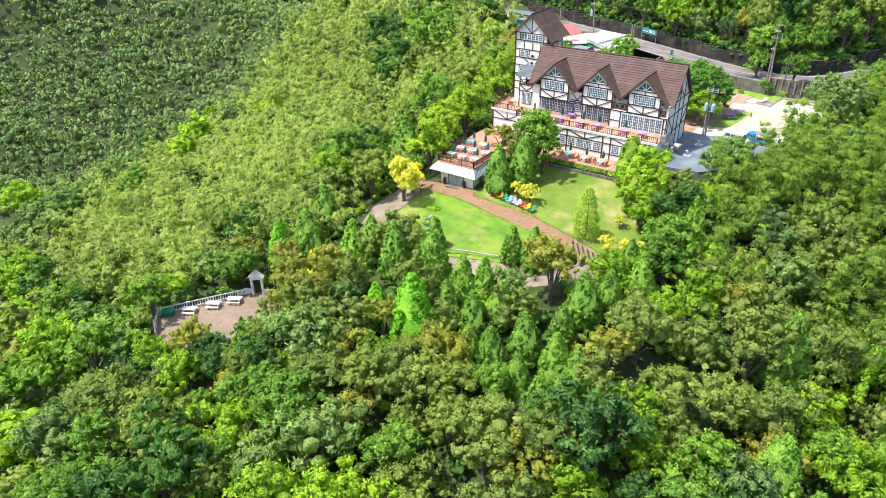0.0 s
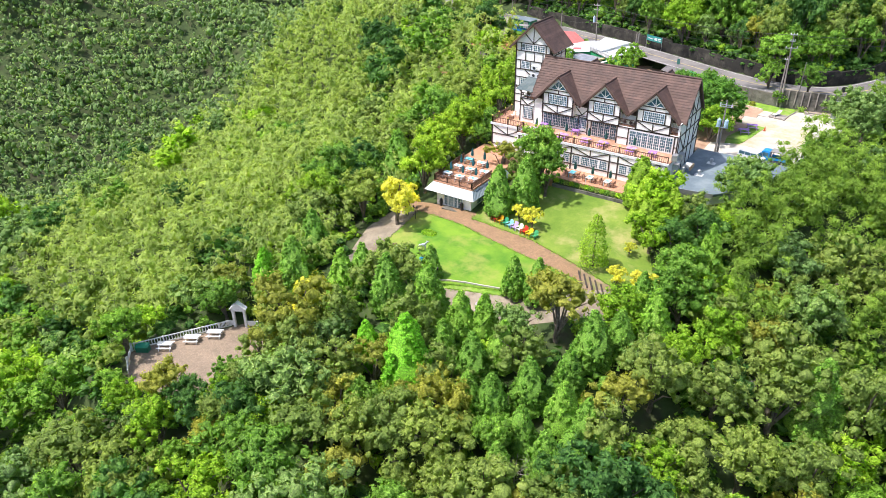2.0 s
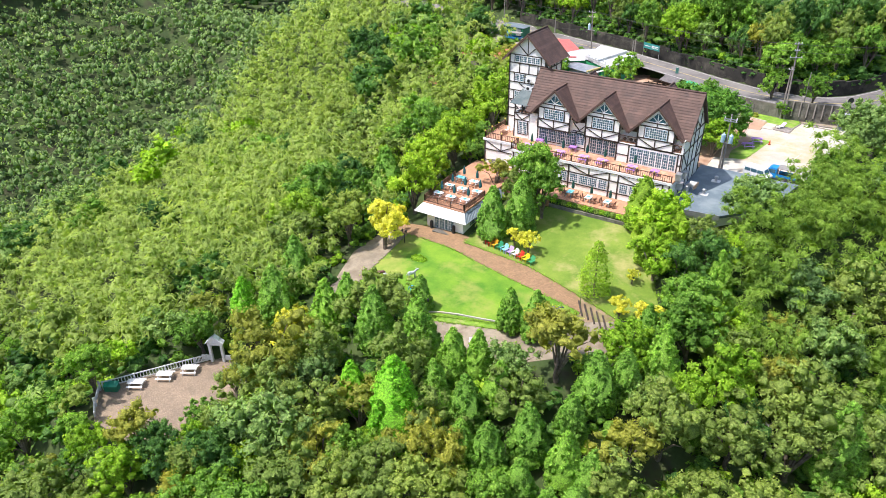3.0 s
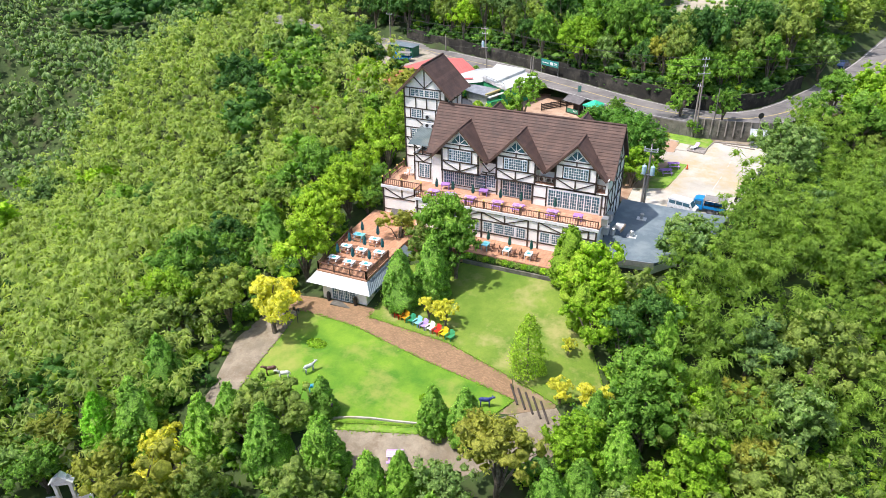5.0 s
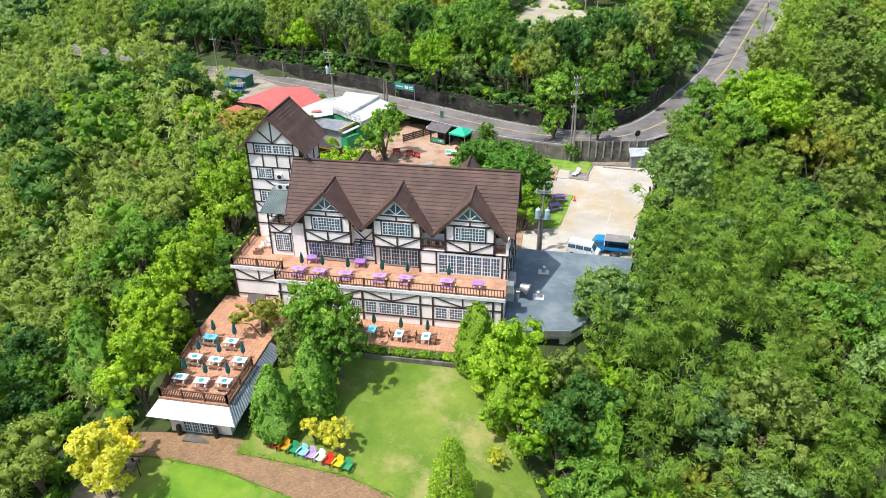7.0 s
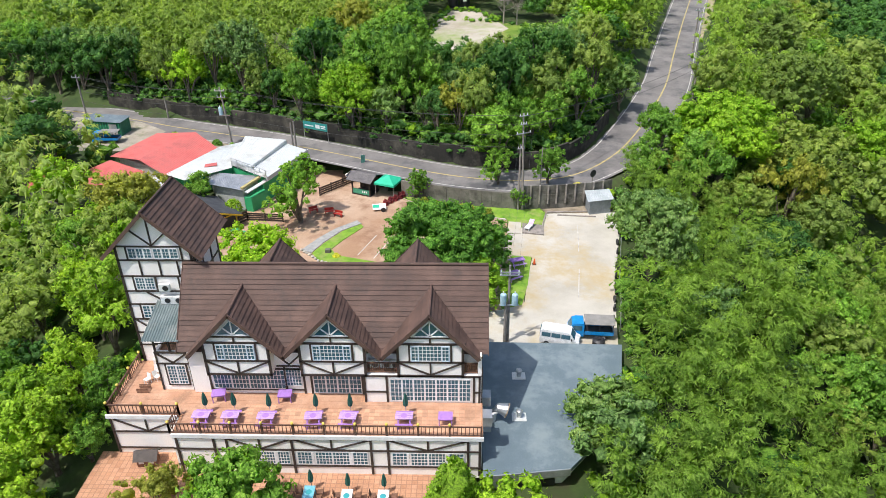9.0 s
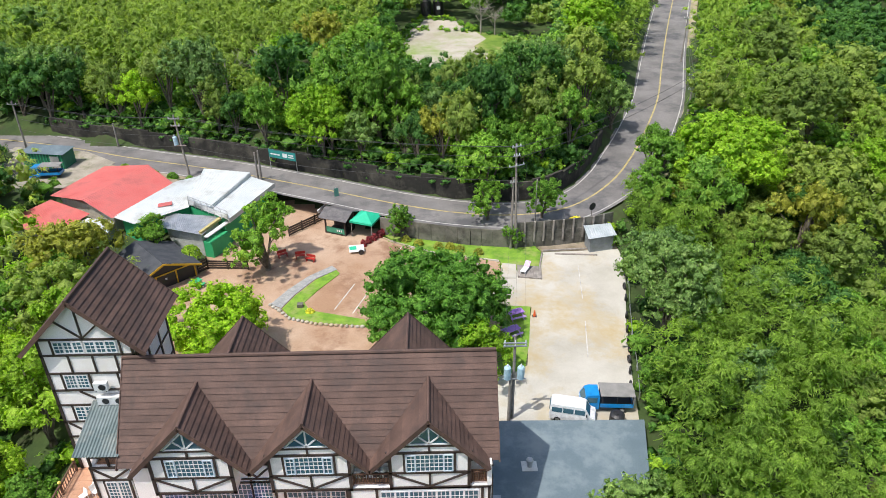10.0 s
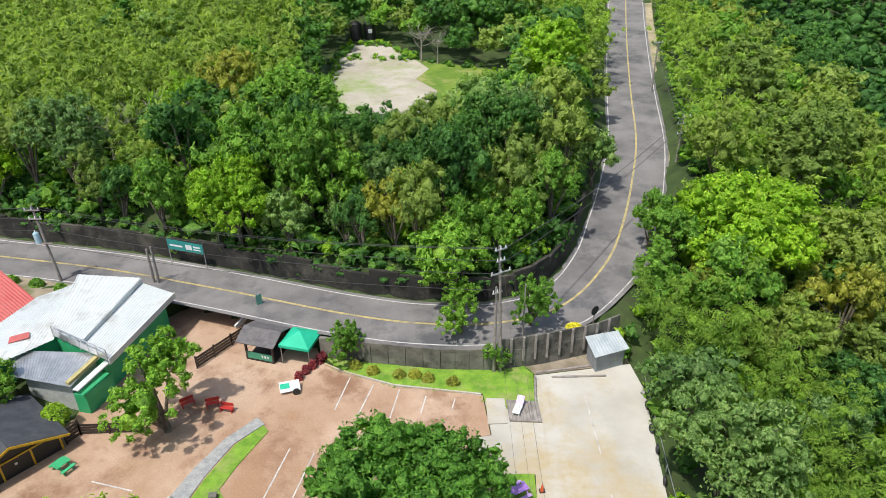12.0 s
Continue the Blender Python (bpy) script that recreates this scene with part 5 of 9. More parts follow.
def plant(name, protos, x, y, scale, turn, label, category, group="", z=None, squash=1.0):
    """One tree, with its own trunk and crown objects on shared meshes."""
    trunk, crown = protos
    root = new(name)
    zz = (level(x, y) if z is None else z)
    root.matrix_basis = pose(x, y, zz, 0, 0, turn) @ Matrix.Diagonal((scale, scale, scale * squash, 1))
    for nm, me in (("trunk", trunk), ("crown", crown)):
        o = new(nm, me)
        o.parent = root
    return tagged(root, label, category, group)


rnd = random.Random(11)
PROTO = {
    "mid": [broad_tree(s, "mid", 3.1, 6.4, 0.6, 85, 1500, 0.175, 0.15) for s in (1, 2, 3)],
    "bright": [broad_tree(s, "bright", 3.0, 6.2, 0.6, 85, 1500, 0.175, 0.15) for s in (4, 5)],
    "lime": [broad_tree(s, "lime", 2.5, 6.8, 0.5, 90, 1800, 0.15, 0.15) for s in (24, 25)],
    "olive": [broad_tree(s, "olive", 3.3, 6.6, 0.9, 95, 1750, 0.15, 0.14) for s in (6, 7, 8)],
    "rust": [broad_tree(s, "rust", 3.1, 6.4, 1.0, 95, 1750, 0.15, 0.14) for s in (9, 10)],
    "grey": [broad_tree(s, "grey", 3.4, 5.2, 0.9, 85, 1450, 0.185, 0.145) for s in (12, 13)],
    "dark": [broad_tree(s, "dark", 3.0, 6.6, 0.6, 85, 1450, 0.175, 0.15) for s in (14, 15)],
    "thin": [broad_tree(s, "mid", 2.9, 5.6, 0.4, 150, 3600, 0.12, 0.075) for s in (26, 27)],
    "conifer": [cone_tree(s, "conifer", 2.75, 7.6, 160, 1500, 0.16, blunt=0.74, tuft_r=0.125) for s in (16, 17, 18)],
    "vivid": [cone_tree(s, "vivid", 3.1, 9.0, 190, 2600, 0.16, blunt=0.66, tuft_r=0.125) for s in (19, 20)],
    "cypress": [cone_tree(s, "lime", 2.5, 7.6, 110, 2200, 0.14, blunt=0.5) for s in (63, 64)],
    "yellow": [broad_tree(s, "yellow", 1.6, 3.0, 0.8, 60, 1500, 0.12, 0.14) for s in (21, 22)],
    "bare": [bare_tree(s, 8.0) for s in (28, 29)],
}
BIG = {k: [broad_tree(s, k, 6.2, 10.0, 1.2, 330, 4000, 0.21, 0.088, 12), broad_tree(s + 20, k, 6.2, 11.0, 1.0, 330, 4000, 0.21, 0.088, 12)] for k, s in (("mid", 31), ("bright", 32), ("grey", 33), ("olive", 34), ("dark", 35))}
DOME = [broad_tree(61, "dome", 8.0, 10.6, -0.6, 950, 17000, 0.17, 0.07, 20), broad_tree(62, "bright", 4.3, 7.2, -0.5, 260, 7000, 0.15, 0.095, 12)]
LABEL = {
    "mid": ("broadleaf_tree", "leafy mid-green broadleaf tree on the hillside"), "bright": ("broadleaf_tree", "broadleaf tree with fresh bright green foliage"),
    "lime": ("deciduous_tree", "airy lime-green deciduous tree"), "olive": ("acacia_tree", "olive-green acacia tree with fine billowing foliage"),
    "rust": ("acacia_tree", "acacia tree with rusty olive flowering crown"), "grey": ("spreading_tree", "spreading broadleaf tree with grey-green leaves"),
    "dark": ("evergreen_tree", "dense dark green broadleaf tree"), "conifer": ("conifer", "conical dark green garden conifer"),
    "vivid": ("bald_cypress", "tall vivid green feathery cypress"), "yellow": ("golden_tree", "small golden-yellow leaved garden tree"),
    "cypress": ("bald_cypress", "rounded lime-green feathery cypress beside the lawn"), "thin": ("sparse_tree", "slender tree with sparse light green leaves"), "bare": ("dead_tree", "leafless dead tree with grey branches"),
}
TREES = []


def grow(kind, x, y, s=1.0, z=None, squash=1.0):
    nm, lab = LABEL[kind]
    TREES.append((x, y, (1.9 if kind in ("conifer", "vivid", "cypress", "yellow") else 2.7) * s))
    big = s > 1.5 and kind in BIG
    return plant(nm, rnd.choice((BIG if big else PROTO)[kind]), x, y, (s / 2 if big else s) * rnd.uniform(0.94, 1.06), rnd.uniform(0, 360), lab, "tree", z=z, squash=squash)


# trees that can be told apart: place, size and, where a tree is unusually tall, its stretch
for x, y, s, *tall in ((-10.0, -6.8, 1.15, 1.25), (-8.2, -8.4, 1.0, 1.2), (31.0, 51.5, 1.0), (-33.9, -0.6, 0.9), (-25.7, 1.4, 0.7), (-13.1, -6.6, 0.65), (9.8, 53.8, 1.3), (-30.9, 45.6, 0.7), (12.6, 45.5, 0.5), (16.8, -23.8, 1.1), (-33.1, -22.0, 0.75), (-32.7, -16.8, 0.65), (-45.4, -65.3, 1.13), (-41.6, -57.4, 0.96), (-15.9, -63.1, 1.1), (38.4, -35.5, 1.08), (3.3, -61.3, 1.04), (15.3, -20.1, 1.17), (-4.6, 67.0, 1.6, 1.55), (17.9, 60.5, 0.87, 1.3), (22.3, 63.9, 1.07, 1.3), (-1.8, 64.7, 1.16, 1.3), (-21.6, 70.2, 1.1, 1.3), (33.2, 61.4, 0.78, 1.3), (13.8, 62.9, 0.85, 1.3), (-11.2, 65.5, 0.85, 1.3),):
    grow("mid", x, y, s, None, *tall)
for x, y, s, *tall in ((-27.3, -7.9, 1.35), (-28.1, 0.4, 1.35), (-29.9, 15.8, 1.6), (-78.5, -7.5, 1.1), (-26.0, -13.8, 1.3), (-29.4, -4.9, 1.39), (-29.4, 2.7, 1.45), (41.8, -32.7, 0.88),):
    grow("lime", x, y, s, None, *tall)
for x, y, s, *tall in ((-33.5, -10.2, 1.15), (-12.1, -15.2, 1.05), (-9.6, -12.1, 1.1), (-37.3, -5.3, 0.89), (1.2, -43.7, 0.9), (7.9, -43.5, 0.92), (5.4, -46.9, 0.86), (9.5, -48.2, 0.83), (12.1, -44.4, 0.89), (12.9, -49.7, 0.85), (-3.1, -39.2, 0.89), (-8.0, -38.6, 1.1), (3.2, -40.6, 0.85), (11.4, -36.3, 1.0), (-13.4, -39.3, 1.01), (-19.2, -36.9, 0.86), (-21.0, -38.8, 1.2), (-29.4, -38.9, 1.19), (-29.8, -34.3, 1.07), (14.8, -47.9, 0.85), (13.2, -33.3, 0.85), (-1.0, -30.8, 0.69), (2.1, -30.6, 0.8), (-3.1, -42.9, 0.87),):
    grow("conifer", x, y, s, None, *tall)
for x, y, s, *tall in ((14.7, -44.3, 0.78), (9.4, -52.6, 0.8), (18.2, -47.9, 0.79), (-11.7, -32.6, 0.66), (12.7, -25.2, 0.79), (-0.7, -38.1, 0.77), (10.8, -40.5, 0.82), (2.9, -47.5, 0.81),):
    grow("conifer", x, y, s, None, *tall)
for x, y, s, *tall in ((-23.9, -23.4, 1.75), (-24.4, -20.6, 1.45), (-8.2, -16.1, 0.8), (-6.0, -16.5, 0.85), (7.7, -15.9, 0.5), (8.7, -22.7, 0.8), (11.4, -22.8, 0.9), (13.4, -21.4, 0.9), (12.8, -23.3, 0.7), (-26.0, -39.5, 1.4), (-26.7, -40.9, 1.25), (13.3, -22.8, 1.0),):
    grow("yellow", x, y, s, None, *tall)
for x, y, s, *tall in ((-12.8, -7.6, 0.8, 1.1), (13.3, -7.2, 0.85), (28.5, -27.1, 1.3), (-54.4, 7.2, 1.54), (-66.6, 16.0, 1.37), (-93.1, -48.3, 1.58), (-34.1, -70.4, 1.28), (-23.2, -69.6, 1.18), (-17.6, -50.3, 1.19), (-26.0, -49.3, 0.89), (-11.7, -51.0, 1.04), (-4.7, -56.5, 1.05), (3.4, -53.6, 1.11), (24.1, -33.5, 1.01), (29.2, -29.8, 1.3), (32.3, -21.9, 1.09), (11.2, -57.7, 1.18), (16.4, -54.2, 1.01), (28.5, -39.7, 1.09), (33.9, -36.1, 1.1), (23.5, -42.0, 0.91), (30.8, -7.9, 1.38), (35.0, -4.0, 1.17),):
    grow("olive", x, y, s, None, *tall)
for x, y, s, *tall in ((-13.2, -36.4, 0.9), (17.8, 64.0, 1.15, 1.35), (25.3, 70.8, 1.14, 1.3), (-38.1, 79.3, 1.17, 1.3), (45.4, 71.8, 1.18, 1.3), (65.9, 82.1, 1.35, 1.3),):
    grow("olive", x, y, s, None, *tall)
for x, y, s, *tall in ((-17.6, -4.7, 0.75), (-35.9, 39.0, 1.2), (-28.6, -60.6, 0.95), (-3.5, -49.9, 0.73), (6.9, -35.1, 1.14), (16.6, -41.3, 0.98), (25.7, -23.2, 0.98), (25.0, -15.6, 0.81), (34.5, -39.9, 0.89), (-16.6, 96.5, 1.32, 1.3), (4.4, 60.4, 0.98, 1.3), (49.6, 49.0, 1.3, 1.5),):
    grow("rust", x, y, s, None, *tall)
for x, y, s, *tall in ((7.7, -8.0, 1.15), (9.7, -14.2, 0.85), (-121.8, 17.5, 0.64), (-83.2, -0.5, 1.09), (-128.1, -33.2, 1.5), (-47.6, 9.9, 0.95), (-55.3, 38.2, 0.92), (-79.7, -58.1, 1.68), (-59.3, -63.2, 1.48), (-26.0, -64.4, 0.96), (-14.1, -58.9, 0.88), (-15.3, -68.2, 1.05), (21.2, -26.9, 1.15), (39.4, -18.4, 1.01), (24.6, -48.7, 0.85), (29.6, -44.0, 0.79), (-12.6, 65.5, 1.55, 1.25), (-24.0, 95.9, 1.15, 1.3), (31.2, 97.5, 2.3, 1.0), (-42.6, 78.0, 1.07, 1.3), (42.2, 55.5, 2.0, 1.0),):
    grow("bright", x, y, s, None, *tall)
for x, y, s, *tall in ((17.2, 0.9, 1.15), (16.2, 2.7, 1.1), (-102.9, 9.7, 1.62), (-106.6, -21.1, 1.94), (-112.8, -36.2, 1.79), (-38.1, -75.1, 1.28), (-2.8, -65.6, 1.47), (-8.4, -68.4, 1.07), (16.6, -34.0, 0.84), (-32.6, 77.5, 1.7, 1.3), (26.0, 28.0, 1.65, 1.15), (38.9, 33.9, 1.08, 1.3), (-6.7, 63.2, 0.94, 1.3), (-0.7, 61.9, 0.66, 1.3), (31.4, 76.9, 0.99, 1.3),):
    grow("grey", x, y, s, None, *tall)
for x, y, s, *tall in ((-39.4, 9.4, 1.0), (-76.4, 41.7, 2.03), (-74.4, -22.3, 1.61), (-117.2, -4.2, 1.35), (-104.9, -31.7, 1.99), (-42.8, -7.7, 0.91), (-64.0, -53.4, 1.15), (12.9, -15.3, 0.95), (10.2, 63.0, 1.25, 1.6), (95.9, 132.2, 1.65, 1.3), (0.9, 75.8, 0.94, 1.3),):
    grow("dark", x, y, s, None, *tall)
for x, y, s, *tall in ((-25.2, -55.6, 0.85), (-16.4, 41.4, 1.5), (9.7, 48.3, 0.95), (16.5, 48.7, 0.9), (-1.5, 48.9, 0.7), ):
    grow("thin", x, y, s, None, *tall)
for x, y, s, *tall in ((-4.4, -47.6, 1.15), (-10.9, -46.5, 0.75), (-34.3, -39.7, 0.85),):
    grow("vivid", x, y, s, None, *tall)

for x, y, s in ((4.6, -5.2, 1.05), (7.9, -11.6, 0.8), (10.2, -9.0, 0.85), (6.4, -7.6, 0.9)):
    grow("cypress", x, y, s)
plant("broadleaf_tree", DOME[0], 2.6, 27.4, 0.93, 40, "broad dome-shaped green tree in the middle of the yard", "tree")
TREES.append((3.3, 27.2, 5.5))
plant("broadleaf_tree", DOME[1], -18.2, 25.4, 1.22, 10, "round bright green tree behind the tower", "tree", z=2.6)
TREES.append((-18.0, 27.6, 3.6))
for x, y, s in ((-30.0, 9.0, 1.15), (-35.5, 22.5, 1.1)):
    grow("lime", x, y, s)
grow("bright", 6.7, 21.0, 1.0, 3.0)
for kind, x, y, s in (("mid", -5.9, 88.0, 1.9), ("mid", 24.0, 18.5, 1.0), ("grey", 27.5, 36.5, 1.2), ("rust", -37.2, 37.0, 1.3), ("bright", -27.2, 27.6, 1.15), ("lime", -30.5, 30.5, 0.95)):
    grow(kind, x, y, s)
# tall trees over the bamboo beyond the road bend
for kind, x, y, s in (("bright", 41.5, 57.4, 2.4), ("olive", 54.8, 56.8, 2.2), ("olive", 58.2, 74.5, 2.3), ("olive", 51.2, 46.2, 1.7), ("olive", 68.1, 104.0, 2.4), ("dark", 103.0, 142.0, 2.6),
                      ("bright", 68.6, 65.6, 1.9), ("mid", 33.0, 56.6, 1.1), ("olive", 75.5, 88.0, 2.2)):
    grow(kind, x, y, s)
# dark trees round the huts and over the verge west of them
for kind, x, y, s in (("dark", -61.5, 65.5, 1.1), ("dark", -53.8, 51.6, 1.35), ("bright", -48.0, 43.6, 1.3), ("dark", -57.6, 55.6, 1.1)):
    grow(kind, x, y, s)
for x in (-82.0, -76.0, -70.0, -64.5, -59.0):
    y = 76.0
    while road_near(x, y)[0] < ROAD_W + 2.4 or not north_of_road(x, y):
        y += 0.5
    grow("dark", x, y, 1.25, None, 1.25)
    grow("grey" if x > -72 else "mid", x + 2.6, y + 2.6, 1.2, None, 1.3)
for x, y, s in ((-30, 84, 1.0), (-24, 88, 1.1), (-40, 90, 1.0), (-22, -52, 0.55), (11, -52, 0.5), (27, -30, 0.55), (14, 128.5, 0.9), (17, 127, 0.8)):
    grow("bare", x, y, s)

BUILT = [[(-24.8, -17.6), (-14.8, -17.6), (-14.8, -5), (7, -5.6), (14.3, -2.6), (21, 15), (8, 16), (-24, 17)],
         [(-52, 42), (-30, 38), (-18, 57), (-26, 63), (-45, 66)],
         [(-63, 60), (-44, 59), (-42, 70), (-50, 75), (-64, 77)]]
OPEN = list(SHEETS) + BUILT
SEEN = [(-26, -100), (-84, -78), (-340, 50), (-340, 340), (264, 340), (170, 100), (70, 15), (60, -12), (56, -38), (30, -78)]
VIEWLINE = [(36, -100), (22, -78), (11, -59), (5, -40), (2, -17), (2, 10), (6, 40)]


def free(x, y, margin):
    for poly in OPEN:
        if inside(poly, x, y) or edge_dist(poly, x, y) < margin:
            return False
    d = road_near(x, y)[0]
    north = north_of_road(x, y)
    return d > ROAD_W + widening(x) + (2.4 if north else 2.0) + margin * (0.4 if north else 1.0)


def kind_at(x, y):
    """Which plants grow where: bamboo on the west and east slopes, mixed trees elsewhere."""
    n = noise.noise((x * 0.03, y * 0.03, 7.0))
    k = noise.noise((x * 0.09, y * 0.09, 1.0))
    if y > 72 and x < -22 or y > 95 and x < -8:
        return "bamboo" if k < 0.25 else rnd.choice(("mid", "olive", "grey", "dark"))
    if y > 55 and x < 40 and north_of_road(x, y) and x > -46:
        return rnd.choice(("mid", "dark", "olive", "dark", "grey", "dark", "olive"))
    if -90 < x < -43 and -50 < y < 5:
        return "bamboo" if k < 0.55 else rnd.choice(("mid", "grey", "dark"))
    if x < -27 and y > -42:
        if x < -60 and n > 0.2:
            return rnd.choice(("dark", "grey", "mid"))
        if x > -44 and -30 < y < 34:
            return rnd.choice(("dark", "mid", "olive", "bamboo", "mid", "lime"))
        return "bamboo" if k < 0.42 else rnd.choice(("mid", "bright", "grey", "dark"))
    if y < -36 and x < 34:
        return rnd.choice(("olive", "olive", "mid", "olive", "bright", "mid", "grey", "rust", "dark"))
    if x > 17 and y > -20:
        if y > 45:
            near_road = road_near(x, y)[0]
            return "bamboo" if near_road < 16 and y > 62 or k < -0.05 else rnd.choice(("olive", "olive", "mid", "olive", "rust", "olive", "dark"))
        return "bamboo" if k < (0.3 if x < 42 else -0.1) else rnd.choice(("olive", "mid", "olive", "grey", "dark"))
    return rnd.choice(("mid", "dark", "olive", "conifer", "mid", "bright"))


cells = {}


def clear_of_others(x, y, r, f=0.62):
    ci, cj = int(x // 8), int(y // 8)
    for i in range(ci - 1, ci + 2):
        for j in range(cj - 1, cj + 2):
            for px, py, pr in cells.get((i, j), ()):
                if (px - x) ** 2 + (py - y) ** 2 < (f * (r + pr)) ** 2:
                    return False
    return True


def note(x, y, r):
    cells.setdefault((int(x // 8), int(y // 8)), []).append((x, y, r))


for x, y, r in TREES:
    note(x, y, r)

# the row of trees that overhangs the bank wall along the road
for i in range(len(ROAD_PTS) - 1):
    q = ROAD_PTS[i]
    if -100 < q.x < 32:
        a, b = ROAD_PTS[max(i - 1, 0)], ROAD_PTS[i + 1]
        p = q + Vector((a.y - b.y, b.x - a.x, 0)).normalized() * (ROAD_W + widening(q.x) + rnd.uniform(3.0, 5.0))
        if clear_of_others(p.x, p.y, 1.9, 0.6):
            s = rnd.uniform(0.7, 1.1)
            grow(rnd.choice(("dark", "mid", "dark", "olive", "grey")), p.x, p.y, s, None, rnd.uniform(1.1, 1.5))
            note(p.x, p.y, 1.9)

bamboo, far_bamboo, far_wood, mid_wood = [], [], [], {}
for _ in range(14000):
    x, y = rnd.uniform(-112, 95), rnd.uniform(-84, 176)
    u = (x - 36.1) * -0.565 + (y + 100.7) * 0.825
    if u < 26:
        continue
    if not inside(SEEN, x, y):
        continue
    kind = kind_at(x, y)
    away = edge_dist(VIEWLINE, x, y)
    s = rnd.uniform(0.75, 1.5) * (1.4 if away > 55 else 1.0)
    if 55 < y < 92 and -50 < x < 34 and north_of_road(x, y):
        s = rnd.uniform(1.15, 1.75)
    if 4 < x < 24 and -32 < y < 2 or -4 < x < 16 and 64 < y < 88 or -60 < x < -40 and 40 < y < 62:
        s = min(s, 0.9)
    if -46 < x < -18 and -74 < y < -58:
        s = min(s, 0.7)
    r = (2.3 if away < 50 else 3.1) if kind == "bamboo" else (1.7 if kind == "conifer" else 2.6) * s
    if kind == "bamboo" and x > 0 and y < 60:
        r = rnd.uniform(2.1, 3.3)
    if not free(x, y, max(r * 0.75, 2.6 if kind == "bamboo" and x > 0 else 0)) or not clear_of_others(x, y, r, 0.7 if kind == "bamboo" and x > 0 else 0.62):
        continue
    note(x, y, r)
    if kind == "bamboo":
        bamboo.append((x, y, r / 2.2 * rnd.uniform(0.85, 1.2), rnd.uniform(0, 6.28)))
    elif away < 44:
        grow(kind, x, y, s, None, rnd.uniform(1.15, 1.45) if y > 55 else rnd.uniform(0.95, 1.2))
    else:
        mid_wood.setdefault(kind, []).append((x, y, s, rnd.uniform(0, 6.28)))


def merged(name, protos, spots, mat, label, category, sink=0.0):
    """Very many plants that nobody could count, as one mesh."""
    f = Foliage()
    for i, (x, y, s, a) in enumerate(spots):
        v, t, n, culm_tone = protos[i % len(protos)]
        own = 0.02 + 0.98 * (i * 0.618 % 1.0)
        ca, sa = math.cos(a), math.sin(a)
        turn = np.array([[ca, sa, 0], [-sa, ca, 0], [0, 0, 1.0]])
        z = (level(x, y) if abs(x) < 120 and y < 200 else ground_z(x, y)) - sink
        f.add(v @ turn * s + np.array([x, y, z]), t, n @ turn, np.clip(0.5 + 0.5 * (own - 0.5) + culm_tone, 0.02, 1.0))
    v, t, n, c = f.done()
    return tagged(new(name, leaf_mesh(name, v, mat, t, n, c)), label, category, kind="stuff")


brng = np.random.default_rng(5)
BAMBOO = [bamboo_clump(brng, 7, 1.9, 7.2, 460, 0.115, 0.3, 0.95, 4, 4.6) for _ in range(6)]
BAMBOO_NEAR = [bamboo_clump(brng, 9, 1.8, 9.0, 1900, 0.085, 0.18, 0.9, 4, 3.8) for _ in range(6)]
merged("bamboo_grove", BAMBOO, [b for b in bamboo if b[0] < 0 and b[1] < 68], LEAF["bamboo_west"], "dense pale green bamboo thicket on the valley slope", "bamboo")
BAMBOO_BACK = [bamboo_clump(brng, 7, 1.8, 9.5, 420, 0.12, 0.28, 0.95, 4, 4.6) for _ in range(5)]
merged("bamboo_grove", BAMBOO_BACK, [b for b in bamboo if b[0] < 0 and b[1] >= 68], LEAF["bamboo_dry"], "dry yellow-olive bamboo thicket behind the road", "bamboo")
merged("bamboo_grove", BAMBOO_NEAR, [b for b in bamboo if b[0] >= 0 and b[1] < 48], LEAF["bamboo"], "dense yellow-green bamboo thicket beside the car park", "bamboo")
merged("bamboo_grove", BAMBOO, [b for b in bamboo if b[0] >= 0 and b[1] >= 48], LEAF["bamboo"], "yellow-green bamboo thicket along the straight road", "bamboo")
WOOD = [lobed_crown(brng, 3.0, 5.6, 1.0, 30, 380, 0.25, 0.19, 7, 5)[0] for _ in range(5)]
for kind, spots in mid_wood.items():
    merged("woods", WOOD, spots, LEAF[kind], "mixed woodland: " + LABEL[kind][1].replace("tree", "trees"), "woods")

# low growth between the trees
SHRUB = [lobed_crown(brng, 1.7, 1.6, 0.0, 4, 17, 0.26, 0.38, 1, 5, 0)[0] for _ in range(4)]
low = {"mid": [], "dark": [], "bright": []}
for _ in range(6500):
    x, y = rnd.uniform(-70, 62), rnd.uniform(-84, 100)
    if inside(SEEN, x, y) and free(x, y, 0.5) and clear_of_others(x, y, 0.2, 0.5):
        low[rnd.choice(("mid", "dark", "dark", "bright", "mid"))].append((x, y, rnd.uniform(0.8, 1.4) * (1.35 if y > 56 else 1), rnd.uniform(0, 6.28)))
for i, q in enumerate(ROAD_PTS):
    if -62 < q.x < 34:
        a, b = ROAD_PTS[i - 1], ROAD_PTS[i + 1]
        n = Vector((a.y - b.y, b.x - a.x, 0)).normalized()
        for _ in range(9):
            p = q + n * (ROAD_W + widening(q.x) + rnd.uniform(1.7, 8.5))
            if inside(SEEN, p.x, p.y):
                low[rnd.choice(("dark", "dark", "dark", "mid"))].append((p.x, p.y, rnd.uniform(0.55, 1.15), rnd.uniform(0, 6.28)))
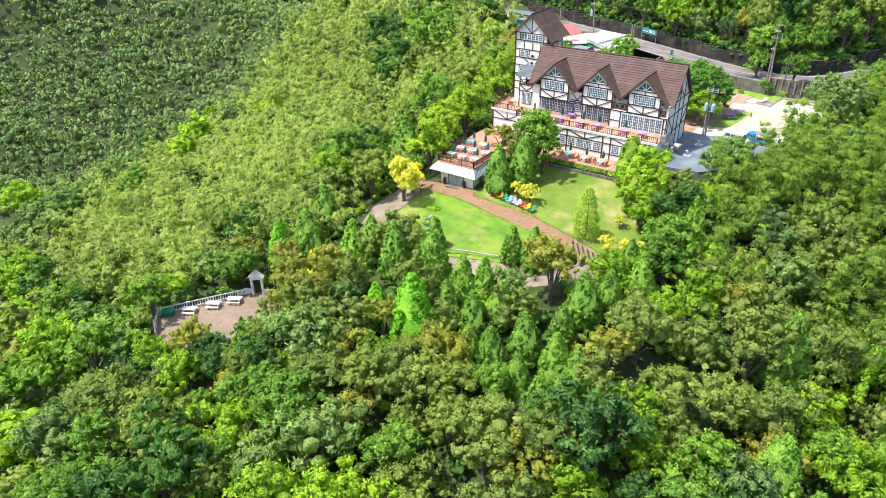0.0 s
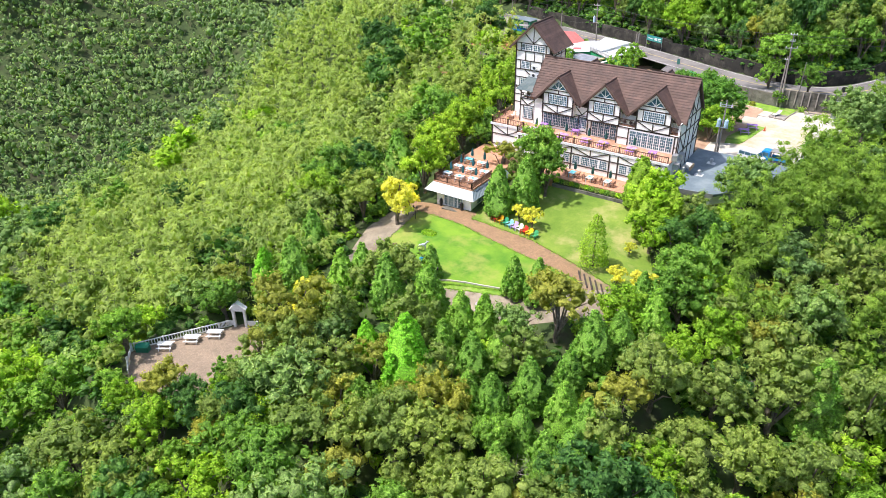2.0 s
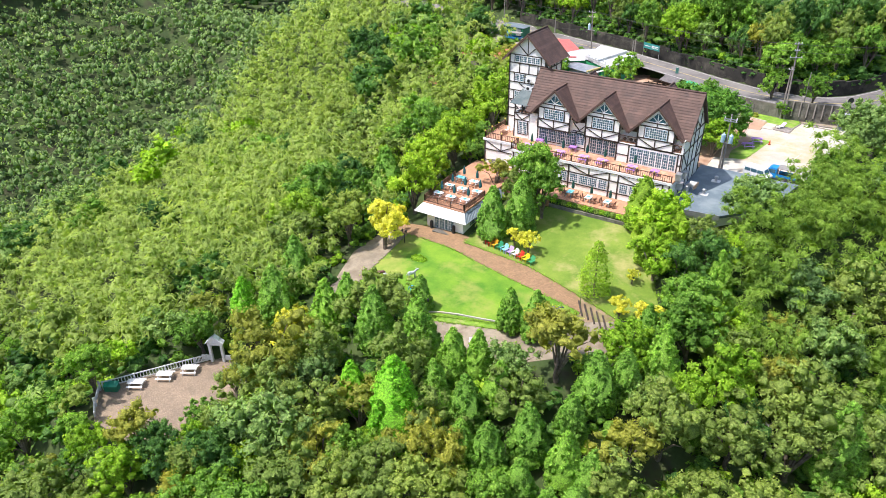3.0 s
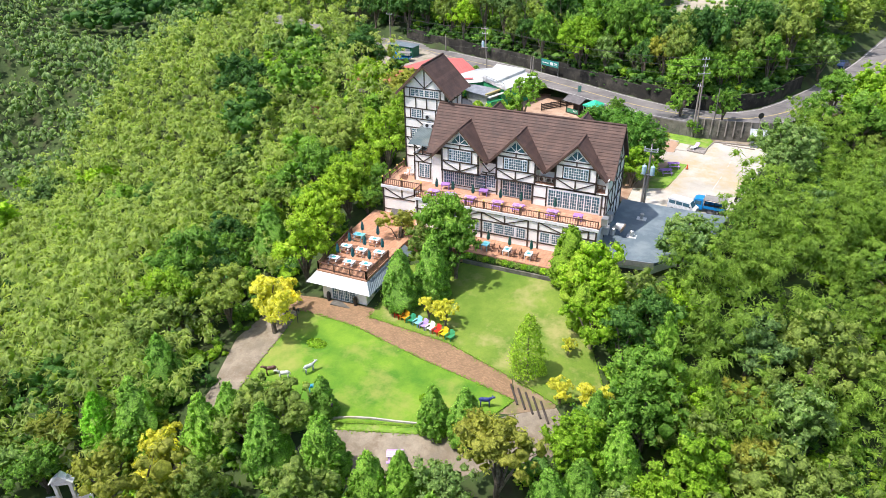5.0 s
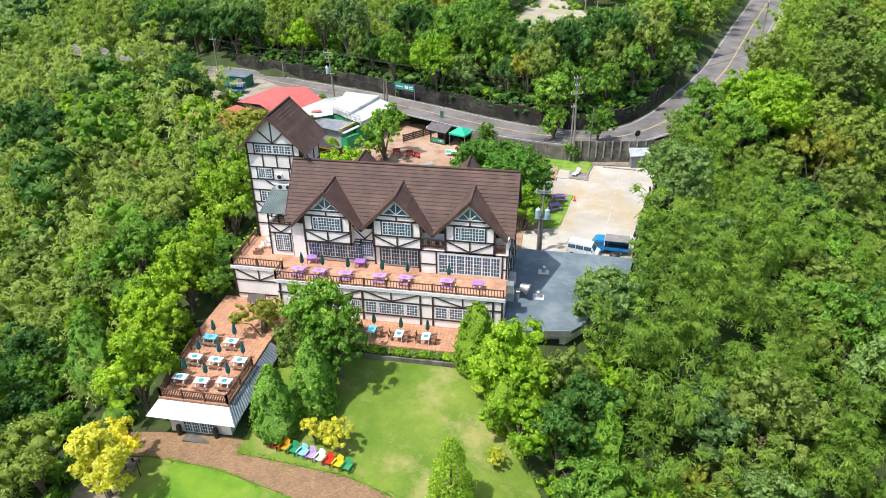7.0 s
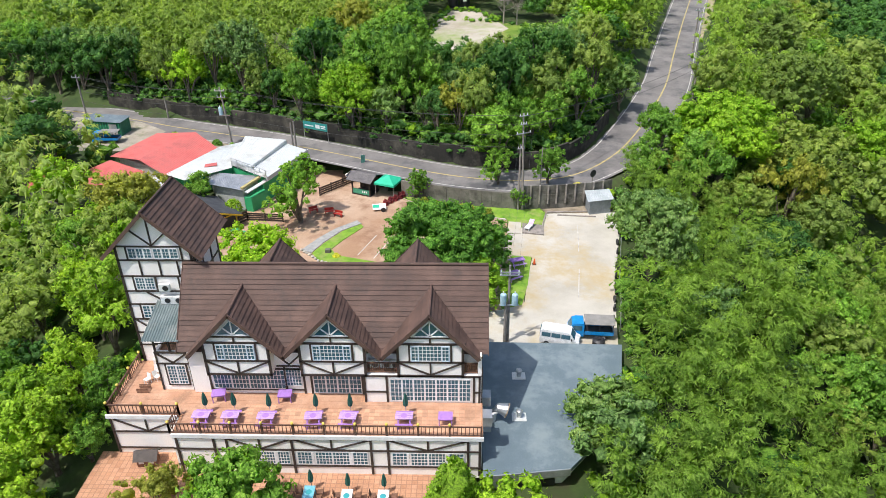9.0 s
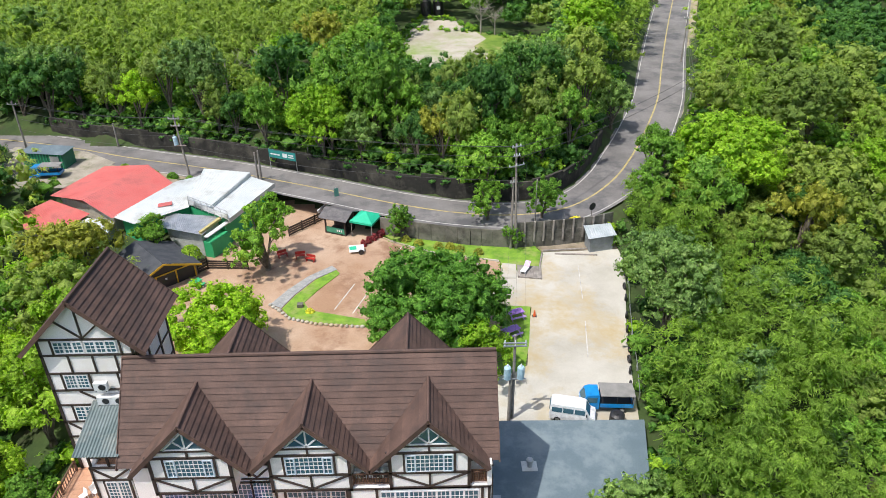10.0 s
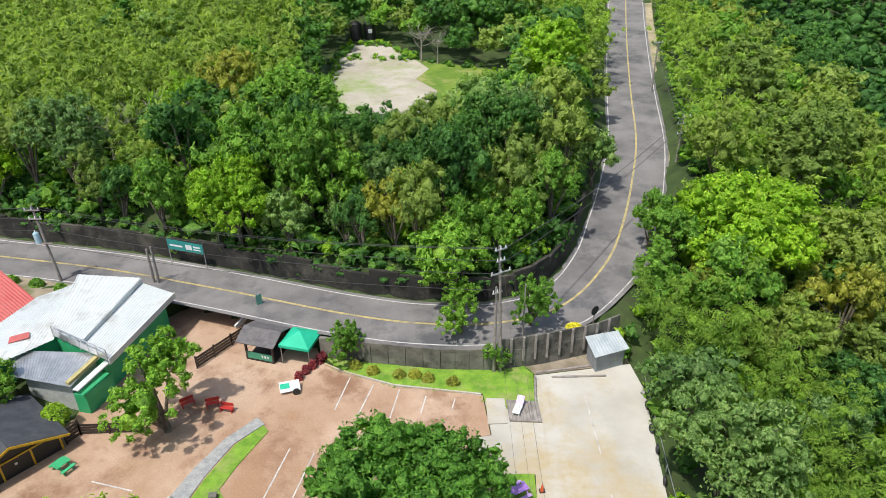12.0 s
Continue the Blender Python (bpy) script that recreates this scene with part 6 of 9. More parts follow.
for poly in (CLEARING, [(-2, 133), (1, 142), (9, 140), (13, 130)]):
    for (x0, y0), (x1, y1) in zip(poly, poly[1:] + poly[:1]):
        for k in range(int(math.hypot(x1 - x0, y1 - y0) / 1.1)):
            u = rnd.random()
            low[rnd.choice(("mid", "dark", "bright"))].append((x0 + (x1 - x0) * u + rnd.uniform(-1.2, 1.2), y0 + (y1 - y0) * u + rnd.uniform(-1.2, 1.2), rnd.uniform(0.35, 0.9), rnd.uniform(0, 6.28)))
for q in ROAD_PTS:
    if q.x > 30 and q.y < 170:
        low["mid"].append((q.x + 6.9 + rnd.uniform(-0.2, 0.8), q.y - 2.4, rnd.uniform(0.4, 0.9), rnd.uniform(0, 6.28)))
for kind, spots in low.items():
    merged("undergrowth", SHRUB, spots, LEAF[kind], "tangled green shrubs between the trees", "shrubs", 0.2)

creeper = []
for i, q in enumerate(ROAD_PTS):
    if -60 < q.x < 30:
        d = ROAD_PTS[i + 1] - ROAD_PTS[i - 1]
        n = Vector((-d.y, d.x, 0)).normalized()
        for _ in range(3):
            if rnd.random() < 0.75 and noise.noise((q.x * 0.12, q.y * 0.12, 9.0)) < 0.3:
                p = q + n * (ROAD_W + widening(q.x) + rnd.uniform(1.0, 1.7)) + d * rnd.uniform(-0.5, 0.5)
                creeper.append((p.x, p.y, rnd.uniform(0.4, 0.75), rnd.uniform(0, 6.28)))
merged("creepers", SHRUB, creeper, LEAF["dark"], "dark creepers hanging over the stained bank wall", "creepers", -1.5)

# far slopes
FAR_B = [bamboo_clump(brng, 8, 3.2, 5.2, 72, 0.26, 0.3, 1.35, 2, 2.6, 0.44) for _ in range(8)]
FAR_T = [lobed_crown(brng, 3.8, 5.6, 0.2, 8, 24, 0.36, 0.32, 3, 5)[0] for _ in range(5)]
for i in range(110):
    for j in range(78):
        x, y = -330 + 5.4 * (i + 0.5 * (j % 2)) + rnd.uniform(-1.3, 1.3), -60 + 5.0 * j + rnd.uniform(-1.3, 1.3)
        if -112 < x < 95 and y < 176 or not inside(SEEN, x, y) or not free(x, y, 3.0):
            continue
        if not clear_of_others(x, y, 3.0):
            continue
        note(x, y, 3.0)
        if noise.noise((x * 0.02, y * 0.02, 2.0)) < 0.2 and x < 60:
            far_bamboo.append((x, y, rnd.uniform(0.85, 1.4), rnd.uniform(0, 6.28)))
        else:
            far_wood.append((x, y, rnd.uniform(1.0, 1.6), rnd.uniform(0, 6.28)))
outer = []
OUTER_T = [lobed_crown(brng, 5.6, 6.4, 0.0, 6, 20, 0.6, 0.3, 2, 5)[0] for _ in range(3)]
for _ in range(9000):
    x, y = rnd.uniform(-210, 210), rnd.uniform(-200, 130)
    if inside(SEEN, x, y) or edge_dist(SEEN, x, y) < 3 or not clear_of_others(x, y, 5.6, 0.75):
        continue
    note(x, y, 5.6)
    outer.append((x, y, rnd.uniform(0.8, 1.25), rnd.uniform(0, 6.28)))
merged("outer_woods", OUTER_T, outer, LEAF["mid"], "green woods covering the outer hillside", "woods")
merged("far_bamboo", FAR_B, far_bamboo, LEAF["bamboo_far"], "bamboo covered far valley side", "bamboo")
merged("far_woods", FAR_T, far_wood, LEAF["dark"], "dark mixed woods on the far slopes", "woods")


# rough grass along the edges of lawns and verges, and thin tufts over them
LEAF["grass"] = leaf_material("blade_grass", (0.1, 0.24, 0.012), (0.17, 0.33, 0.022), (0.28, 0.4, 0.06), 0.3, 0.4)
GRASS_EDGES = (LAWN, UPPER_LAWN, LOWER_VERGE, FRONT_GRASS)
pos = []
for poly in GRASS_EDGES:
    for (x0, y0), (x1, y1) in zip(poly, poly[1:] + poly[:1]):
        for _ in range(int(14 * math.hypot(x1 - x0, y1 - y0))):
            u = rnd.random()
            x, y = x0 + (x1 - x0) * u + rnd.gauss(0, 0.16), y0 + (y1 - y0) * u + rnd.gauss(0, 0.16)
            pos.append((x, y, level(x, y) + 0.09))
grass = Foliage()
grass.sprays(brng, np.array(pos), np.tile((0.0, 0.0, 1.0), (len(pos), 1)), 0.13, 0.3, 1.6, soften=0.85)
gv, gt, gn, gc = grass.done()
tagged(new("grass_tufts", leaf_mesh("grass_tufts", gv, LEAF["grass"], gt, gn)), "short ragged grass tufts on the lawns and along their edges", "grass", kind="stuff")


# ---- terrace furniture ----
def paint(name, c, rough=0.45):
    return surface(name, tuple(0.86 * k for k in c), tuple(min(1, 1.06 * k) for k in c), 3.0, 30.0, rough, 0.1, tuple(0.7 * k for k in c), 1.2)


P_PURPLE = paint("purple_paint", (0.42, 0.22, 0.62))
P_LILAC = paint("lilac_paint", (0.55, 0.36, 0.72))
P_WHITE = paint("white_garden_paint", (0.78, 0.8, 0.8))
P_SKY = paint("sky_blue_paint", (0.2, 0.55, 0.68))
P_TEAL = paint("teal_paint", (0.05, 0.36, 0.4))
M_UMB = surface("dark_green_canvas", (0.01, 0.075, 0.06), (0.02, 0.115, 0.09), 4.0, 30.0, 0.85, 0.2)
M_UMB2 = surface("petrol_canvas", (0.01, 0.1, 0.115), (0.02, 0.15, 0.17), 4.0, 30.0, 0.85, 0.2)
M_SEATBROWN = surface("brown_bench_wood", (0.16, 0.08, 0.05), (0.26, 0.14, 0.09), 3.0, 25.0, 0.7, 0.2)


def parasol(x, y, z, mat, label):
    root = thing("folded_parasol", label, "parasol", (x, y, z), "folded parasols")
    part("pole", Shape().tube([(0, 0, 0), (0, 0, 2.12)], [0.028, 0.028], 8), M_METAL, root)
    part("base", Shape().tube([(0, 0, 0), (0, 0, 0.09)], [0.26, 0.22], 12), M_CONCWALL, root)
    s = Shape()
    n = 12
    prof = [(0.85, 0.15), (1.1, 0.19), (1.5, 0.16), (1.85, 0.1), (2.1, 0.03)]
    verts = [(math.cos(2 * math.pi * k / n) * r * (1.18 if k % 2 else 0.78), math.sin(2 * math.pi * k / n) * r * (1.18 if k % 2 else 0.78), h) for h, r in prof for k in range(n)]
    faces = [(j * n + k, j * n + (k + 1) % n, (j + 1) * n + (k + 1) % n, (j + 1) * n + k) for j in range(len(prof) - 1) for k in range(n)]
    s.add(verts, faces + [tuple(range(n))[::-1], tuple(range((len(prof) - 1) * n, len(prof) * n))])
    part("canopy", s, mat, root, "folded pleated canopy")
    return root


def picnic_table(at, top_mat, bench_mat, label, group, w=1.5, d=0.8, ring=None, leg_mat=None):
    """Table with two benches: planked top, crossed legs."""
    root = thing("picnic_table", label, "picnic table", at, group)
    for k in range(4):
        y0 = -d / 2 + d * k / 4
        part("plank", Shape().box(-w / 2, w / 2, y0 + 0.008, y0 + d / 4 - 0.008, 0.71, 0.75), top_mat, root)
    for sy in (-1, 1):
        part("bench", Shape().box(-w / 2, w / 2, sy * 0.72 - 0.13, sy * 0.72 + 0.13, 0.41, 0.45), bench_mat, root)
    for x in (-w / 2 + 0.22, w / 2 - 0.22):
        for sy in (-1, 1):
            part("leg", Shape().bar((x, sy * 0.75, 0.0), (x, sy * 0.22, 0.71), 0.05, 0.09, up=(1, 0, 0)), leg_mat or bench_mat, root)
        part("bench_bearer", Shape().box(x + 0.03, x + 0.08, -0.82, 0.82, 0.34, 0.41), leg_mat or bench_mat, root)
        part("top_bearer", Shape().box(x + 0.03, x + 0.08, -d / 2 + 0.02, d / 2 - 0.02, 0.64, 0.71), leg_mat or bench_mat, root)
    if ring:
        part("table_inlay", Shape().tube([(0, 0, 0.752), (0, 0, 0.76)], [0.26, 0.26], 16), ring, root, "round painted inlay")
    return root


G_UP, G_DECK = "purple terrace tables", "pavilion deck tables"
t0 = picnic_table((-15.2, 0.75, UP), P_LILAC, P_PURPLE, "lilac painted picnic table with benches on the upper terrace", G_UP, 1.35, 0.8, P_PURPLE)
for x, y in ((-12.9, 0.75), (-10.1, 0.7), (-6.4, 0.75), (-3.7, 0.8), (0.65, 0.85)):
    copy_thing(t0, pose(x, y, UP, 0, 0, rnd.uniform(-6, 6)))
for x, y in ((-15.2, 0.75), (-12.9, 0.75), (-10.1, 0.7), (-6.4, 0.75), (-3.7, 0.8), (0.65, 0.85)):
    parasol(x + 0.05, y + 1.0, UP, M_UMB, "folded dark green parasol beside a purple table")


def side_table(at, label):
    root = thing("side_table", label, "table", at, "purple side tables")
    part("top", Shape().box(-0.55, 0.55, -0.45, 0.45, 0.7, 0.75), P_PURPLE, root)
    for x in (-0.48, 0.48):
        for y in (-0.38, 0.38):
            part("leg", Shape().box(x - 0.035, x + 0.035, y - 0.035, y + 0.035, 0, 0.7), P_PURPLE, root)
    part("apron", Shape().box(-0.46, 0.46, -0.42, -0.39, 0.6, 0.7), P_PURPLE, root)
    return root


for x, y, a in ((-14.6, 3.3, 12), (-9.2, 3.3, 5), (3.85, 0.9, 0)):
    side_table(pose(x, y, UP, 0, 0, a), "purple painted square table on the terrace")

d0 = picnic_table((-21.9, -13.4, PD), P_WHITE, M_SEATBROWN, "white picnic table with teal inlay on the pavilion deck", G_DECK, 1.35, 0.85, P_TEAL, P_WHITE)
DECK_TABLES = ((-19.7, -13.6), (-17.6, -13.3), (-22.0, -10.4), (-19.8, -10.5), (-17.5, -10.2), (-19.6, -7.5))
for x, y in DECK_TABLES:
    copy_thing(d0, pose(x, y, PD, 0, 0, rnd.uniform(-5, 5)))
picnic_table((-22.0, -7.2, PD), P_SKY, M_SEATBROWN, "sky-blue painted picnic table on the pavilion deck", G_DECK, 1.45, 0.85, P_TEAL, P_SKY)
for x, y in ((-21.9, -13.4), (-22.0, -7.2)) + DECK_TABLES:
    parasol(x - 0.05, y + 1.0, PD, M_UMB2, "folded petrol green parasol beside a deck table")


def cafe_chair(at, mat, label, group):
    root = thing("garden_chair", label, "chair", at, group)
    part("seat", Shape().box(-0.22, 0.22, -0.22, 0.22, 0.42, 0.46), mat, root)
    part("backrest", Shape().slab([(-0.22, 0.2, 0.5), (0.22, 0.2, 0.5), (0.22, 0.28, 0.9), (-0.22, 0.28, 0.9)], 0.03), mat, root)
    for x in (-0.19, 0.19):
        for y in (-0.19, 0.19):
            part("leg", Shape().box(x - 0.02, x + 0.02, y - 0.02, y + 0.02, 0, 0.42), mat, root)
    return root


def plain_table(at, mat, inlay, label, group):
    root = thing("garden_table", label, "table", at, group)
    part("top", Shape().box(-0.42, 0.42, -0.62, 0.62, 0.71, 0.75), mat, root)
    for x in (-0.36, 0.36):
        for y in (-0.55, 0.55):
            part("leg", Shape().box(x - 0.03, x + 0.03, y - 0.03, y + 0.03, 0, 0.71), mat, root)
    part("table_inlay", Shape().tube([(0, 0, 0.752), (0, 0, 0.76)], [0.24, 0.24], 16), inlay, root, "round painted inlay")
    return root


for x, y, m in ((-6.4, -3.2, P_SKY), (-3.5, -3.5, P_WHITE), (-0.75, -3.5, P_WHITE)):
    plain_table((x, y, LOW), m, P_TEAL, "painted garden table on the lower terrace", "lower terrace tables")
    parasol(x, y + 0.95, LOW, M_UMB, "folded dark green parasol on the lower terrace")
    for dx, a in ((-0.8, 90), (0.8, -90)):
        for dy in (-0.25, 0.35):
            cafe_chair(pose(x + dx, y + dy, LOW, 0, 0, a + rnd.uniform(-12, 12)), M_SEATBROWN, "brown garden chair at a terrace table", "lower terrace chairs")


def adirondack(at, mat, label):
    """Low slatted garden armchair; its sitter looks along -y."""
    root = thing("adirondack_chair", label, "chair", at, "coloured lawn chairs")
    for k in range(5):
        y = -0.28 + 0.13 * k
        part("seat_slat", Shape().slab([(-0.28, y, 0.4 - 0.1 * (y + 0.28)), (0.28, y, 0.4 - 0.1 * (y + 0.28)), (0.28, y + 0.115, 0.388 - 0.1 * (y + 0.28)), (-0.28, y + 0.115, 0.388 - 0.1 * (y + 0.28))], 0.022), mat, root)
    for k in range(5):
        x = -0.26 + 0.13 * k
        h = 1.02 - 0.05 * abs(k - 2)
        part("back_slat", Shape().slab([(x - 0.058, 0.3, 0.3), (x + 0.058, 0.3, 0.3), (x + 0.058, 0.56, h), (x - 0.058, 0.56, h)], 0.022), mat, root)
    for sx in (-1, 1):
        part("arm", Shape().box(sx * 0.37 - 0.07, sx * 0.37 + 0.07, -0.38, 0.42, 0.56, 0.585), mat, root)
        part("front_leg", Shape().box(sx * 0.33 - 0.02, sx * 0.33 + 0.02, -0.36, -0.26, 0, 0.56), mat, root)
        part("back_leg", Shape().bar((sx * 0.3, -0.3, 0.36), (sx * 0.3, 0.62, 0.04), 0.03, 0.1), mat, root)
    part("back_rail", Shape().box(-0.36, 0.36, 0.4, 0.43, 0.5, 0.57), mat, root)
    return root


CHAIR_C = (("red", (0.6, 0.03, 0.02)), ("orange-yellow", (0.75, 0.38, 0.02)), ("green", (0.03, 0.3, 0.14)), ("pale blue", (0.25, 0.6, 0.75)), ("lilac", (0.5, 0.36, 0.75)), ("white", (0.78, 0.78, 0.8)), ("red", (0.62, 0.04, 0.02)), ("yellow", (0.8, 0.6, 0.02)), ("green", (0.05, 0.33, 0.13)))
for k, (nm, c) in enumerate(CHAIR_C):
    x, y = -11.6 + 0.86 * k, -17.0 - 0.17 * k
    adirondack(pose(x, y, level(x, y) + 0.06, 0, 0, -18 + rnd.uniform(-6, 6)), paint(nm + "_chair_paint", c), nm + " painted slatted wooden armchair on the lawn edge")


# ---- lawn things ----
def cow_statue(x, y, a, c, label):
    """Painted animal sculpture, kept as one plain mesh."""
    s = Shape()
    s.ball((0.05, 0, 0.82), (0.5, 0.2, 0.24), 14, 8)
    s.ball((-0.32, 0, 0.84), (0.3, 0.19, 0.25), 12, 7)
    s.ball((0.8, 0, 1.12), (0.2, 0.1, 0.12), 10, 6)
    s.tube([(0.4, 0, 0.9), (0.62, 0, 1.05), (0.76, 0, 1.14)], [0.17, 0.12, 0.09], 8)
    for ly in (-0.1, 0.1):
        s.tube([(0.7, ly, 1.18), (0.66, ly * 2.2, 1.28)], [0.045, 0.015], 5)
    for lx in (-0.45, 0.38):
        for ly in (-0.13, 0.13):
            s.tube([(lx, ly, 0.75), (lx + 0.03, ly, 0.4), (lx, ly, 0)], [0.085, 0.05, 0.055], 7)
    s.tube([(-0.58, 0, 0.95), (-0.7, 0, 0.8), (-0.7, 0, 0.45)], [0.03, 0.025, 0.035], 5)
    solid("animal_statue", s, paint(c[0], c[1]), label, "statue", "lawn statues", at=pose(x, y, level(x, y) + 0.06, 0, 0, a), smooth=True)


for x, y, a, c, l in ((-20.0, -29.7, 215, ("brown_statue", (0.14, 0.06, 0.05)), "dark brown painted cow statue on the lawn"), (-18.2, -29.9, 205, ("pale_statue", (0.62, 0.62, 0.6)), "pale painted cow statue on the lawn"),
                      (-16.2, -28.2, 60, ("grey_statue", (0.5, 0.55, 0.55)), "grey and white cow statue on the lawn"), (-14.2, -30.5, 40, ("blue_statue", (0.05, 0.4, 0.62)), "bright blue painted cow statue on the lawn"),
                      (0.3, -27.3, 70, ("white_statue", (0.7, 0.68, 0.66)), "white painted cow statue on the lawn"), (2.3, -26.1, 20, ("navy_statue", (0.03, 0.05, 0.2)), "dark blue and orange painted statue on the lawn")):
    cow_statue(x, y, a, c, l)


def hedge(x, y, rx, ry, h, kind, label, n=260):
    rng = np.random.default_rng(int(abs(x * 31 + y * 17)))
    e = sphere_dirs(rng, n, 0.0)
    p = e * np.array([rx, ry, h]) * rng.uniform(0.85, 1.05, len(e))[:, None]
    ob = new("bush", leaf_mesh("bush", cards(rng, p, e + np.array([0, 0, 0.4]), 0.22), LEAF[kind]))
    ob.location = (x, y, level(x, y) + 0.02)
    return tagged(ob, label, "bush")


hedge(-18.0, -24.0, 1.2, 0.7, 0.4, "bright", "low oval clipped bush on the lawn", 420)
hedge(-2.9, -27.4, 1.2, 0.7, 0.4, "bright", "low oval clipped bush on the lawn", 420)
for k in range(17):
    x = -8.0 + 0.8 * k
    hedge_z = hedge(x, -5.0, 0.55, 0.35, 0.45, ("bright", "mid", "olive")[k % 3], "small flowering shrub in the terrace bed", 130)
    hedge_z.location.z = 2.72


def lamp_post(x, y, label):
    z = level(x, y)
    root = thing("lamp_post", label, "lamp", (x, y, z), "garden lamps")
    part("post", Shape().tube([(0, 0, 0), (0, 0, 1.9)], [0.05, 0.04], 8), M_BLACK, root)
    part("arm", Shape().bar((-0.3, 0, 1.9), (0.3, 0, 1.9), 0.04, 0.04), M_BLACK, root)
    for sx in (-1, 1):
        part("lantern", Shape().tube([(sx * 0.3, 0, 1.75), (sx * 0.3, 0, 2.1), (sx * 0.3, 0, 2.2)], [0.1, 0.14, 0.02], 8), M_BLACK, root)
    return root


lamp_post(-20.9, -34.4, "black garden lamp post by the lawn edge")
lamp_post(-22.3, -21.3, "black garden lamp post by the path")
lamp_post(-10.8, -33.0, "black garden lamp post below the lawn")

kerb = thing("lawn_kerb", "pale curved stone edging along the lawn", "kerb", (0, 0, 0), kind="structure")
KP = [(-11.2, -33.15), (-9.2, -32.2), (-7.2, -31.6), (-4.8, -31.1), (-2.0, -30.4), (0.4, -29.6)]
for (ax, ay), (bx, by) in zip(KP, KP[1:]):
    n = 4
    for k in range(n):
        p = Vector((ax + (bx - ax) * k / n, ay + (by - ay) * k / n, 0))
        q = Vector((ax + (bx - ax) * (k + 0.94) / n, ay + (by - ay) * (k + 0.94) / n, 0))
        p.z, q.z = level(p.x, p.y) + 0.12, level(q.x, q.y) + 0.12
        part("kerb_stone", Shape().bar(p, q, 0.16, 0.22), M_CONCRETE, kerb)
edge_w = thing("path_edging", "rough stones edging the path beside the lawn", "edging", (0, 0, 0), kind="structure")
EP = [(-23.35, -19.6), (-22.7, -26.4), (-22.1, -33.0)]
for (ax, ay), (bx, by) in zip(EP, EP[1:]):
    n = int(math.hypot(bx - ax, by - ay) / 0.55)
    for k in range(n):
        x, y = ax + (bx - ax) * k / n + rnd.uniform(-0.1, 0.1), ay + (by - ay) * k / n
        part("stone", Shape().ball((x, y, level(x, y) + 0.05), (rnd.uniform(0.14, 0.24), rnd.uniform(0.14, 0.24), 0.13), 7, 4), M_PATH, edge_w)
steps = thing("log_steps", "dark timber log steps down from the lawn", "steps", (0, 0, 0))
for k in range(5):
    p = Vector((3.6 + 0.85 * k, -22.3 - 0.25 * k, 0))
    q = p + Vector((1.5, -2.4, 0))
    p.z, q.z = level(p.x, p.y) + 0.09, level(q.x, q.y) + 0.09
    part("log", Shape().tube([p, q], [0.11, 0.11], 8), M_TIMBER, steps)
pt = picnic_table(pose(-3.0, -34.8, level(-3.0, -34.8) + 0.04, 0, 0, 25), paint("pink_paint", (0.7, 0.5, 0.72)), P_LILAC, "pale pink picnic table on the lower path", "garden tables")

# young feathery tree, wooden kennel, bins
yt = cone_tree(77, "lime", 1.9, 7.2, 120, 3000, 0.13, 0.8, 0.26, solid_core=False)
plant("young_tree", yt, 4.6, -20.3, 1.0, 20, "slender young tree with thin pale foliage", "tree")
kennel = thing("bird_house", "small dark-roofed wooden hut on the lower terrace", "hut", pose(-20.1, 0.2, LOW, 0, 0, 5))
part("body", Shape().box(-0.75, 0.75, -0.45, 0.45, 0, 0.85), M_SEATBROWN, kennel)
for sgn in (-1, 1):
    part("roof", Shape().slab([(-0.95, sgn * 0.7, 0.78), (0.95, sgn * 0.7, 0.78), (0.95, 0, 1.35), (-0.95, 0, 1.35)] if sgn < 0 else [(0.95, 0.7, 0.78), (-0.95, 0.7, 0.78), (-0.95, 0, 1.35), (0.95, 0, 1.35)], 0.05), M_TIMBER, kennel)
for x in (-0.4, 0.4):
    part("window", Shape().box(x - 0.2, x + 0.2, -0.48, -0.455, 0.35, 0.7), P_WHITE, kennel)
for x in (-21.0, -17.4):
    bn = thing("planter", "tall black planter beside the pavilion door", "planter", (x, -16.6, level(x, -16.6) + 0.05))
    part("pot", Shape().tube([(0, 0, 0), (0, 0, 0.75)], [0.2, 0.26], 10), M_BLACK, bn)
    part("plant", Shape().ball((0, 0, 0.9), (0.25, 0.25, 0.3), 8, 6), M_BLACK, bn)

# ---- services on the hotel ----
def ac_unit(at, label, w=0.85):
    root = thing("air_conditioner", label, "air conditioner", at, "air conditioners")
    part("case", Shape().box(-w / 2, w / 2, -0.16, 0.16, 0.06, 0.7), P_WHITE, root)
    part("fan_grille", Shape().tube([(0.12, -0.17, 0.38), (0.12, -0.19, 0.38)], [0.24, 0.24], 14), M_BLACK, root)
    for x in (-w / 2 + 0.1, w / 2 - 0.1):
        part("foot", Shape().box(x - 0.04, x + 0.04, -0.18, 0.18, 0, 0.06), M_BLACK, root)
    return root


for x in (-1.9, -1.0, -0.3):
    ac_unit((x, 4.0, 10.12), "grey outdoor air conditioner on the balcony", 0.8)
ac_unit((-19.0, 6.2, 10.9), "white outdoor air conditioner on the covered balcony")
for x, z in ((-19.25, 14.7), (-19.3, 13.5), (-18.4, 13.5)):
    ac_unit((x, 7.85, z), "white air conditioner bracketed to the tower wall", 0.9)
ac_unit(pose(-21.2, 7.6, UP, 0, 0, 10), "white outdoor air conditioner beside the tower")
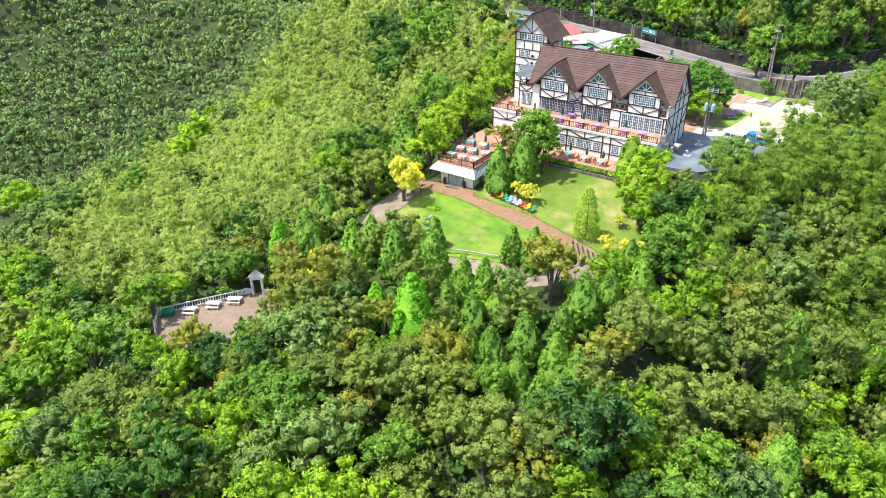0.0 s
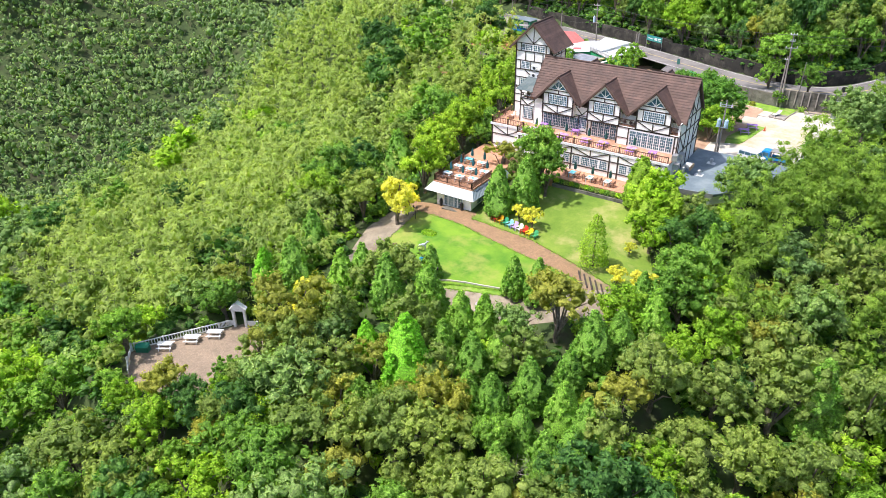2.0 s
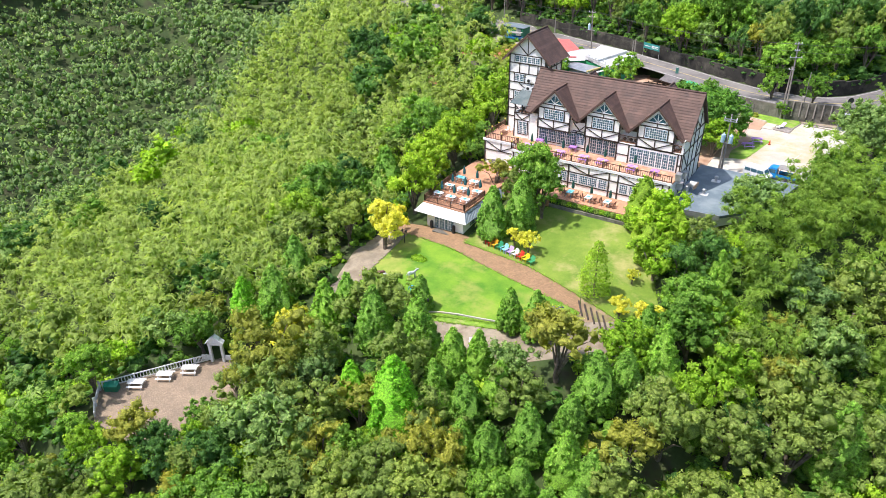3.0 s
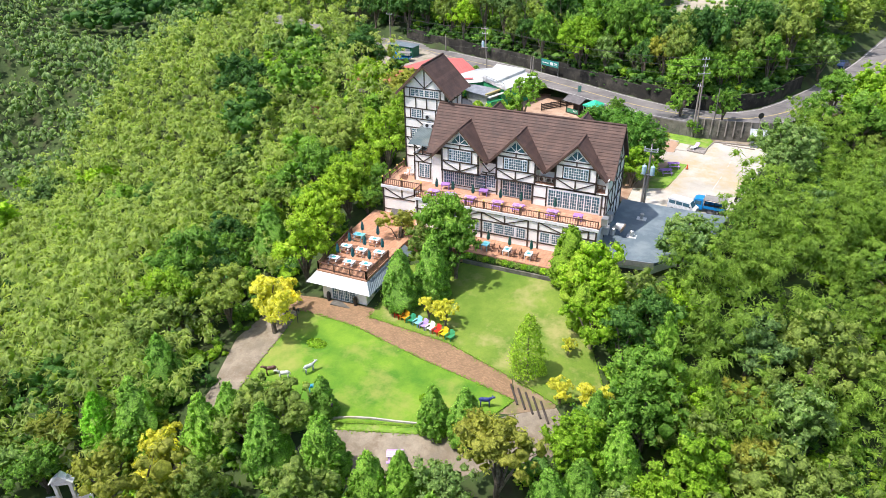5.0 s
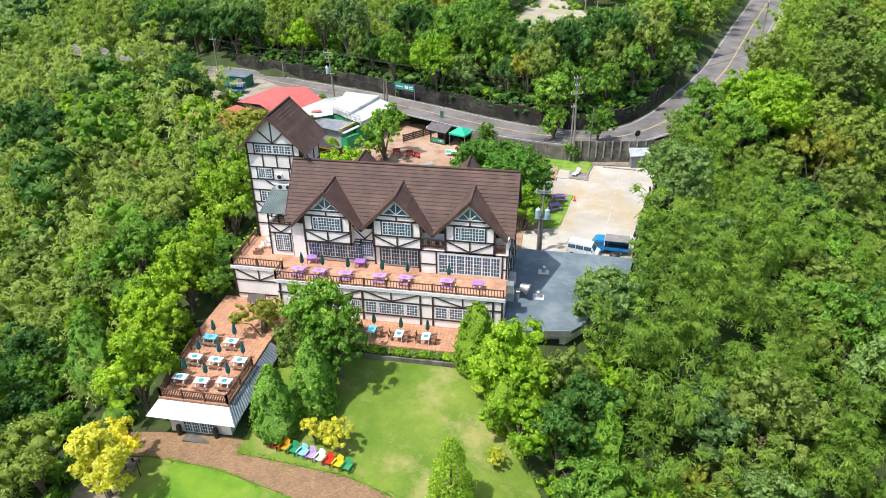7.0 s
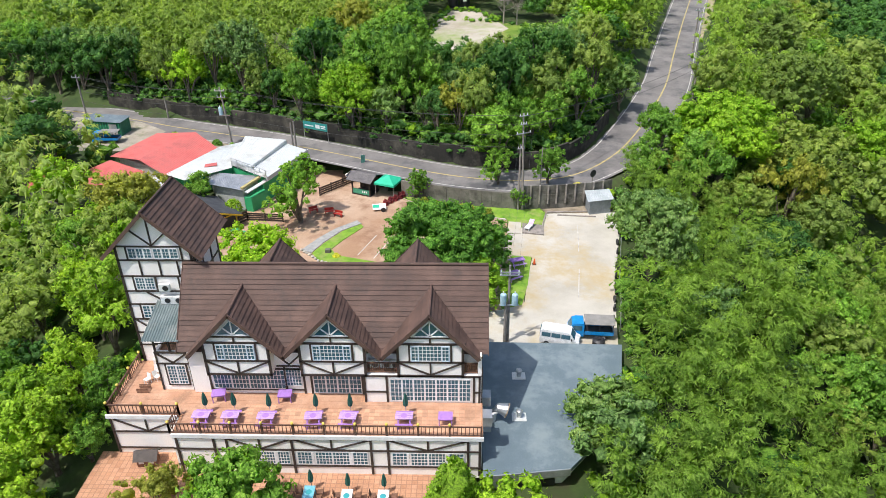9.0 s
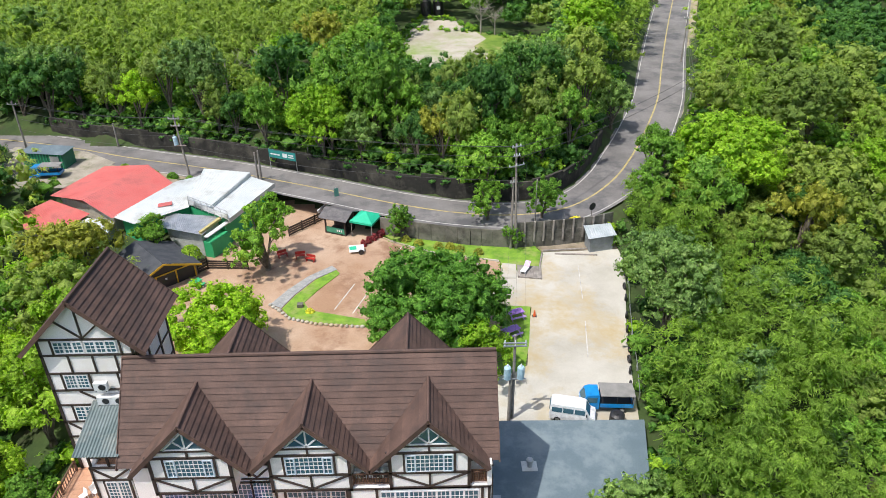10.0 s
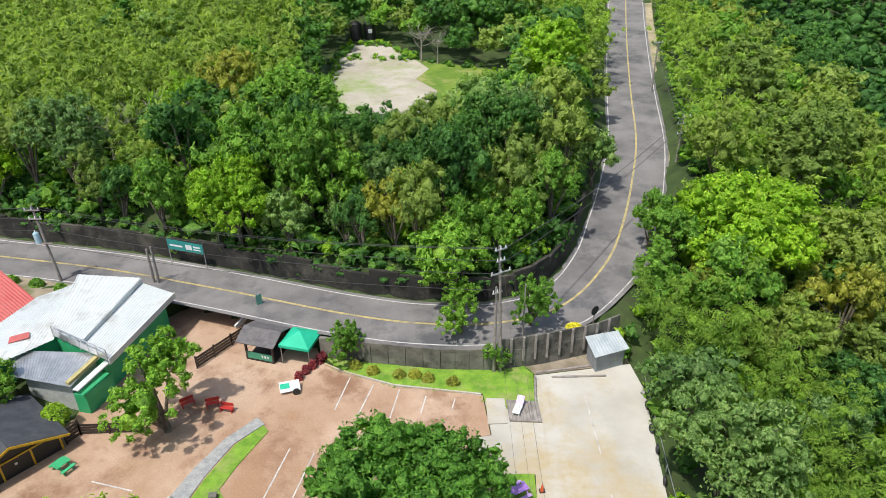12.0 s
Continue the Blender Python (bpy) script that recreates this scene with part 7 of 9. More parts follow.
for x, y, z, r in ((-20.9, 6.3, UP, 10), (-20.6, 5.6, UP, 60), (-21.3, 5.2, UP, -30), (-20.4, 6.6, UP, 100)):
    cafe_chair(pose(x, y, z, 0, 0, r), P_WHITE, "white garden chair stored beside the tower", "stored chairs")
box_ = thing("crate", "open wooden crate stored on the terrace", "crate", (-21.2, 4.2, UP))
for k in range(3):
    part("slat", Shape().box(-0.5, 0.5, -0.3, -0.27, 0.05 + 0.16 * k, 0.17 + 0.16 * k), M_SEATBROWN, box_)
    part("slat", Shape().box(-0.5, 0.5, 0.27, 0.3, 0.05 + 0.16 * k, 0.17 + 0.16 * k), M_SEATBROWN, box_)
part("bottom", Shape().box(-0.5, 0.5, -0.27, 0.27, 0, 0.05), M_SEATBROWN, box_)
for y, z in ((0.9, 7.3), (2.2, 5.5), (4.2, 6.4)):
    dct = thing("wall_unit", "white ventilation unit with duct on the gable wall", "ventilation unit", (X1 + 0.05, y, z), "wall units")
    part("case", Shape().box(0.02, 0.75, -0.5, 0.5, 0, 0.9), M_METAL, dct)
    part("bracket", Shape().bar((0.02, 0, -0.35), (0.7, 0, 0.0), 0.05, 0.05), M_METAL, dct)
dish = thing("kitchen_duct", "bulging rusty white kitchen exhaust duct above the flat roof", "duct", (7.6, 4.2, 4.42))
part("elbow", Shape().tube([(0, 0, 0), (0.1, 0, 0.9), (0.5, 0, 1.35), (1.2, -0.1, 1.2)], [0.32, 0.34, 0.42, 0.62], 12), M_METAL, dish)
part("rim", Shape().tube([(1.18, -0.1, 1.2), (1.28, -0.12, 1.17)], [0.66, 0.6], 12), surface("rusty_metal", (0.35, 0.2, 0.1), (0.5, 0.42, 0.34), 2.0, 20.0, 0.7, 0.2), dish, "rust-stained duct mouth")
for x, y in ((10.2, 9.9), (9.9, 4.6)):
    v = thing("roof_vent", "round metal roof vent on a square pad", "vent", (x, y, 4.42), "roof vents")
    part("pad", Shape().box(-0.6, 0.6, -0.5, 0.5, 0, 0.05), M_WHITEROOF, v)
    part("neck", Shape().tube([(0, 0, 0.05), (0, 0, 0.45)], [0.2, 0.2], 10), M_METAL, v)
    part("turbine", Shape().ball((0, 0, 0.62), (0.3, 0.3, 0.24), 12, 6), M_METAL, v)

# wing front: black panel standing in for a shaded gap, rail and parked equipment under the roof edge
part("opening", Shape().bar((8.6, -1.3, 2.0), (12.4, -0.78, 2.0), 0.12, 2.2), M_BLACK, wing, "black panel standing in for the shaded gap under the roof")

# ---- picnic terrace below ----
PZ = -9.45
fence = thing("picnic_fence", "white painted timber fence along the picnic terrace", "fence", (0, 0, 0))
FP = [(-41.4, -56.6), (-39.5, -53.6), (-37.6, -50.6), (-35.8, -47.7), (-34.9, -46.3)]
for (ax, ay), (bx, by) in zip(FP, FP[1:]):
    part("post", Shape().box(ax - 0.08, ax + 0.08, ay - 0.08, ay + 0.08, PZ - 0.1, PZ + 1.15), P_WHITE, fence)
    for h in (0.25, 1.05):
        part("rail", Shape().bar((ax, ay, PZ + h), (bx, by, PZ + h), 0.08, 0.14), P_WHITE, fence)
    for k in range(1, 10):
        part("picket", Shape().box(-0.05, 0.05, -0.03, 0.03, 0.2, 1.05, Matrix.Translation((ax + (bx - ax) * k / 10, ay + (by - ay) * k / 10, PZ))), P_WHITE, fence)
FP2 = [(-41.6, -56.9), (-39.5, -58.9), (-37.6, -60.2)]
for (ax, ay), (bx, by) in zip(FP2, FP2[1:]):
    part("post", Shape().box(ax - 0.12, ax + 0.12, ay - 0.12, ay + 0.12, PZ - 0.1, PZ + 1.25), P_WHITE, fence)
    part("rail", Shape().bar((ax, ay, PZ + 0.6), (bx, by, PZ + 0.6), 0.12, 0.5), P_WHITE, fence)
gate = thing("garden_gate", "white arched garden gate with a small pitched roof", "gate", pose(-33.9, -45.6, PZ, 0, 0, 30))
for x in (-0.75, 0.75):
    part("pillar", Shape().box(x - 0.16, x + 0.16, -0.2, 0.2, -0.1, 2.6), P_WHITE, gate)
part("lintel", Shape().box(-0.95, 0.95, -0.24, 0.24, 2.6, 2.95), P_WHITE, gate)
part("gable", gable_wall([(-0.95, 2.95), (0.95, 2.95), (0.6, 3.55), (0, 3.85), (-0.6, 3.55)], -0.22, 0.22), P_WHITE, gate)
for sgn in (-1, 1):
    part("roof", Shape().slab([(sgn * 1.15, -0.4 * sgn, 2.95), (sgn * 1.15, 0.4 * sgn, 2.95), (0, 0.4 * sgn, 3.98), (0, -0.4 * sgn, 3.98)], 0.07), P_WHITE, gate)
part("side_rail", Shape().box(0.92, 2.4, -0.05, 0.05, 0.2, 0.95), P_WHITE, gate)
part("side_rail", Shape().box(-2.0, -0.92, -0.05, 0.05, 0.2, 0.95), P_WHITE, gate)
for x, y in ((-38.9, -53.9), (-37.2, -51.1), (-35.6, -48.7)):
    picnic_table(pose(x + 0.4, y - 0.2, PZ, 0, 0, 32), P_WHITE, P_WHITE, "white painted picnic table on the picnic terrace", "white picnic tables", 1.9, 0.9)
gb = thing("garbage_bin", "green plastic bin with sloping lid by the fence", "bin", pose(-40.4, -56.1, PZ, 0, 0, 32))
part("body", Shape().box(-0.8, 0.8, -0.4, 0.4, 0, 0.75), paint("green_bin", (0.01, 0.2, 0.12)), gb)
part("lid", Shape().slab([(-0.85, -0.45, 0.76), (0.85, -0.45, 0.76), (0.85, 0.45, 1.0), (-0.85, 0.45, 1.0)], 0.05), paint("green_bin_lid", (0.01, 0.26, 0.16)), gb)

for x, y in ((-12.6, -37.4), (-10.6, -38.2), (-9.7, -37.6)):
    hedge(x, y, 0.7, 0.6, 1.4, "purple", "flowering bush with violet blossoms below the lawn", 320)


# ---- car park ----
def wheel(parent, x, y, r, w):
    t = part("tyre", Shape().tube([(x, y - w / 2, r), (x, y + w / 2, r)], [r, r], 16), M_BLACK, parent, "black rubber tyre")
    part("rim", Shape().tube([(x, y - w / 2 - 0.01, r), (x, y + w / 2 + 0.01, r)], [r * 0.58, r * 0.58], 12), M_METAL, t)


def profile_body(prof, w, taper=0.0):
    """A body of one side profile in x and z, w wide, its upper part drawn in."""
    s = Shape()
    n = len(prof)
    zs = [p[1] for p in prof]
    inset = [taper * max(0, (z - 0.9)) for z in zs]
    s.add([(x, -w / 2 + i, z) for (x, z), i in zip(prof, inset)] + [(x, w / 2 - i, z) for (x, z), i in zip(prof, inset)],
          [tuple(range(n)), tuple(range(n, 2 * n))[::-1]] + [(i + n, (i + 1) % n + n, (i + 1) % n, i) for i in range(n)])
    return s


def van(at):
    root = thing("minivan", "small white delivery minivan parked on the concrete", "van", at)
    body = [(-1.85, 0.32), (1.75, 0.32), (1.9, 0.5), (1.88, 0.85), (1.45, 1.05), (1.05, 1.72), (0.7, 1.82), (-1.6, 1.84), (-1.82, 1.7), (-1.9, 0.9)]
    part("body", profile_body(body, 1.52, 0.1), paint("van_white", (0.8, 0.81, 0.82), 0.3), root)
    part("windscreen", Shape().slab([(1.47, -0.6, 1.08), (1.47, 0.6, 1.08), (1.1, 0.56, 1.68), (1.1, -0.56, 1.68)], 0.015), M_GLASS, root)
    for sy in (-1, 1):
        for x0, x1 in ((-1.7, -0.85), (-0.75, 0.1), (0.2, 1.05)):
            yy = sy * 0.735
            part("side_window", Shape().box(x0, x1, yy - 0.02, yy + 0.02, 1.12, 1.58), M_GLASS, root)
        part("headlight", Shape().box(1.8, 1.93, sy * 0.55 - 0.14, sy * 0.55 + 0.14, 0.62, 0.8), M_FRAME, root)
        part("wing_mirror", Shape().box(1.15, 1.25, sy * 0.86 - 0.08, sy * 0.86 + 0.08, 1.1, 1.28), M_BLACK, root)
        for x in (-1.2, 1.2):
            wheel(root, x, sy * 0.68, 0.29, 0.2)
    part("bumper", Shape().box(1.82, 1.96, -0.7, 0.7, 0.32, 0.5), M_METAL, root)
    part("rear_window", Shape().box(-1.915, -1.86, -0.55, 0.55, 1.15, 1.6), M_GLASS, root)
    return root


def truck(at, label, length=4.4, open_bed=True):
    root = thing("pickup_truck", label, "truck", at)
    h = length / 2
    blue = paint("truck_blue", (0.01, 0.25, 0.62), 0.3)
    cab = [(h - 1.55, 0.4), (h - 0.1, 0.4), (h, 0.6), (h - 0.05, 1.0), (h - 0.4, 1.7), (h - 0.75, 1.85), (h - 1.5, 1.85), (h - 1.55, 1.7)]
    part("cab", profile_body(cab, 1.6, 0.08), blue, root)
    part("windscreen", Shape().slab([(h - 0.06, -0.65, 1.02), (h - 0.06, 0.65, 1.02), (h - 0.36, 0.6, 1.64), (h - 0.36, -0.6, 1.64)], 0.015), M_GLASS, root)
    for sy in (-1, 1):
        part("side_window", Shape().box(h - 1.35, h - 0.5, sy * 0.765 - 0.02, sy * 0.765 + 0.02, 1.08, 1.6), M_GLASS, root)
        part("headlight", Shape().box(h - 0.08, h + 0.02, sy * 0.6 - 0.14, sy * 0.6 + 0.14, 0.65, 0.82), M_FRAME, root)
        part("bed_side", Shape().box(-h, h - 1.62, sy * 0.8 - 0.03, sy * 0.8 + 0.03, 0.65, 1.02), blue, root)
        for x in (-h + 0.9, h - 0.85):
            wheel(root, x, sy * 0.7, 0.32, 0.2)
        for x in (-h + 0.08, -h + 1.35, h - 1.75):
            part("post", Shape().box(x - 0.03, x + 0.03, sy * 0.78 - 0.03, sy * 0.78 + 0.03, 1.02, 1.88), M_BLACK, root)
    part("bed_floor", Shape().box(-h, h - 1.62, -0.77, 0.77, 0.58, 0.65), M_BLACK, root)
    part("tailgate", Shape().box(-h - 0.04, -h, -0.8, 0.8, 0.65, 1.02), blue, root)
    part("canvas_top", Shape().prism([(-h - 0.1, -0.88), (h - 1.6, -0.88), (h - 1.6, 0.88), (-h - 0.1, 0.88)], 1.88, 1.96), surface("grey_canvas", (0.2, 0.2, 0.19), (0.28, 0.27, 0.26), 1.0, 20.0, 0.8, 0.2), root, "grey canvas cover")
    return root


KZ = YARD_Z + 0.05
van(pose(14.6, 15.9, KZ, 0, 0, -14))
truck(pose(17.7, 17.2, KZ, 0, 0, 176), "blue cab pickup truck with a grey canvas cover")
tank = thing("water_tank", "black plastic water tank behind the wing", "tank", (18.3, 15.35, KZ))
part("body", Shape().tube([(0, 0, 0), (0, 0, 0.8), (0, 0, 0.95)], [0.62, 0.62, 0.4], 16), M_BLACK, tank)
part("lid", Shape().tube([(0, 0, 0.95), (0, 0, 1.02)], [0.2, 0.2], 12), M_BLACK, tank)

shed = thing("tool_shed", "small grey metal shed with a pale lean-to roof", "shed", (0, 0, YARD_Z))
part("wall", Shape().prism([(21.7, 43.9), (24.6, 44.6), (24.4, 46.5), (21.5, 46.0)], 0, 2.1), paint("shed_grey", (0.25, 0.28, 0.3)), shed)
part("roof", Shape().corrugated((21.3, 43.4, 2.15), (24.9, 44.3, 2.15), (24.6, 46.7, 2.5), (21.2, 46.2, 2.5), 12, 0.03), surface("grey_sheet_roof", (0.36, 0.41, 0.43), (0.47, 0.51, 0.53), 0.8, 14.0, 0.6, 0.1), shed)

TY = [(20.5, 19.6), (21.0, 21.6), (21.3, 23.2), (21.7, 24.8), (22.0, 26.4), (22.3, 28.0), (22.8, 30.4), (23.5, 33.6), (23.9, 35.8), (24.6, 38.6)]
for x, y in TY:
    s = Shape()
    n, m = 16, 7
    verts = [((0.3 + 0.11 * math.cos(2 * math.pi * j / m)) * math.cos(2 * math.pi * k / n), 0.11 * math.sin(2 * math.pi * j / m), 0.4 + (0.3 + 0.11 * math.cos(2 * math.pi * j / m)) * math.sin(2 * math.pi * k / n)) for k in range(n) for j in range(m)]
    s.add(verts, [(k * m + j, k * m + (j + 1) % m, ((k + 1) % n) * m + (j + 1) % m, ((k + 1) % n) * m + j) for k in range(n) for j in range(m)])
    solid("tyre", s, M_BLACK, "old black car tyre set upright as a wheel stop", "tyre", "car park tyres", at=pose(x, y, YARD_Z + 0.03, 0, 0, 80 + rnd.uniform(-15, 15)), smooth=True)
cp_rail = thing("car_park_rail", "low pipe rail along the car park edge", "rail", (0, 0, 0))
RP = [(20.9, 18.0), (21.7, 22.0), (22.5, 27.0), (23.4, 31.5), (24.6, 37.0), (25.6, 42.0)]
for (ax, ay), (bx, by) in zip(RP, RP[1:]):
    part("post", Shape().tube([(ax, ay, YARD_Z - 0.3), (ax, ay, YARD_Z + 0.9)], [0.05, 0.05], 8), M_METAL, cp_rail)
    part("rail", Shape().tube([(ax, ay, YARD_Z + 0.85), (bx, by, YARD_Z + 0.85)], [0.035, 0.035], 6), M_METAL, cp_rail)
PATCH = [(10.9, 33.0), (13.2, 32.7), (12.3, 26.5), (11.4, 22.5), (9.2, 21.7), (8.8, 25.0)]
sheet("grass_patch", PATCH, M_VERGE, "small grass patch between yard and car park", "grass", 0.09)
for x, y, a in ((11.4, 30.8, 20), (10.7, 27.8, 30)):
    picnic_table(pose(x, y, YARD_Z + 0.09, 0, 0, a), P_PURPLE, P_LILAC, "purple picnic table on the grass patch", "car park tables", 1.7, 0.85)
cone = thing("traffic_cone", "orange traffic cone in a red pot at the car park edge", "cone", (13.4, 31.0, KZ))
part("base", Shape().box(-0.22, 0.22, -0.22, 0.22, 0, 0.05), M_BLACK, cone)
part("cone", Shape().tube([(0, 0, 0.05), (0, 0, 0.75)], [0.17, 0.04], 12), paint("cone_orange", (0.75, 0.12, 0.03)), cone)
pad = thing("timber_deck", "weathered dark timber deck with a pale concrete pad", "deck", (0, 0, YARD_Z))
for k in range(9):
    x = 12.5 + 0.3 * k
    part("board", Shape().prism([(x, 38.6 - 0.06 * k), (x + 0.28, 38.54 - 0.06 * k), (x + 0.5, 41.1 - 0.06 * k), (x + 0.22, 41.16 - 0.06 * k)], 0.03, 0.22), M_POLE, pad)
part("pad", Shape().prism([(10.6, 38.5), (12.3, 38.4), (12.6, 41.4), (11.0, 41.7)], 0.03, 0.16), M_CONCRETE, pad)
lounger = thing("sun_lounger", "purple and white sun lounger on the timber deck", "lounger", pose(13.5, 39.8, YARD_Z + 0.22, 0, 0, 62))
part("seat", Shape().box(-0.9, 0.35, -0.32, 0.32, 0.3, 0.36), P_WHITE, lounger)
part("backrest", Shape().slab([(0.35, -0.32, 0.34), (0.95, -0.32, 0.8), (0.95, 0.32, 0.8), (0.35, 0.32, 0.34)][::-1], 0.06), P_LILAC, lounger)
for x in (-0.8, 0.3):
    for y in (-0.28, 0.28):
        part("leg", Shape().box(x - 0.04, x + 0.04, y - 0.04, y + 0.04, 0, 0.3), P_WHITE, lounger)
for a, b in (((16.2, 44.5), (25.0, 45.0)), ((17.5, 43.7), (22.5, 43.2)), ((16.0, 43.9), (15.2, 40.4))):
    solid("timber_baulk", Shape().tube([(a[0], a[1], YARD_Z + 0.12), (b[0], b[1], YARD_Z + 0.12)], [0.11, 0.1], 8), M_POLE, "weathered timber log edging the car park", "timber", "edging logs")
for a, b in (((19.8, 41.0), (19.0, 34.0)), ((18.5, 30.0), (17.6, 24.0))):
    d = Vector((b[0] - a[0], b[1] - a[1], 0)).normalized()
    n = Vector((-d.y, d.x, 0)) * 0.05
    A, B = Vector((*a, KZ + 0.006)), Vector((*b, KZ + 0.006))
    solid("painted_line", Shape().add([A - n, B - n, B + n, A + n], [(0, 1, 2, 3)]), M_LINE, "worn white line on the concrete", "line", kind="structure")

# ---- yard ----
ISLAND_GRASS = [(-13.2, 33.3), (-12.2, 35.8), (-10.4, 39.0), (-8.3, 41.0), (-7.8, 40.2), (-9.9, 36.7), (-11.0, 34.4), (-10.2, 32.9), (-4.2, 31.0), (-3.9, 29.9), (-9.1, 30.6), (-12.0, 31.6)]
sheet("grass_island", ISLAND_GRASS, M_VERGE, "curved green grass strip bordering the yard", "grass", 0.1)
ISLAND_PATH = [(-14.6, 34.2), (-13.2, 37.0), (-11.3, 39.8), (-8.9, 42.0), (-8.2, 41.1), (-10.5, 39.1), (-12.3, 35.9), (-13.3, 33.4)]
sheet("stone_path", ISLAND_PATH, surface("grey_pebble", (0.26, 0.27, 0.27), (0.38, 0.38, 0.37), 2.0, 16.0, 0.9, 0.5), "grey pebble footpath round the grass island", "path", 0.12)
border = thing("stone_border", "row of rough boulders bordering the grass island", "stones", (0, 0, 0))
BP = [(-14.6, 34.0), (-13.4, 32.9), (-12.1, 31.4), (-9.2, 30.35), (-6.5, 29.9), (-3.8, 29.6)]
for (ax, ay), (bx, by) in zip(BP, BP[1:]):
    n = max(2, int(math.hypot(bx - ax, by - ay) / 0.5))
    for k in range(n):
        x, y = ax + (bx - ax) * k / n, ay + (by - ay) * k / n
        part("boulder", Shape().ball((x, y, YARD_Z + 0.15), (rnd.uniform(0.16, 0.28), rnd.uniform(0.16, 0.26), rnd.uniform(0.14, 0.24)), 7, 5), M_CONCRETE, border)
solid("stone", Shape().box(-0.3, 0.3, -0.25, 0.25, 0, 0.4), M_CONCWALL, "dark stone lantern block on the grass island", "stone", at=(-11.3, 33.6, YARD_Z + 0.1))
hedge(-10.1, 32.6, 0.45, 0.4, 0.4, "yellow", "small yellow bush on the grass island", 160)
LINES = [((-0.9, 46.3), (-2.3, 42.1)), ((1.2, 45.0), (-0.4, 40.9)), ((3.5, 44.0), (2.4, 40.4)), ((5.8, 42.8), (5.1, 40.7)), ((8.3, 42.1), (7.8, 40.7)), ((-5.9, 38.0), (-7.6, 33.0)), ((-3.9, 37.3), (-5.6, 32.2)), ((-21.0, 36.6), (-17.6, 35.2)), ((-22.0, 31.6), (-18.4, 30.4))]
for a, b in LINES:
    d = Vector((b[0] - a[0], b[1] - a[1], 0)).normalized()
    n = Vector((-d.y, d.x, 0)) * 0.06
    A, B = Vector((*a, YARD_Z + 0.046)), Vector((*b, YARD_Z + 0.046))
    solid("painted_line", Shape().add([A - n, B - n, B + n, A + n], [(0, 1, 2, 3)]), M_LINE, "white parking bay line on the gravel", "line", kind="structure")
gk = thing("bank_kerb", "pale stone kerb along the grass bank", "kerb", (0, 0, 0), kind="structure")
GP = [(-3.3, 48.5), (-1.6, 47.15), (3, 44.55), (10.7, 42.25)]
for (ax, ay), (bx, by) in zip(GP, GP[1:]):
    n = max(1, int(math.hypot(bx - ax, by - ay) / 0.6))
    for k in range(n):
        p, q = Vector((ax, ay, 0)).lerp(Vector((bx, by, 0)), k / n), Vector((ax, ay, 0)).lerp(Vector((bx, by, 0)), (k + 0.95) / n)
        p.z = q.z = YARD_Z + 0.12
        part("kerb_stone", Shape().bar(p, q, 0.16, 0.2), M_CONCRETE, gk)

booth = thing("ticket_booth", "dark timber ticket booth with a low grey roof", "booth", pose(-8.9, 50.9, YARD_Z + 0.04, 0, 0, -24))
part("floor", Shape().box(-1.5, 1.5, -1.2, 1.2, 0, 0.12), M_TIMBER, booth)
for x in (-1.4, 1.4):
    for y in (-1.1, 1.1):
        part("post", Shape().box(x - 0.09, x + 0.09, y - 0.09, y + 0.09, 0.12, 2.4), M_TIMBER, booth)
part("counter_front", Shape().box(-1.3, 1.3, -1.17, -1.1, 0.2, 0.95), paint("booth_green", (0.06, 0.32, 0.2)), booth, "white and green notice panel")
for k, x in enumerate((0.2, 0.5, 0.8)):
    part("notice_bar", Shape().box(x, x + 0.18, -1.19, -1.172, 0.45, 0.75), P_WHITE, booth)
part("back_wall", Shape().box(-1.3, 1.3, 1.05, 1.12, 0.12, 2.3), M_TIMBER, booth)
for sgn in (-1, 1):
    q = [(-2.0, -1.8, 2.35), (2.0, -1.8, 2.35), (2.0, 0, 3.05), (-2.0, 0, 3.05)] if sgn < 0 else [(2.0, 1.8, 2.35), (-2.0, 1.8, 2.35), (-2.0, 0, 3.05), (2.0, 0, 3.05)]
    part("roof", Shape().slab(q, 0.08), surface("grey_shingle", (0.1, 0.095, 0.1), (0.16, 0.15, 0.15), 2.0, 12.0, 0.85, 0.3), booth)
tent = thing("canopy_tent", "bright green pop-up canopy tent", "tent", pose(-5.4, 50.0, YARD_Z + 0.05, 0, 0, -22))
for x in (-1.4, 1.4):
    for y in (-1.4, 1.4):
        part("leg", Shape().box(x - 0.03, x + 0.03, y - 0.03, y + 0.03, 0, 2.25), M_METAL, tent)
M_TENT = surface("green_tent_cloth", (0.01, 0.42, 0.24), (0.02, 0.5, 0.3), 0.8, 20.0, 0.7, 0.1)
c = [(-1.55, -1.55, 2.25), (1.55, -1.55, 2.25), (1.55, 1.55, 2.25), (-1.55, 1.55, 2.25)]
ts = Shape()
ts.add(c + [(0, 0, 3.1)] + [(x, y, z - 0.28) for x, y, z in c], [(0, 1, 4), (1, 2, 4), (2, 3, 4), (3, 0, 4), (5, 6, 1, 0), (6, 7, 2, 1), (7, 8, 3, 2), (8, 5, 0, 3)])
part("canopy", ts, M_TENT, tent)


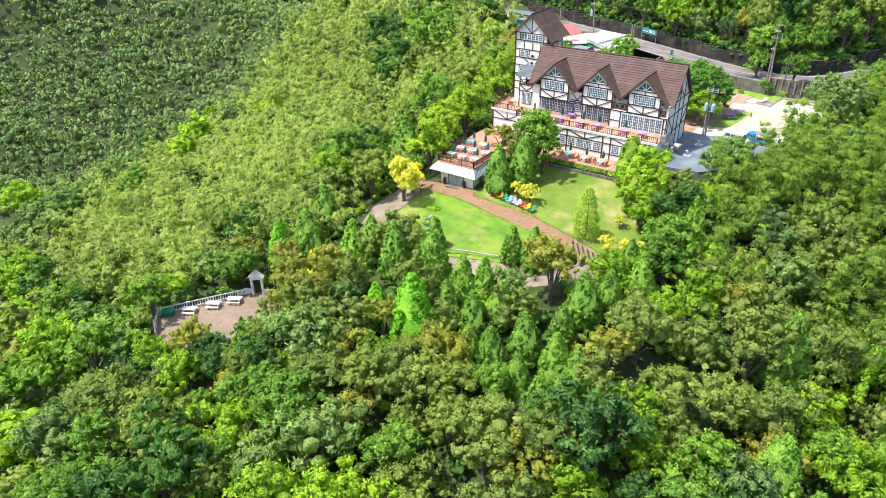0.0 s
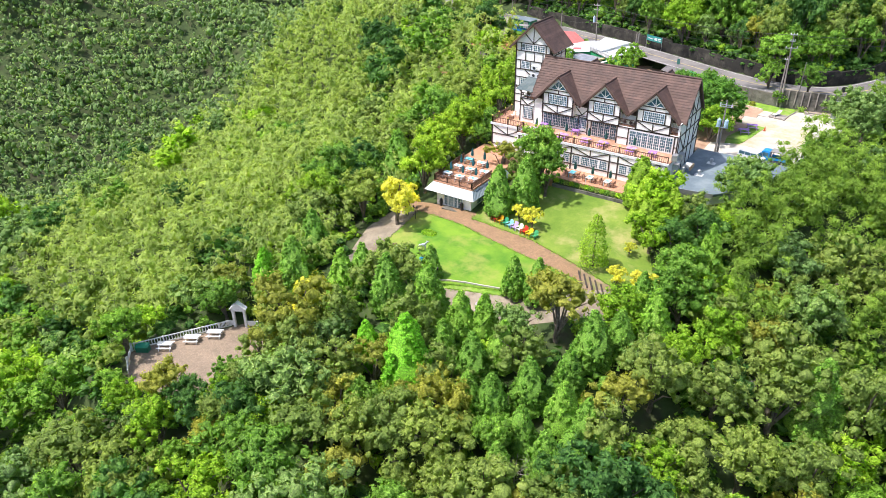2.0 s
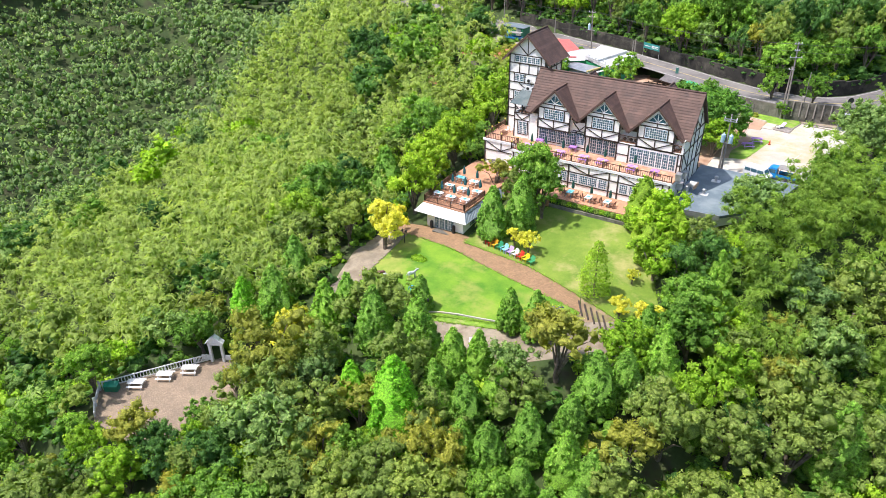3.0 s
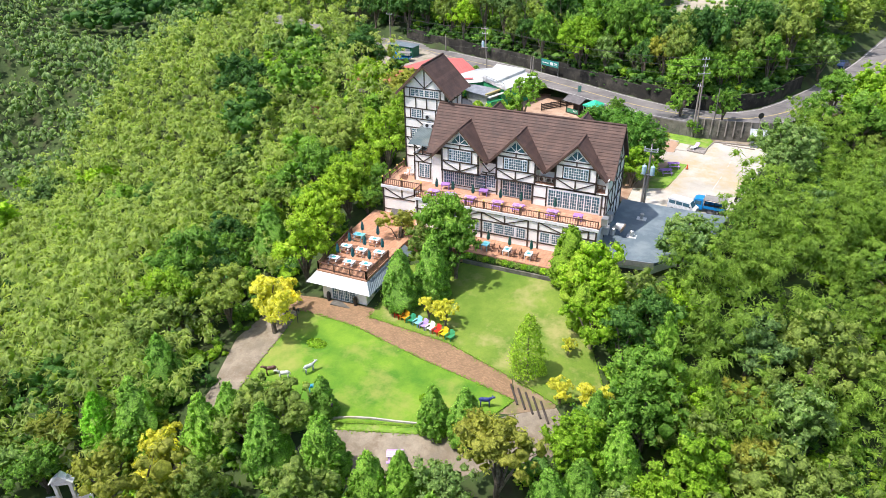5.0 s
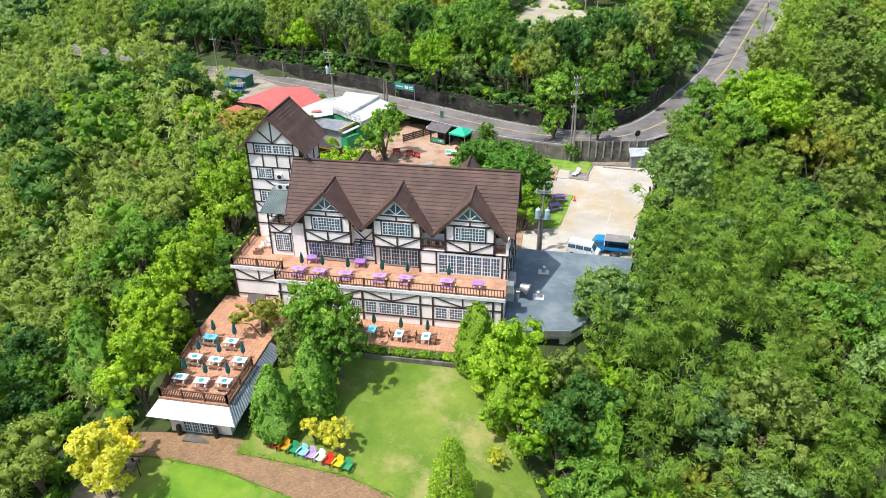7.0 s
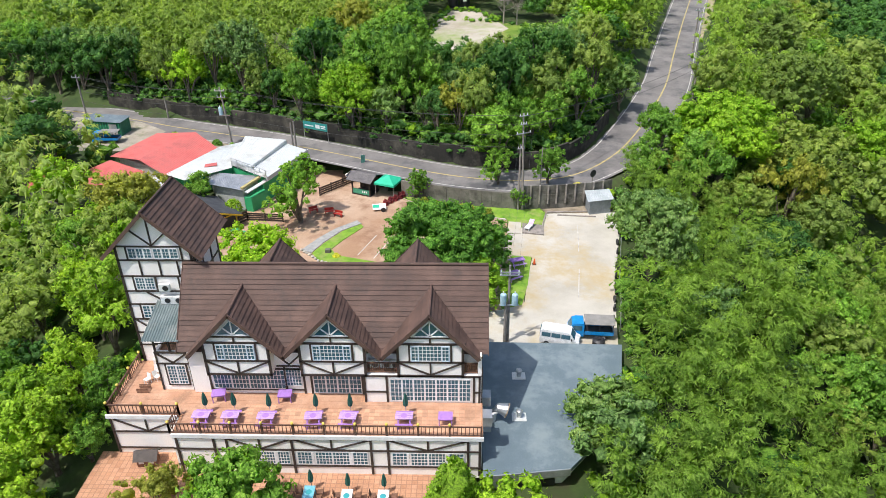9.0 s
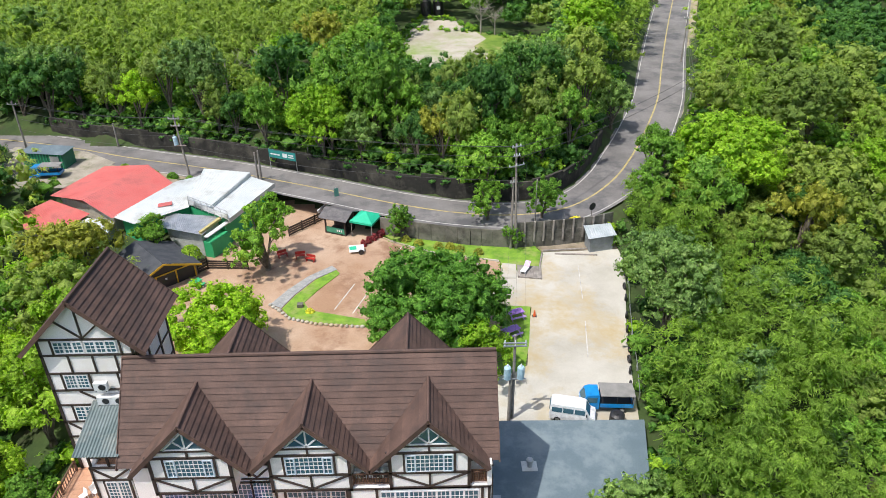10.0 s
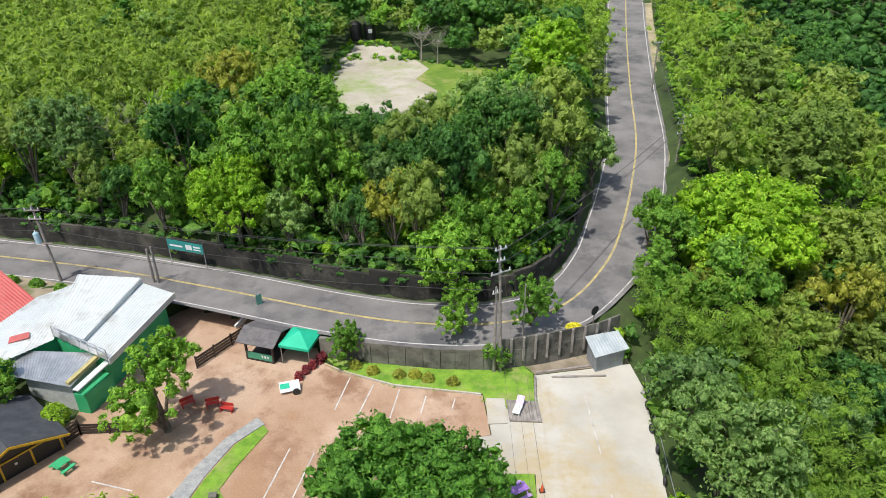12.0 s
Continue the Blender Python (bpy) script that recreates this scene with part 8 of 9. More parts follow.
def plank_fence(pts, z, h, label, boards=4):
    root = thing("plank_fence", label, "fence", (0, 0, 0))
    for (ax, ay), (bx, by) in zip(pts, pts[1:]):
        n = max(1, round(math.hypot(bx - ax, by - ay) / 2.0))
        for k in range(n + 1):
            x, y = ax + (bx - ax) * k / n, ay + (by - ay) * k / n
            part("post", Shape().box(x - 0.07, x + 0.07, y - 0.07, y + 0.07, z - 0.1, z + h + 0.1), M_TIMBER, root)
        for b in range(boards):
            zz = z + 0.15 + (h - 0.1) * b / boards
            part("board", Shape().bar((ax, ay, zz + 0.1), (bx, by, zz + 0.1), 0.05, h / boards * 0.72), M_TIMBER, root)
    return root


plank_fence([(-10.3, 55.2), (-12.4, 52.8), (-15.2, 49.6)], YARD_Z, 1.35, "dark horizontal plank fence by the entrance")
plank_fence([(-18.6, 41.6), (-23.4, 42.0)], YARD_Z, 1.2, "dark horizontal plank fence at the yard's edge")
plank_fence([(-23.4, 42.0), (-24.2, 41.0)], YARD_Z, 1.6, "dark plank fence beside the cabin")
part("ramp_wall", Shape().bar((-10.6, 56.4, YARD_Z + 1.6), (-12.2, 54.6, YARD_Z + 0.9), 0.2, 0.5), P_WHITE, thing("entrance_wall", "white sloping wall cap at the entrance", "wall", (0, 0, 0)))
sg = thing("signboard", "tall green entrance sign on a post", "sign", pose(-9.8, 56.2, level(-9.8, 56.2), 0, 0, 25))
part("post", Shape().box(-0.08, 0.08, -0.08, 0.08, -0.3, 3.6), M_METAL, sg)
part("panel", Shape().box(-0.3, 0.3, -0.14, -0.09, 1.6, 3.6), paint("sign_green", (0.1, 0.3, 0.24)), sg)
car_sign = thing("sign_trailer", "white and green painted sign cart leaning on a tyre", "sign", pose(-6.3, 45.2, YARD_Z + 0.04, 0, 0, 10))
part("board", Shape().slab([(-0.9, -0.5, 0.35), (0.9, -0.5, 0.3), (0.9, 0.5, 0.7), (-0.9, 0.5, 0.75)], 0.06), P_WHITE, car_sign)
part("stripe", Shape().slab([(-0.85, -0.2, 0.49), (0.0, -0.2, 0.47), (0.0, 0.3, 0.67), (-0.85, 0.3, 0.69)], 0.02), M_TENT, car_sign)
part("tyre", Shape().tube([(0.5, -0.62, 0.32), (0.5, -0.8, 0.32)], [0.32, 0.32], 14), M_BLACK, car_sign)
part("trestle", Shape().box(-0.6, 0.6, 0.3, 0.4, 0, 0.5), M_TIMBER, car_sign)
LEAF["red"] = leaf_material("leaf_red_cordyline", (0.2, 0.03, 0.05), (0.38, 0.07, 0.1), (0.5, 0.16, 0.18))
for x, y in ((-5.6, 46.7), (-5.0, 47.5), (-4.4, 48.2), (-3.8, 48.9), (-3.4, 49.5)):
    hedge(x, y, 0.35, 0.35, 0.9, "red", "red-leaved cordyline plant beside the kerb", 150)
for x, y in ((1.2, 46.6), (3.6, 45.8), (6.2, 44.9), (8.4, 44.1), (-0.4, 47.6), (5.0, 45.6)):
    hedge(x, y, 0.6, 0.5, 0.8, "rust", "small yellow-green shrub on the grass bank", 200)
for x, y, a in ((-15.1, 44.4, 30), (-12.9, 44.0, 10), (-11.6, 43.2, -20)):
    bn = thing("red_bench", "small red painted bench under the tree", "bench", pose(x, y, YARD_Z + 0.04, 0, 0, a), "red benches")
    rd = paint("red_bench_paint", (0.5, 0.04, 0.03))
    part("seat", Shape().box(-0.6, 0.6, -0.2, 0.2, 0.4, 0.45), rd, bn)
    part("back", Shape().box(-0.6, 0.6, 0.2, 0.24, 0.5, 0.85), rd, bn)
    for lx in (-0.5, 0.5):
        part("leg", Shape().box(lx - 0.04, lx + 0.04, -0.18, 0.24, 0, 0.4), rd, bn)

# black cabin with yellow trim
cabin = thing("black_cabin", "black timber cabin with a gable and bright yellow trim", "cabin", pose(-27.0, 38.1, YARD_Z, 0, 0, 43))
M_YEL = paint("yellow_trim", (0.7, 0.42, 0.02))
CW, CD, CE, CA = 3.7, 6.4, 1.7, 3.2     # half width, depth, eave and apex height
cs = Shape()
cs.add([(-CW, 0, -0.3), (CW, 0, -0.3), (CW, 0, CE), (0, 0, CA), (-CW, 0, CE)] + [(-CW, CD, -0.3), (CW, CD, -0.3), (CW, CD, CE), (0, CD, CA), (-CW, CD, CE)],
       [(0, 1, 2, 3, 4), (9, 8, 7, 6, 5), (0, 4, 9, 5), (1, 6, 7, 2), (2, 7, 8, 3), (3, 8, 9, 4), (0, 5, 6, 1)])
part("wall", cs, M_BLACK, cabin)
M_FELT = surface("dark_felt", (0.04, 0.045, 0.055), (0.07, 0.075, 0.085), 1.0, 15.0, 0.9, 0.3)
for sx in (-1, 1):
    q = [(0, -0.7, CA + 0.14), (sx * (CW + 0.5), -0.7, CE - 0.06), (sx * (CW + 0.5), CD + 0.3, CE - 0.06), (0, CD + 0.3, CA + 0.14)]
    part("roof", Shape().slab(q if sx < 0 else q[::-1], 0.1), M_FELT, cabin, "dark felt roof slope")
    part("trim_barge", Shape().bar((0, -0.74, CA + 0.1), (sx * (CW + 0.5), -0.74, CE - 0.1), 0.08, 0.2), M_YEL, cabin)
part("trim_rail", Shape().bar((-CW, -0.06, CE + 0.05), (CW, -0.06, CE + 0.05), 0.08, 0.14), M_YEL, cabin)
for x in (-3.6, -0.9, 1.4, 3.6):
    part("trim_post", Shape().box(x - 0.07, x + 0.07, -0.1, -0.003, 0, CE), M_YEL, cabin)
for x in (-2.9, -2.1):
    for x0, x1, z0, z1 in ((-0.36, 0.36, 0.55, 0.63), (-0.36, 0.36, 1.3, 1.38), (-0.36, -0.28, 0.63, 1.3), (0.28, 0.36, 0.63, 1.3)):
        part("window_frame", Shape().box(x + x0, x + x1, -0.05, -0.004, z0, z1), M_YEL, cabin)
part("door_plate", Shape().box(0.1, 0.3, -0.03, -0.004, 1.0, 1.2), P_WHITE, cabin)
picnic_table(pose(-23.6, 38.2, YARD_Z + 0.04, 0, 0, 55), M_GREENWALL, M_GREENWALL, "green garden table beside the black cabin", "cabin table", 1.2, 0.8)
hedge(-25.4, 42.9, 1.1, 1.1, 1.5, "lime", "spiky pale pandanus bush behind the cabin", 420).location.z = YARD_Z + 1.2

# ---- village buildings ----
def hall(name, poly, z0, h, wall_mat, roof_quads, roof_mat, label, category, ribs=26):
    root = thing(name, label, category, (0, 0, 0))
    part("wall", Shape().prism(poly, z0, h), wall_mat, root)
    for q in roof_quads:
        part("roof", Shape().corrugated(*q, ribs, 0.03), roof_mat, root)
    return root


wh = hall("white_roofed_hall", [(-35.2, 48.8), (-32.6, 47.2), (-27.6, 51.2), (-22.4, 47.6), (-19.0, 56.4), (-27.6, 59.6)], 3.0, 7.4, M_GREENWALL,
          [((-24.4, 48.7, 8.0), (-21.4, 46.4, 7.75), (-17.9, 56.6, 7.75), (-21.6, 58.8, 8.0)), ((-27.5, 51.0, 8.4), (-24.3, 48.7, 8.4), (-21.5, 58.8, 8.55), (-28.0, 60.4, 8.55)),
           ((-36.1, 48.3, 7.5), (-32.7, 46.3, 7.5), (-29.3, 58.8, 7.95), (-31.2, 57.6, 7.95)), ((-32.7, 46.3, 7.5), (-27.5, 50.6, 7.5), (-27.8, 60.2, 7.95), (-29.3, 58.8, 7.95))], M_WHITEROOF, "long green-walled hall with a stepped white metal roof", "hall", 14)
part("parapet", Shape().bar((-21.4, 46.4, 7.6), (-17.9, 56.6, 7.6), 0.08, 0.6), M_WHITEROOF, wh)
part("step_wall", Shape().bar((-24.3, 48.7, 8.2), (-21.5, 58.8, 8.28), 0.1, 0.4), M_WHITEROOF, wh)
part("step_wall", Shape().bar((-27.55, 51.0, 7.95), (-28.0, 60.3, 8.2), 0.1, 0.85), M_WHITEROOF, wh)
for k in range(7):
    p = Vector((-27.5, 50.95, 7.5)).lerp(Vector((-21.5, 46.5, 7.5)), k / 6)
    part("baluster", Shape().bar(p, p + Vector((0, 0, 1.35)), 0.07, 0.07), M_METAL, wh)
part("roof_rail", Shape().bar((-27.5, 50.95, 8.85), (-21.5, 46.5, 8.85), 0.06, 0.08), M_METAL, wh)
part("front_panel", Shape().bar((-27.5, 50.98, 8.05), (-21.5, 46.53, 8.05), 0.05, 0.7), M_METAL, wh)
for x, y, w in ((-33.5, 62.6, 0.8), (-30.6, 61.3, 0.7), (-36.5, 63.6, 0.9), (-41.5, 66.2, 0.8)):
    hedge(x, y, w, w * 0.8, 0.9, "mid", "low green shrub on the street verge", 260)
gh = hall("grey_roofed_annexe", [(-29.0, 47.0), (-24.5, 45.1), (-23.3, 48.4), (-30.4, 49.6)], 3.0, 6.6, paint("annexe_wall", (0.5, 0.52, 0.5)),
          [((-29.6, 46.5, 6.85), (-24.2, 44.4, 6.85), (-22.8, 48.4, 7.2), (-31.2, 50.0, 7.2))], M_METAL, "low annexe with a grey corrugated roof", "annexe")
part("gutter", Shape().bar((-23.7, 44.0, 6.75), (-21.9, 47.6, 6.95), 0.6, 0.12), M_WHITEROOF, gh)
part("valley_strip", Shape().bar((-24.5, 44.7, 7.0), (-22.7, 48.2, 7.3), 0.4, 0.3), surface("ochre_strip", (0.4, 0.34, 0.14), (0.5, 0.44, 0.2), 1.5, 15.0, 0.8, 0.2), gh)
part("end_wall", Shape().prism([(-24.4, 44.9), (-23.3, 44.5), (-21.9, 47.2), (-23.3, 48.0)], 3.0, 5.7), M_GREENWALL, gh)
part("skylight", Shape().slab([(-31.2, 50.3, 7.75), (-29.6, 50.9, 7.78), (-29.9, 51.8, 7.82), (-31.4, 51.2, 7.8)], 0.05), M_RED, wh, "small red roof hatch")
hall("red_roofed_hall", [(-45.6, 55.2), (-40.9, 52.4), (-36.3, 49.0), (-31.8, 56.8), (-36.9, 61.8), (-42.6, 62.8)], 2.5, 7.3, paint("cream_wall", (0.55, 0.5, 0.42)),
     [((-36.0, 47.9, 7.5), (-31.0, 57.2, 7.5), (-36.6, 62.8, 8.35), (-41.0, 51.6, 8.35)), ((-43.2, 64.0, 7.7), (-46.8, 55.0, 7.45), (-41.0, 51.6, 8.3), (-36.6, 62.8, 8.3))], M_RED, "large hall with a low red metal roof", "hall", 34)
hall("red_roofed_shed", [(-49.6, 50.8), (-43.4, 46.6), (-40.6, 50.4), (-46.6, 54.2)], 2.5, 5.9, paint("shed_wall", (0.4, 0.38, 0.34)),
     [((-51.0, 50.9, 6.0), (-43.2, 45.8, 6.0), (-39.9, 50.6, 6.9), (-46.9, 55.0, 6.9))], M_RED, "low lean-to shed with a red metal roof", "shed")
hall("lean_to_shed", [(-42.4, 46.6), (-37.0, 46.6), (-36.6, 49.0), (-40.2, 49.6)], 2.5, 5.8, paint("lean_wall", (0.45, 0.44, 0.4)),
     [((-43.0, 46.0, 5.9), (-36.6, 46.2, 5.9), (-36.2, 49.0, 6.5), (-40.2, 50.2, 6.5))], M_WHITEROOF, "small lean-to with a white metal roof", "shed", 12)
ct = thing("green_container", "dark green corrugated storage cabin", "container", pose(-53.4, 68.8, level(-53.4, 68.8), 0, 0, -10) @ Matrix.Diagonal((0.82, 0.82, 0.82, 1)))
part("body", Shape().box(-4.0, 4.0, -1.6, 1.6, 0, 2.8), surface("container_green", (0.01, 0.12, 0.07), (0.02, 0.17, 0.1), 1.0, 14.0, 0.6, 0.2), ct)
for k in range(14):
    part("rib", Shape().box(-3.9 + 0.58 * k, -3.8 + 0.58 * k, -1.68, -1.6, 0.1, 2.7), M_GREENWALL, ct)
part("door", Shape().box(1.5, 3.2, -1.72, -1.66, 0.1, 2.4), M_METAL, ct)
part("roof", Shape().corrugated((-4.3, -1.9, 2.82), (4.3, -1.9, 2.82), (4.3, 1.9, 3.05), (-4.3, 1.9, 3.05), 20, 0.03), M_FLATROOF, ct)
truck(pose(-51.9, 64.4, level(-51.9, 64.4), 0, 0, 182), "blue pickup truck parked by the storage cabin")
wpile = thing("timber_pile", "heap of loose sawn timber", "timber", (-58.5, 66.5, level(-58.5, 66.5)))
for k in range(16):
    a = rnd.uniform(0, 3.1)
    z = 0.1 + 0.06 * k
    part("plank", Shape().bar((-1.4 * math.cos(a) + rnd.uniform(-0.6, 0.6), -1.4 * math.sin(a), z), (1.4 * math.cos(a), 1.4 * math.sin(a) + rnd.uniform(-0.6, 0.6), z + 0.05), 0.16, 0.07), M_POLE, wpile)
for x, y, w in ((-52.6, 47.4, 1.7), (-56.3, 36.2, 1.8)):
    hall("red_roofed_hut", [(x - w, y - 1.4), (x + w, y - 1.4), (x + w, y + 1.4), (x - w, y + 1.4)], level(x, y) - 0.5, level(x, y) + 2.1, paint("hut_wall", (0.4, 0.36, 0.3)),
         [((x - w - 0.4, y - 1.8, level(x, y) + 2.15), (x + w + 0.4, y - 1.8, level(x, y) + 2.15), (x + w + 0.4, y + 1.8, level(x, y) + 2.7), (x - w - 0.4, y + 1.8, level(x, y) + 2.7))], M_RED, "small hut with a faded red roof", "hut", 10)

# ---- road walls, poles and wires ----
def along(i):
    a, b = ROAD_PTS[max(i - 1, 0)], ROAD_PTS[min(i + 1, len(ROAD_PTS) - 1)]
    d = b - a
    d.z = 0
    d.normalize()
    return d, Vector((-d.y, d.x, 0))


bank = thing("bank_wall", "stained concrete retaining wall above the road, tree shade darkened into its colour", "wall", (0, 0, 0), kind="structure")
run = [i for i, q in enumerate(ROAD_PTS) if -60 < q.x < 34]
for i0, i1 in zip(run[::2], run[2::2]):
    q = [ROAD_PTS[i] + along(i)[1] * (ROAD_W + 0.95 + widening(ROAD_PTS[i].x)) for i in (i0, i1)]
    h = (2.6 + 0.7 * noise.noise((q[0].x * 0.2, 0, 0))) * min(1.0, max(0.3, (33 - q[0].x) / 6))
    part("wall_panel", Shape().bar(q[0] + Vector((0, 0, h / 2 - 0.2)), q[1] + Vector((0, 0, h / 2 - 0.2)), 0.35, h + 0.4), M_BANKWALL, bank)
rw = thing("road_wall", "grey panelled concrete wall between road and car park", "wall", (0, 0, 0), kind="structure")
WPTS = WALL_LINE
for k, ((ax, ay), (bx, by)) in enumerate(zip(WPTS, WPTS[1:])):
    top = 6.05 if k < 3 else 7.0
    n = max(1, round(math.hypot(bx - ax, by - ay) / 1.5))
    for j in range(n):
        p = Vector((ax + (bx - ax) * j / n, ay + (by - ay) * j / n, 0))
        q = Vector((ax + (bx - ax) * (j + 0.97) / n, ay + (by - ay) * (j + 0.97) / n, 0))
        c = Vector((0, 0, (YARD_Z - 0.3 + 5.7) / 2))
        part("wall_base", Shape().bar(p + c, q + c, 0.3, 5.7 - YARD_Z + 0.3), M_CONCWALL, rw)
        if k >= 3:
            c = Vector((0, 0, (5.7 + top) / 2))
            part("wall_panel", Shape().bar(p + c, q + c, 0.16, top - 5.7), M_CONCWALL, rw)
            part("post", Shape().box(p.x - 0.1, p.x + 0.1, p.y - 0.3, p.y - 0.1, YARD_Z + 0.8, top + 0.1), M_POLE, rw)
    if k < 3:
        part("coping", Shape().bar((ax, ay, 5.85), (bx, by, 5.85), 0.36, 0.3), M_CONCWALL, rw)


def pole(x, y, z0, z1, label, arms=((0.4, 2.0),), turn=20, trafos=0, lean=0.0, r=0.17):
    root = thing("utility_pole", label, "utility pole", pose(x, y, z0, 0, lean, turn), "utility poles")
    h = z1 - z0
    part("mast", Shape().tube([(0, 0, -0.5), (0, 0, h)], [r, r * 0.62], 10), M_POLE, root)
    for down, w in arms:
        part("crossarm", Shape().box(-w / 2, w / 2, -0.2, -0.1, h - down - 0.06, h - down + 0.06), M_METAL, root)
        for k in range(3):
            xx = -w / 2 + 0.12 + (w - 0.24) * k / 2
            part("insulator", Shape().tube([(xx, -0.15, h - down + 0.06), (xx, -0.15, h - down + 0.3)], [0.06, 0.045], 8), M_FRAME, root)
    for k in range(trafos):
        sx = (-0.55, 0.55, 0.0)[k]
        t = part("transformer", Shape().tube([(sx, -0.25, h - 4.2), (sx, -0.25, h - 3.1), (sx, -0.25, h - 3.0)], [0.3, 0.3, 0.22], 14), paint("transformer_blue", (0.42, 0.62, 0.72)), root, "pale blue transformer can")
        part("bushing", Shape().tube([(sx, -0.25, h - 3.0), (sx, -0.25, h - 2.75)], [0.07, 0.05], 8), M_FRAME, t)
    if trafos:
        part("transformer_rack", Shape().box(-0.95, 0.95, -0.3, -0.2, h - 4.32, h - 4.22), M_METAL, root)
    return root


pole(9.5, 16.1, YARD_Z, 12.4, "utility pole with two pale blue transformers by the wing", ((0.7, 1.9), (1.0, 1.9)), 0, 2)
pole(9.2, 15.8, YARD_Z, 8.5, "shorter utility pole beside the transformer pole", (), 0)
pole(13.0, 45.3, YARD_Z, 17.2, "tall utility pole with crossarms beside the road wall", ((0.3, 1.2), (1.4, 0.9), (2.6, 2.0)), 20, 0, -2)
pole(12.4, 45.3, YARD_Z, 13.0, "second utility pole beside the road wall", ((0.5, 1.0),), 20)
pole(15.4, 46.9, 5.5, 12.0, "bare grey pole beside the road", (), 0, r=0.1)
pole(-31.4, 63.6, 5.8, 15.1, "utility pole with transformer beside the village street", ((0.5, 1.8), (1.5, 1.5)), -15, 1, -4)
pole(-21.4, 62.0, 5.8, 10.1, "short paired grey pole at the hall corner", (), 0)
pole(-20.9, 61.9, 5.8, 10.4, "short paired grey pole at the hall corner", (), 0)
pole(-14.6, 65.0, 6.0, 9.6, "short grey post beside the banner", (), 0, r=0.09)
pole(-60.0, 75.0, 6.2, 14.0, "utility pole beside the village street", ((0.5, 1.6),), -10)
pole(-46.0, 75.5, 6.0, 10.0, "short utility pole behind the cabin", (), 0)
pole(45.0, 81.5, 7.2, 14.5, "pale green metal pole with several crossarms beside the road", ((0.3, 2.2), (1.2, 2.0), (2.6, 1.6)), 15)
pole(53.2, 111.5, 8.6, 17.0, "utility pole beside the straight road", ((0.3, 1.8),), 15)


M_CABLE = plain("grey_cable", (0.07, 0.07, 0.07), 0.6)


def wire(a, b, sag, r=0.028):
    a, b = Vector(a), Vector(b)
    pts = []
    for k in range(15):
        u = k / 14
        p = a.lerp(b, u)
        p.z -= sag * 4 * u * (1 - u)
        pts.append(p)
    solid("overhead_wire", Shape().tube(pts, [r] * 15, 4), M_CABLE, "thin dark overhead cable between poles", "cable", "overhead cables")


for dz, dx in ((0.0, -0.5), (0.0, 0.5), (1.2, 0.0), (2.6, 0.6), (4.2, 0.0)):
    wire((-31.4 + dx, 63.6, 14.8 - dz), (13.0 + dx, 45.3, 16.8 - dz), 1.1, 0.022)
    wire((-60.0 + dx, 75.0, 13.7 - dz), (-31.4 + dx, 63.6, 14.8 - dz), 0.8, 0.022)
for dz in (0.0, 1.3):
    wire((13.0, 45.3, 16.8 - dz), (45.0, 81.5, 14.2 - dz), 1.0, 0.032)
    wire((45.0, 81.5, 14.2 - dz), (53.2, 111.5, 16.6 - dz), 0.6, 0.032)
for dx in (-0.8, 0.0, 0.8):
    wire((9.5 + dx, 16.1, 11.8), (13.0 + dx, 45.3, 14.6), 0.9, 0.01)
bnr = thing("banner", "teal roadside banner with pale lettering on a frame", "banner", pose(-18.3, 64.9, 7.6, 0, 0, -26))
part("sheet", Shape().box(-2.3, 2.3, -0.03, 0.03, 0.3, 1.5), paint("banner_teal", (0.03, 0.28, 0.26)), bnr)
for x0, x1, z0, z1 in ((-2.0, -0.3, 0.75, 0.95), (0.1, 0.9, 0.6, 1.2), (1.1, 2.0, 0.65, 0.8), (1.1, 2.0, 0.95, 1.15)):
    part("lettering_bar", Shape().box(x0, x1, -0.045, -0.034, z0, z1), P_WHITE, bnr)
for x in (-2.3, 2.3):
    part("post", Shape().box(x - 0.04, x + 0.04, 0.04, 0.1, -1.7, 1.6), M_METAL, bnr)
mir = thing("traffic_mirror", "round convex traffic mirror on a post at the bend", "mirror", pose(22.4, 47.6, 5.9, 0, 0, 30))
part("post", Shape().tube([(0, 0, 0), (0, 0, 2.1)], [0.05, 0.05], 8), M_POLE, mir)
part("mirror_disc", Shape().tube([(0, -0.06, 2.1), (0, 0.04, 2.1)], [0.5, 0.42], 18), M_BLACK, mir)
hedge(20.6, 47.9, 0.8, 0.4, 0.5, "yellow", "bright yellow flowering bush behind the wall", 200).location.z = 5.95
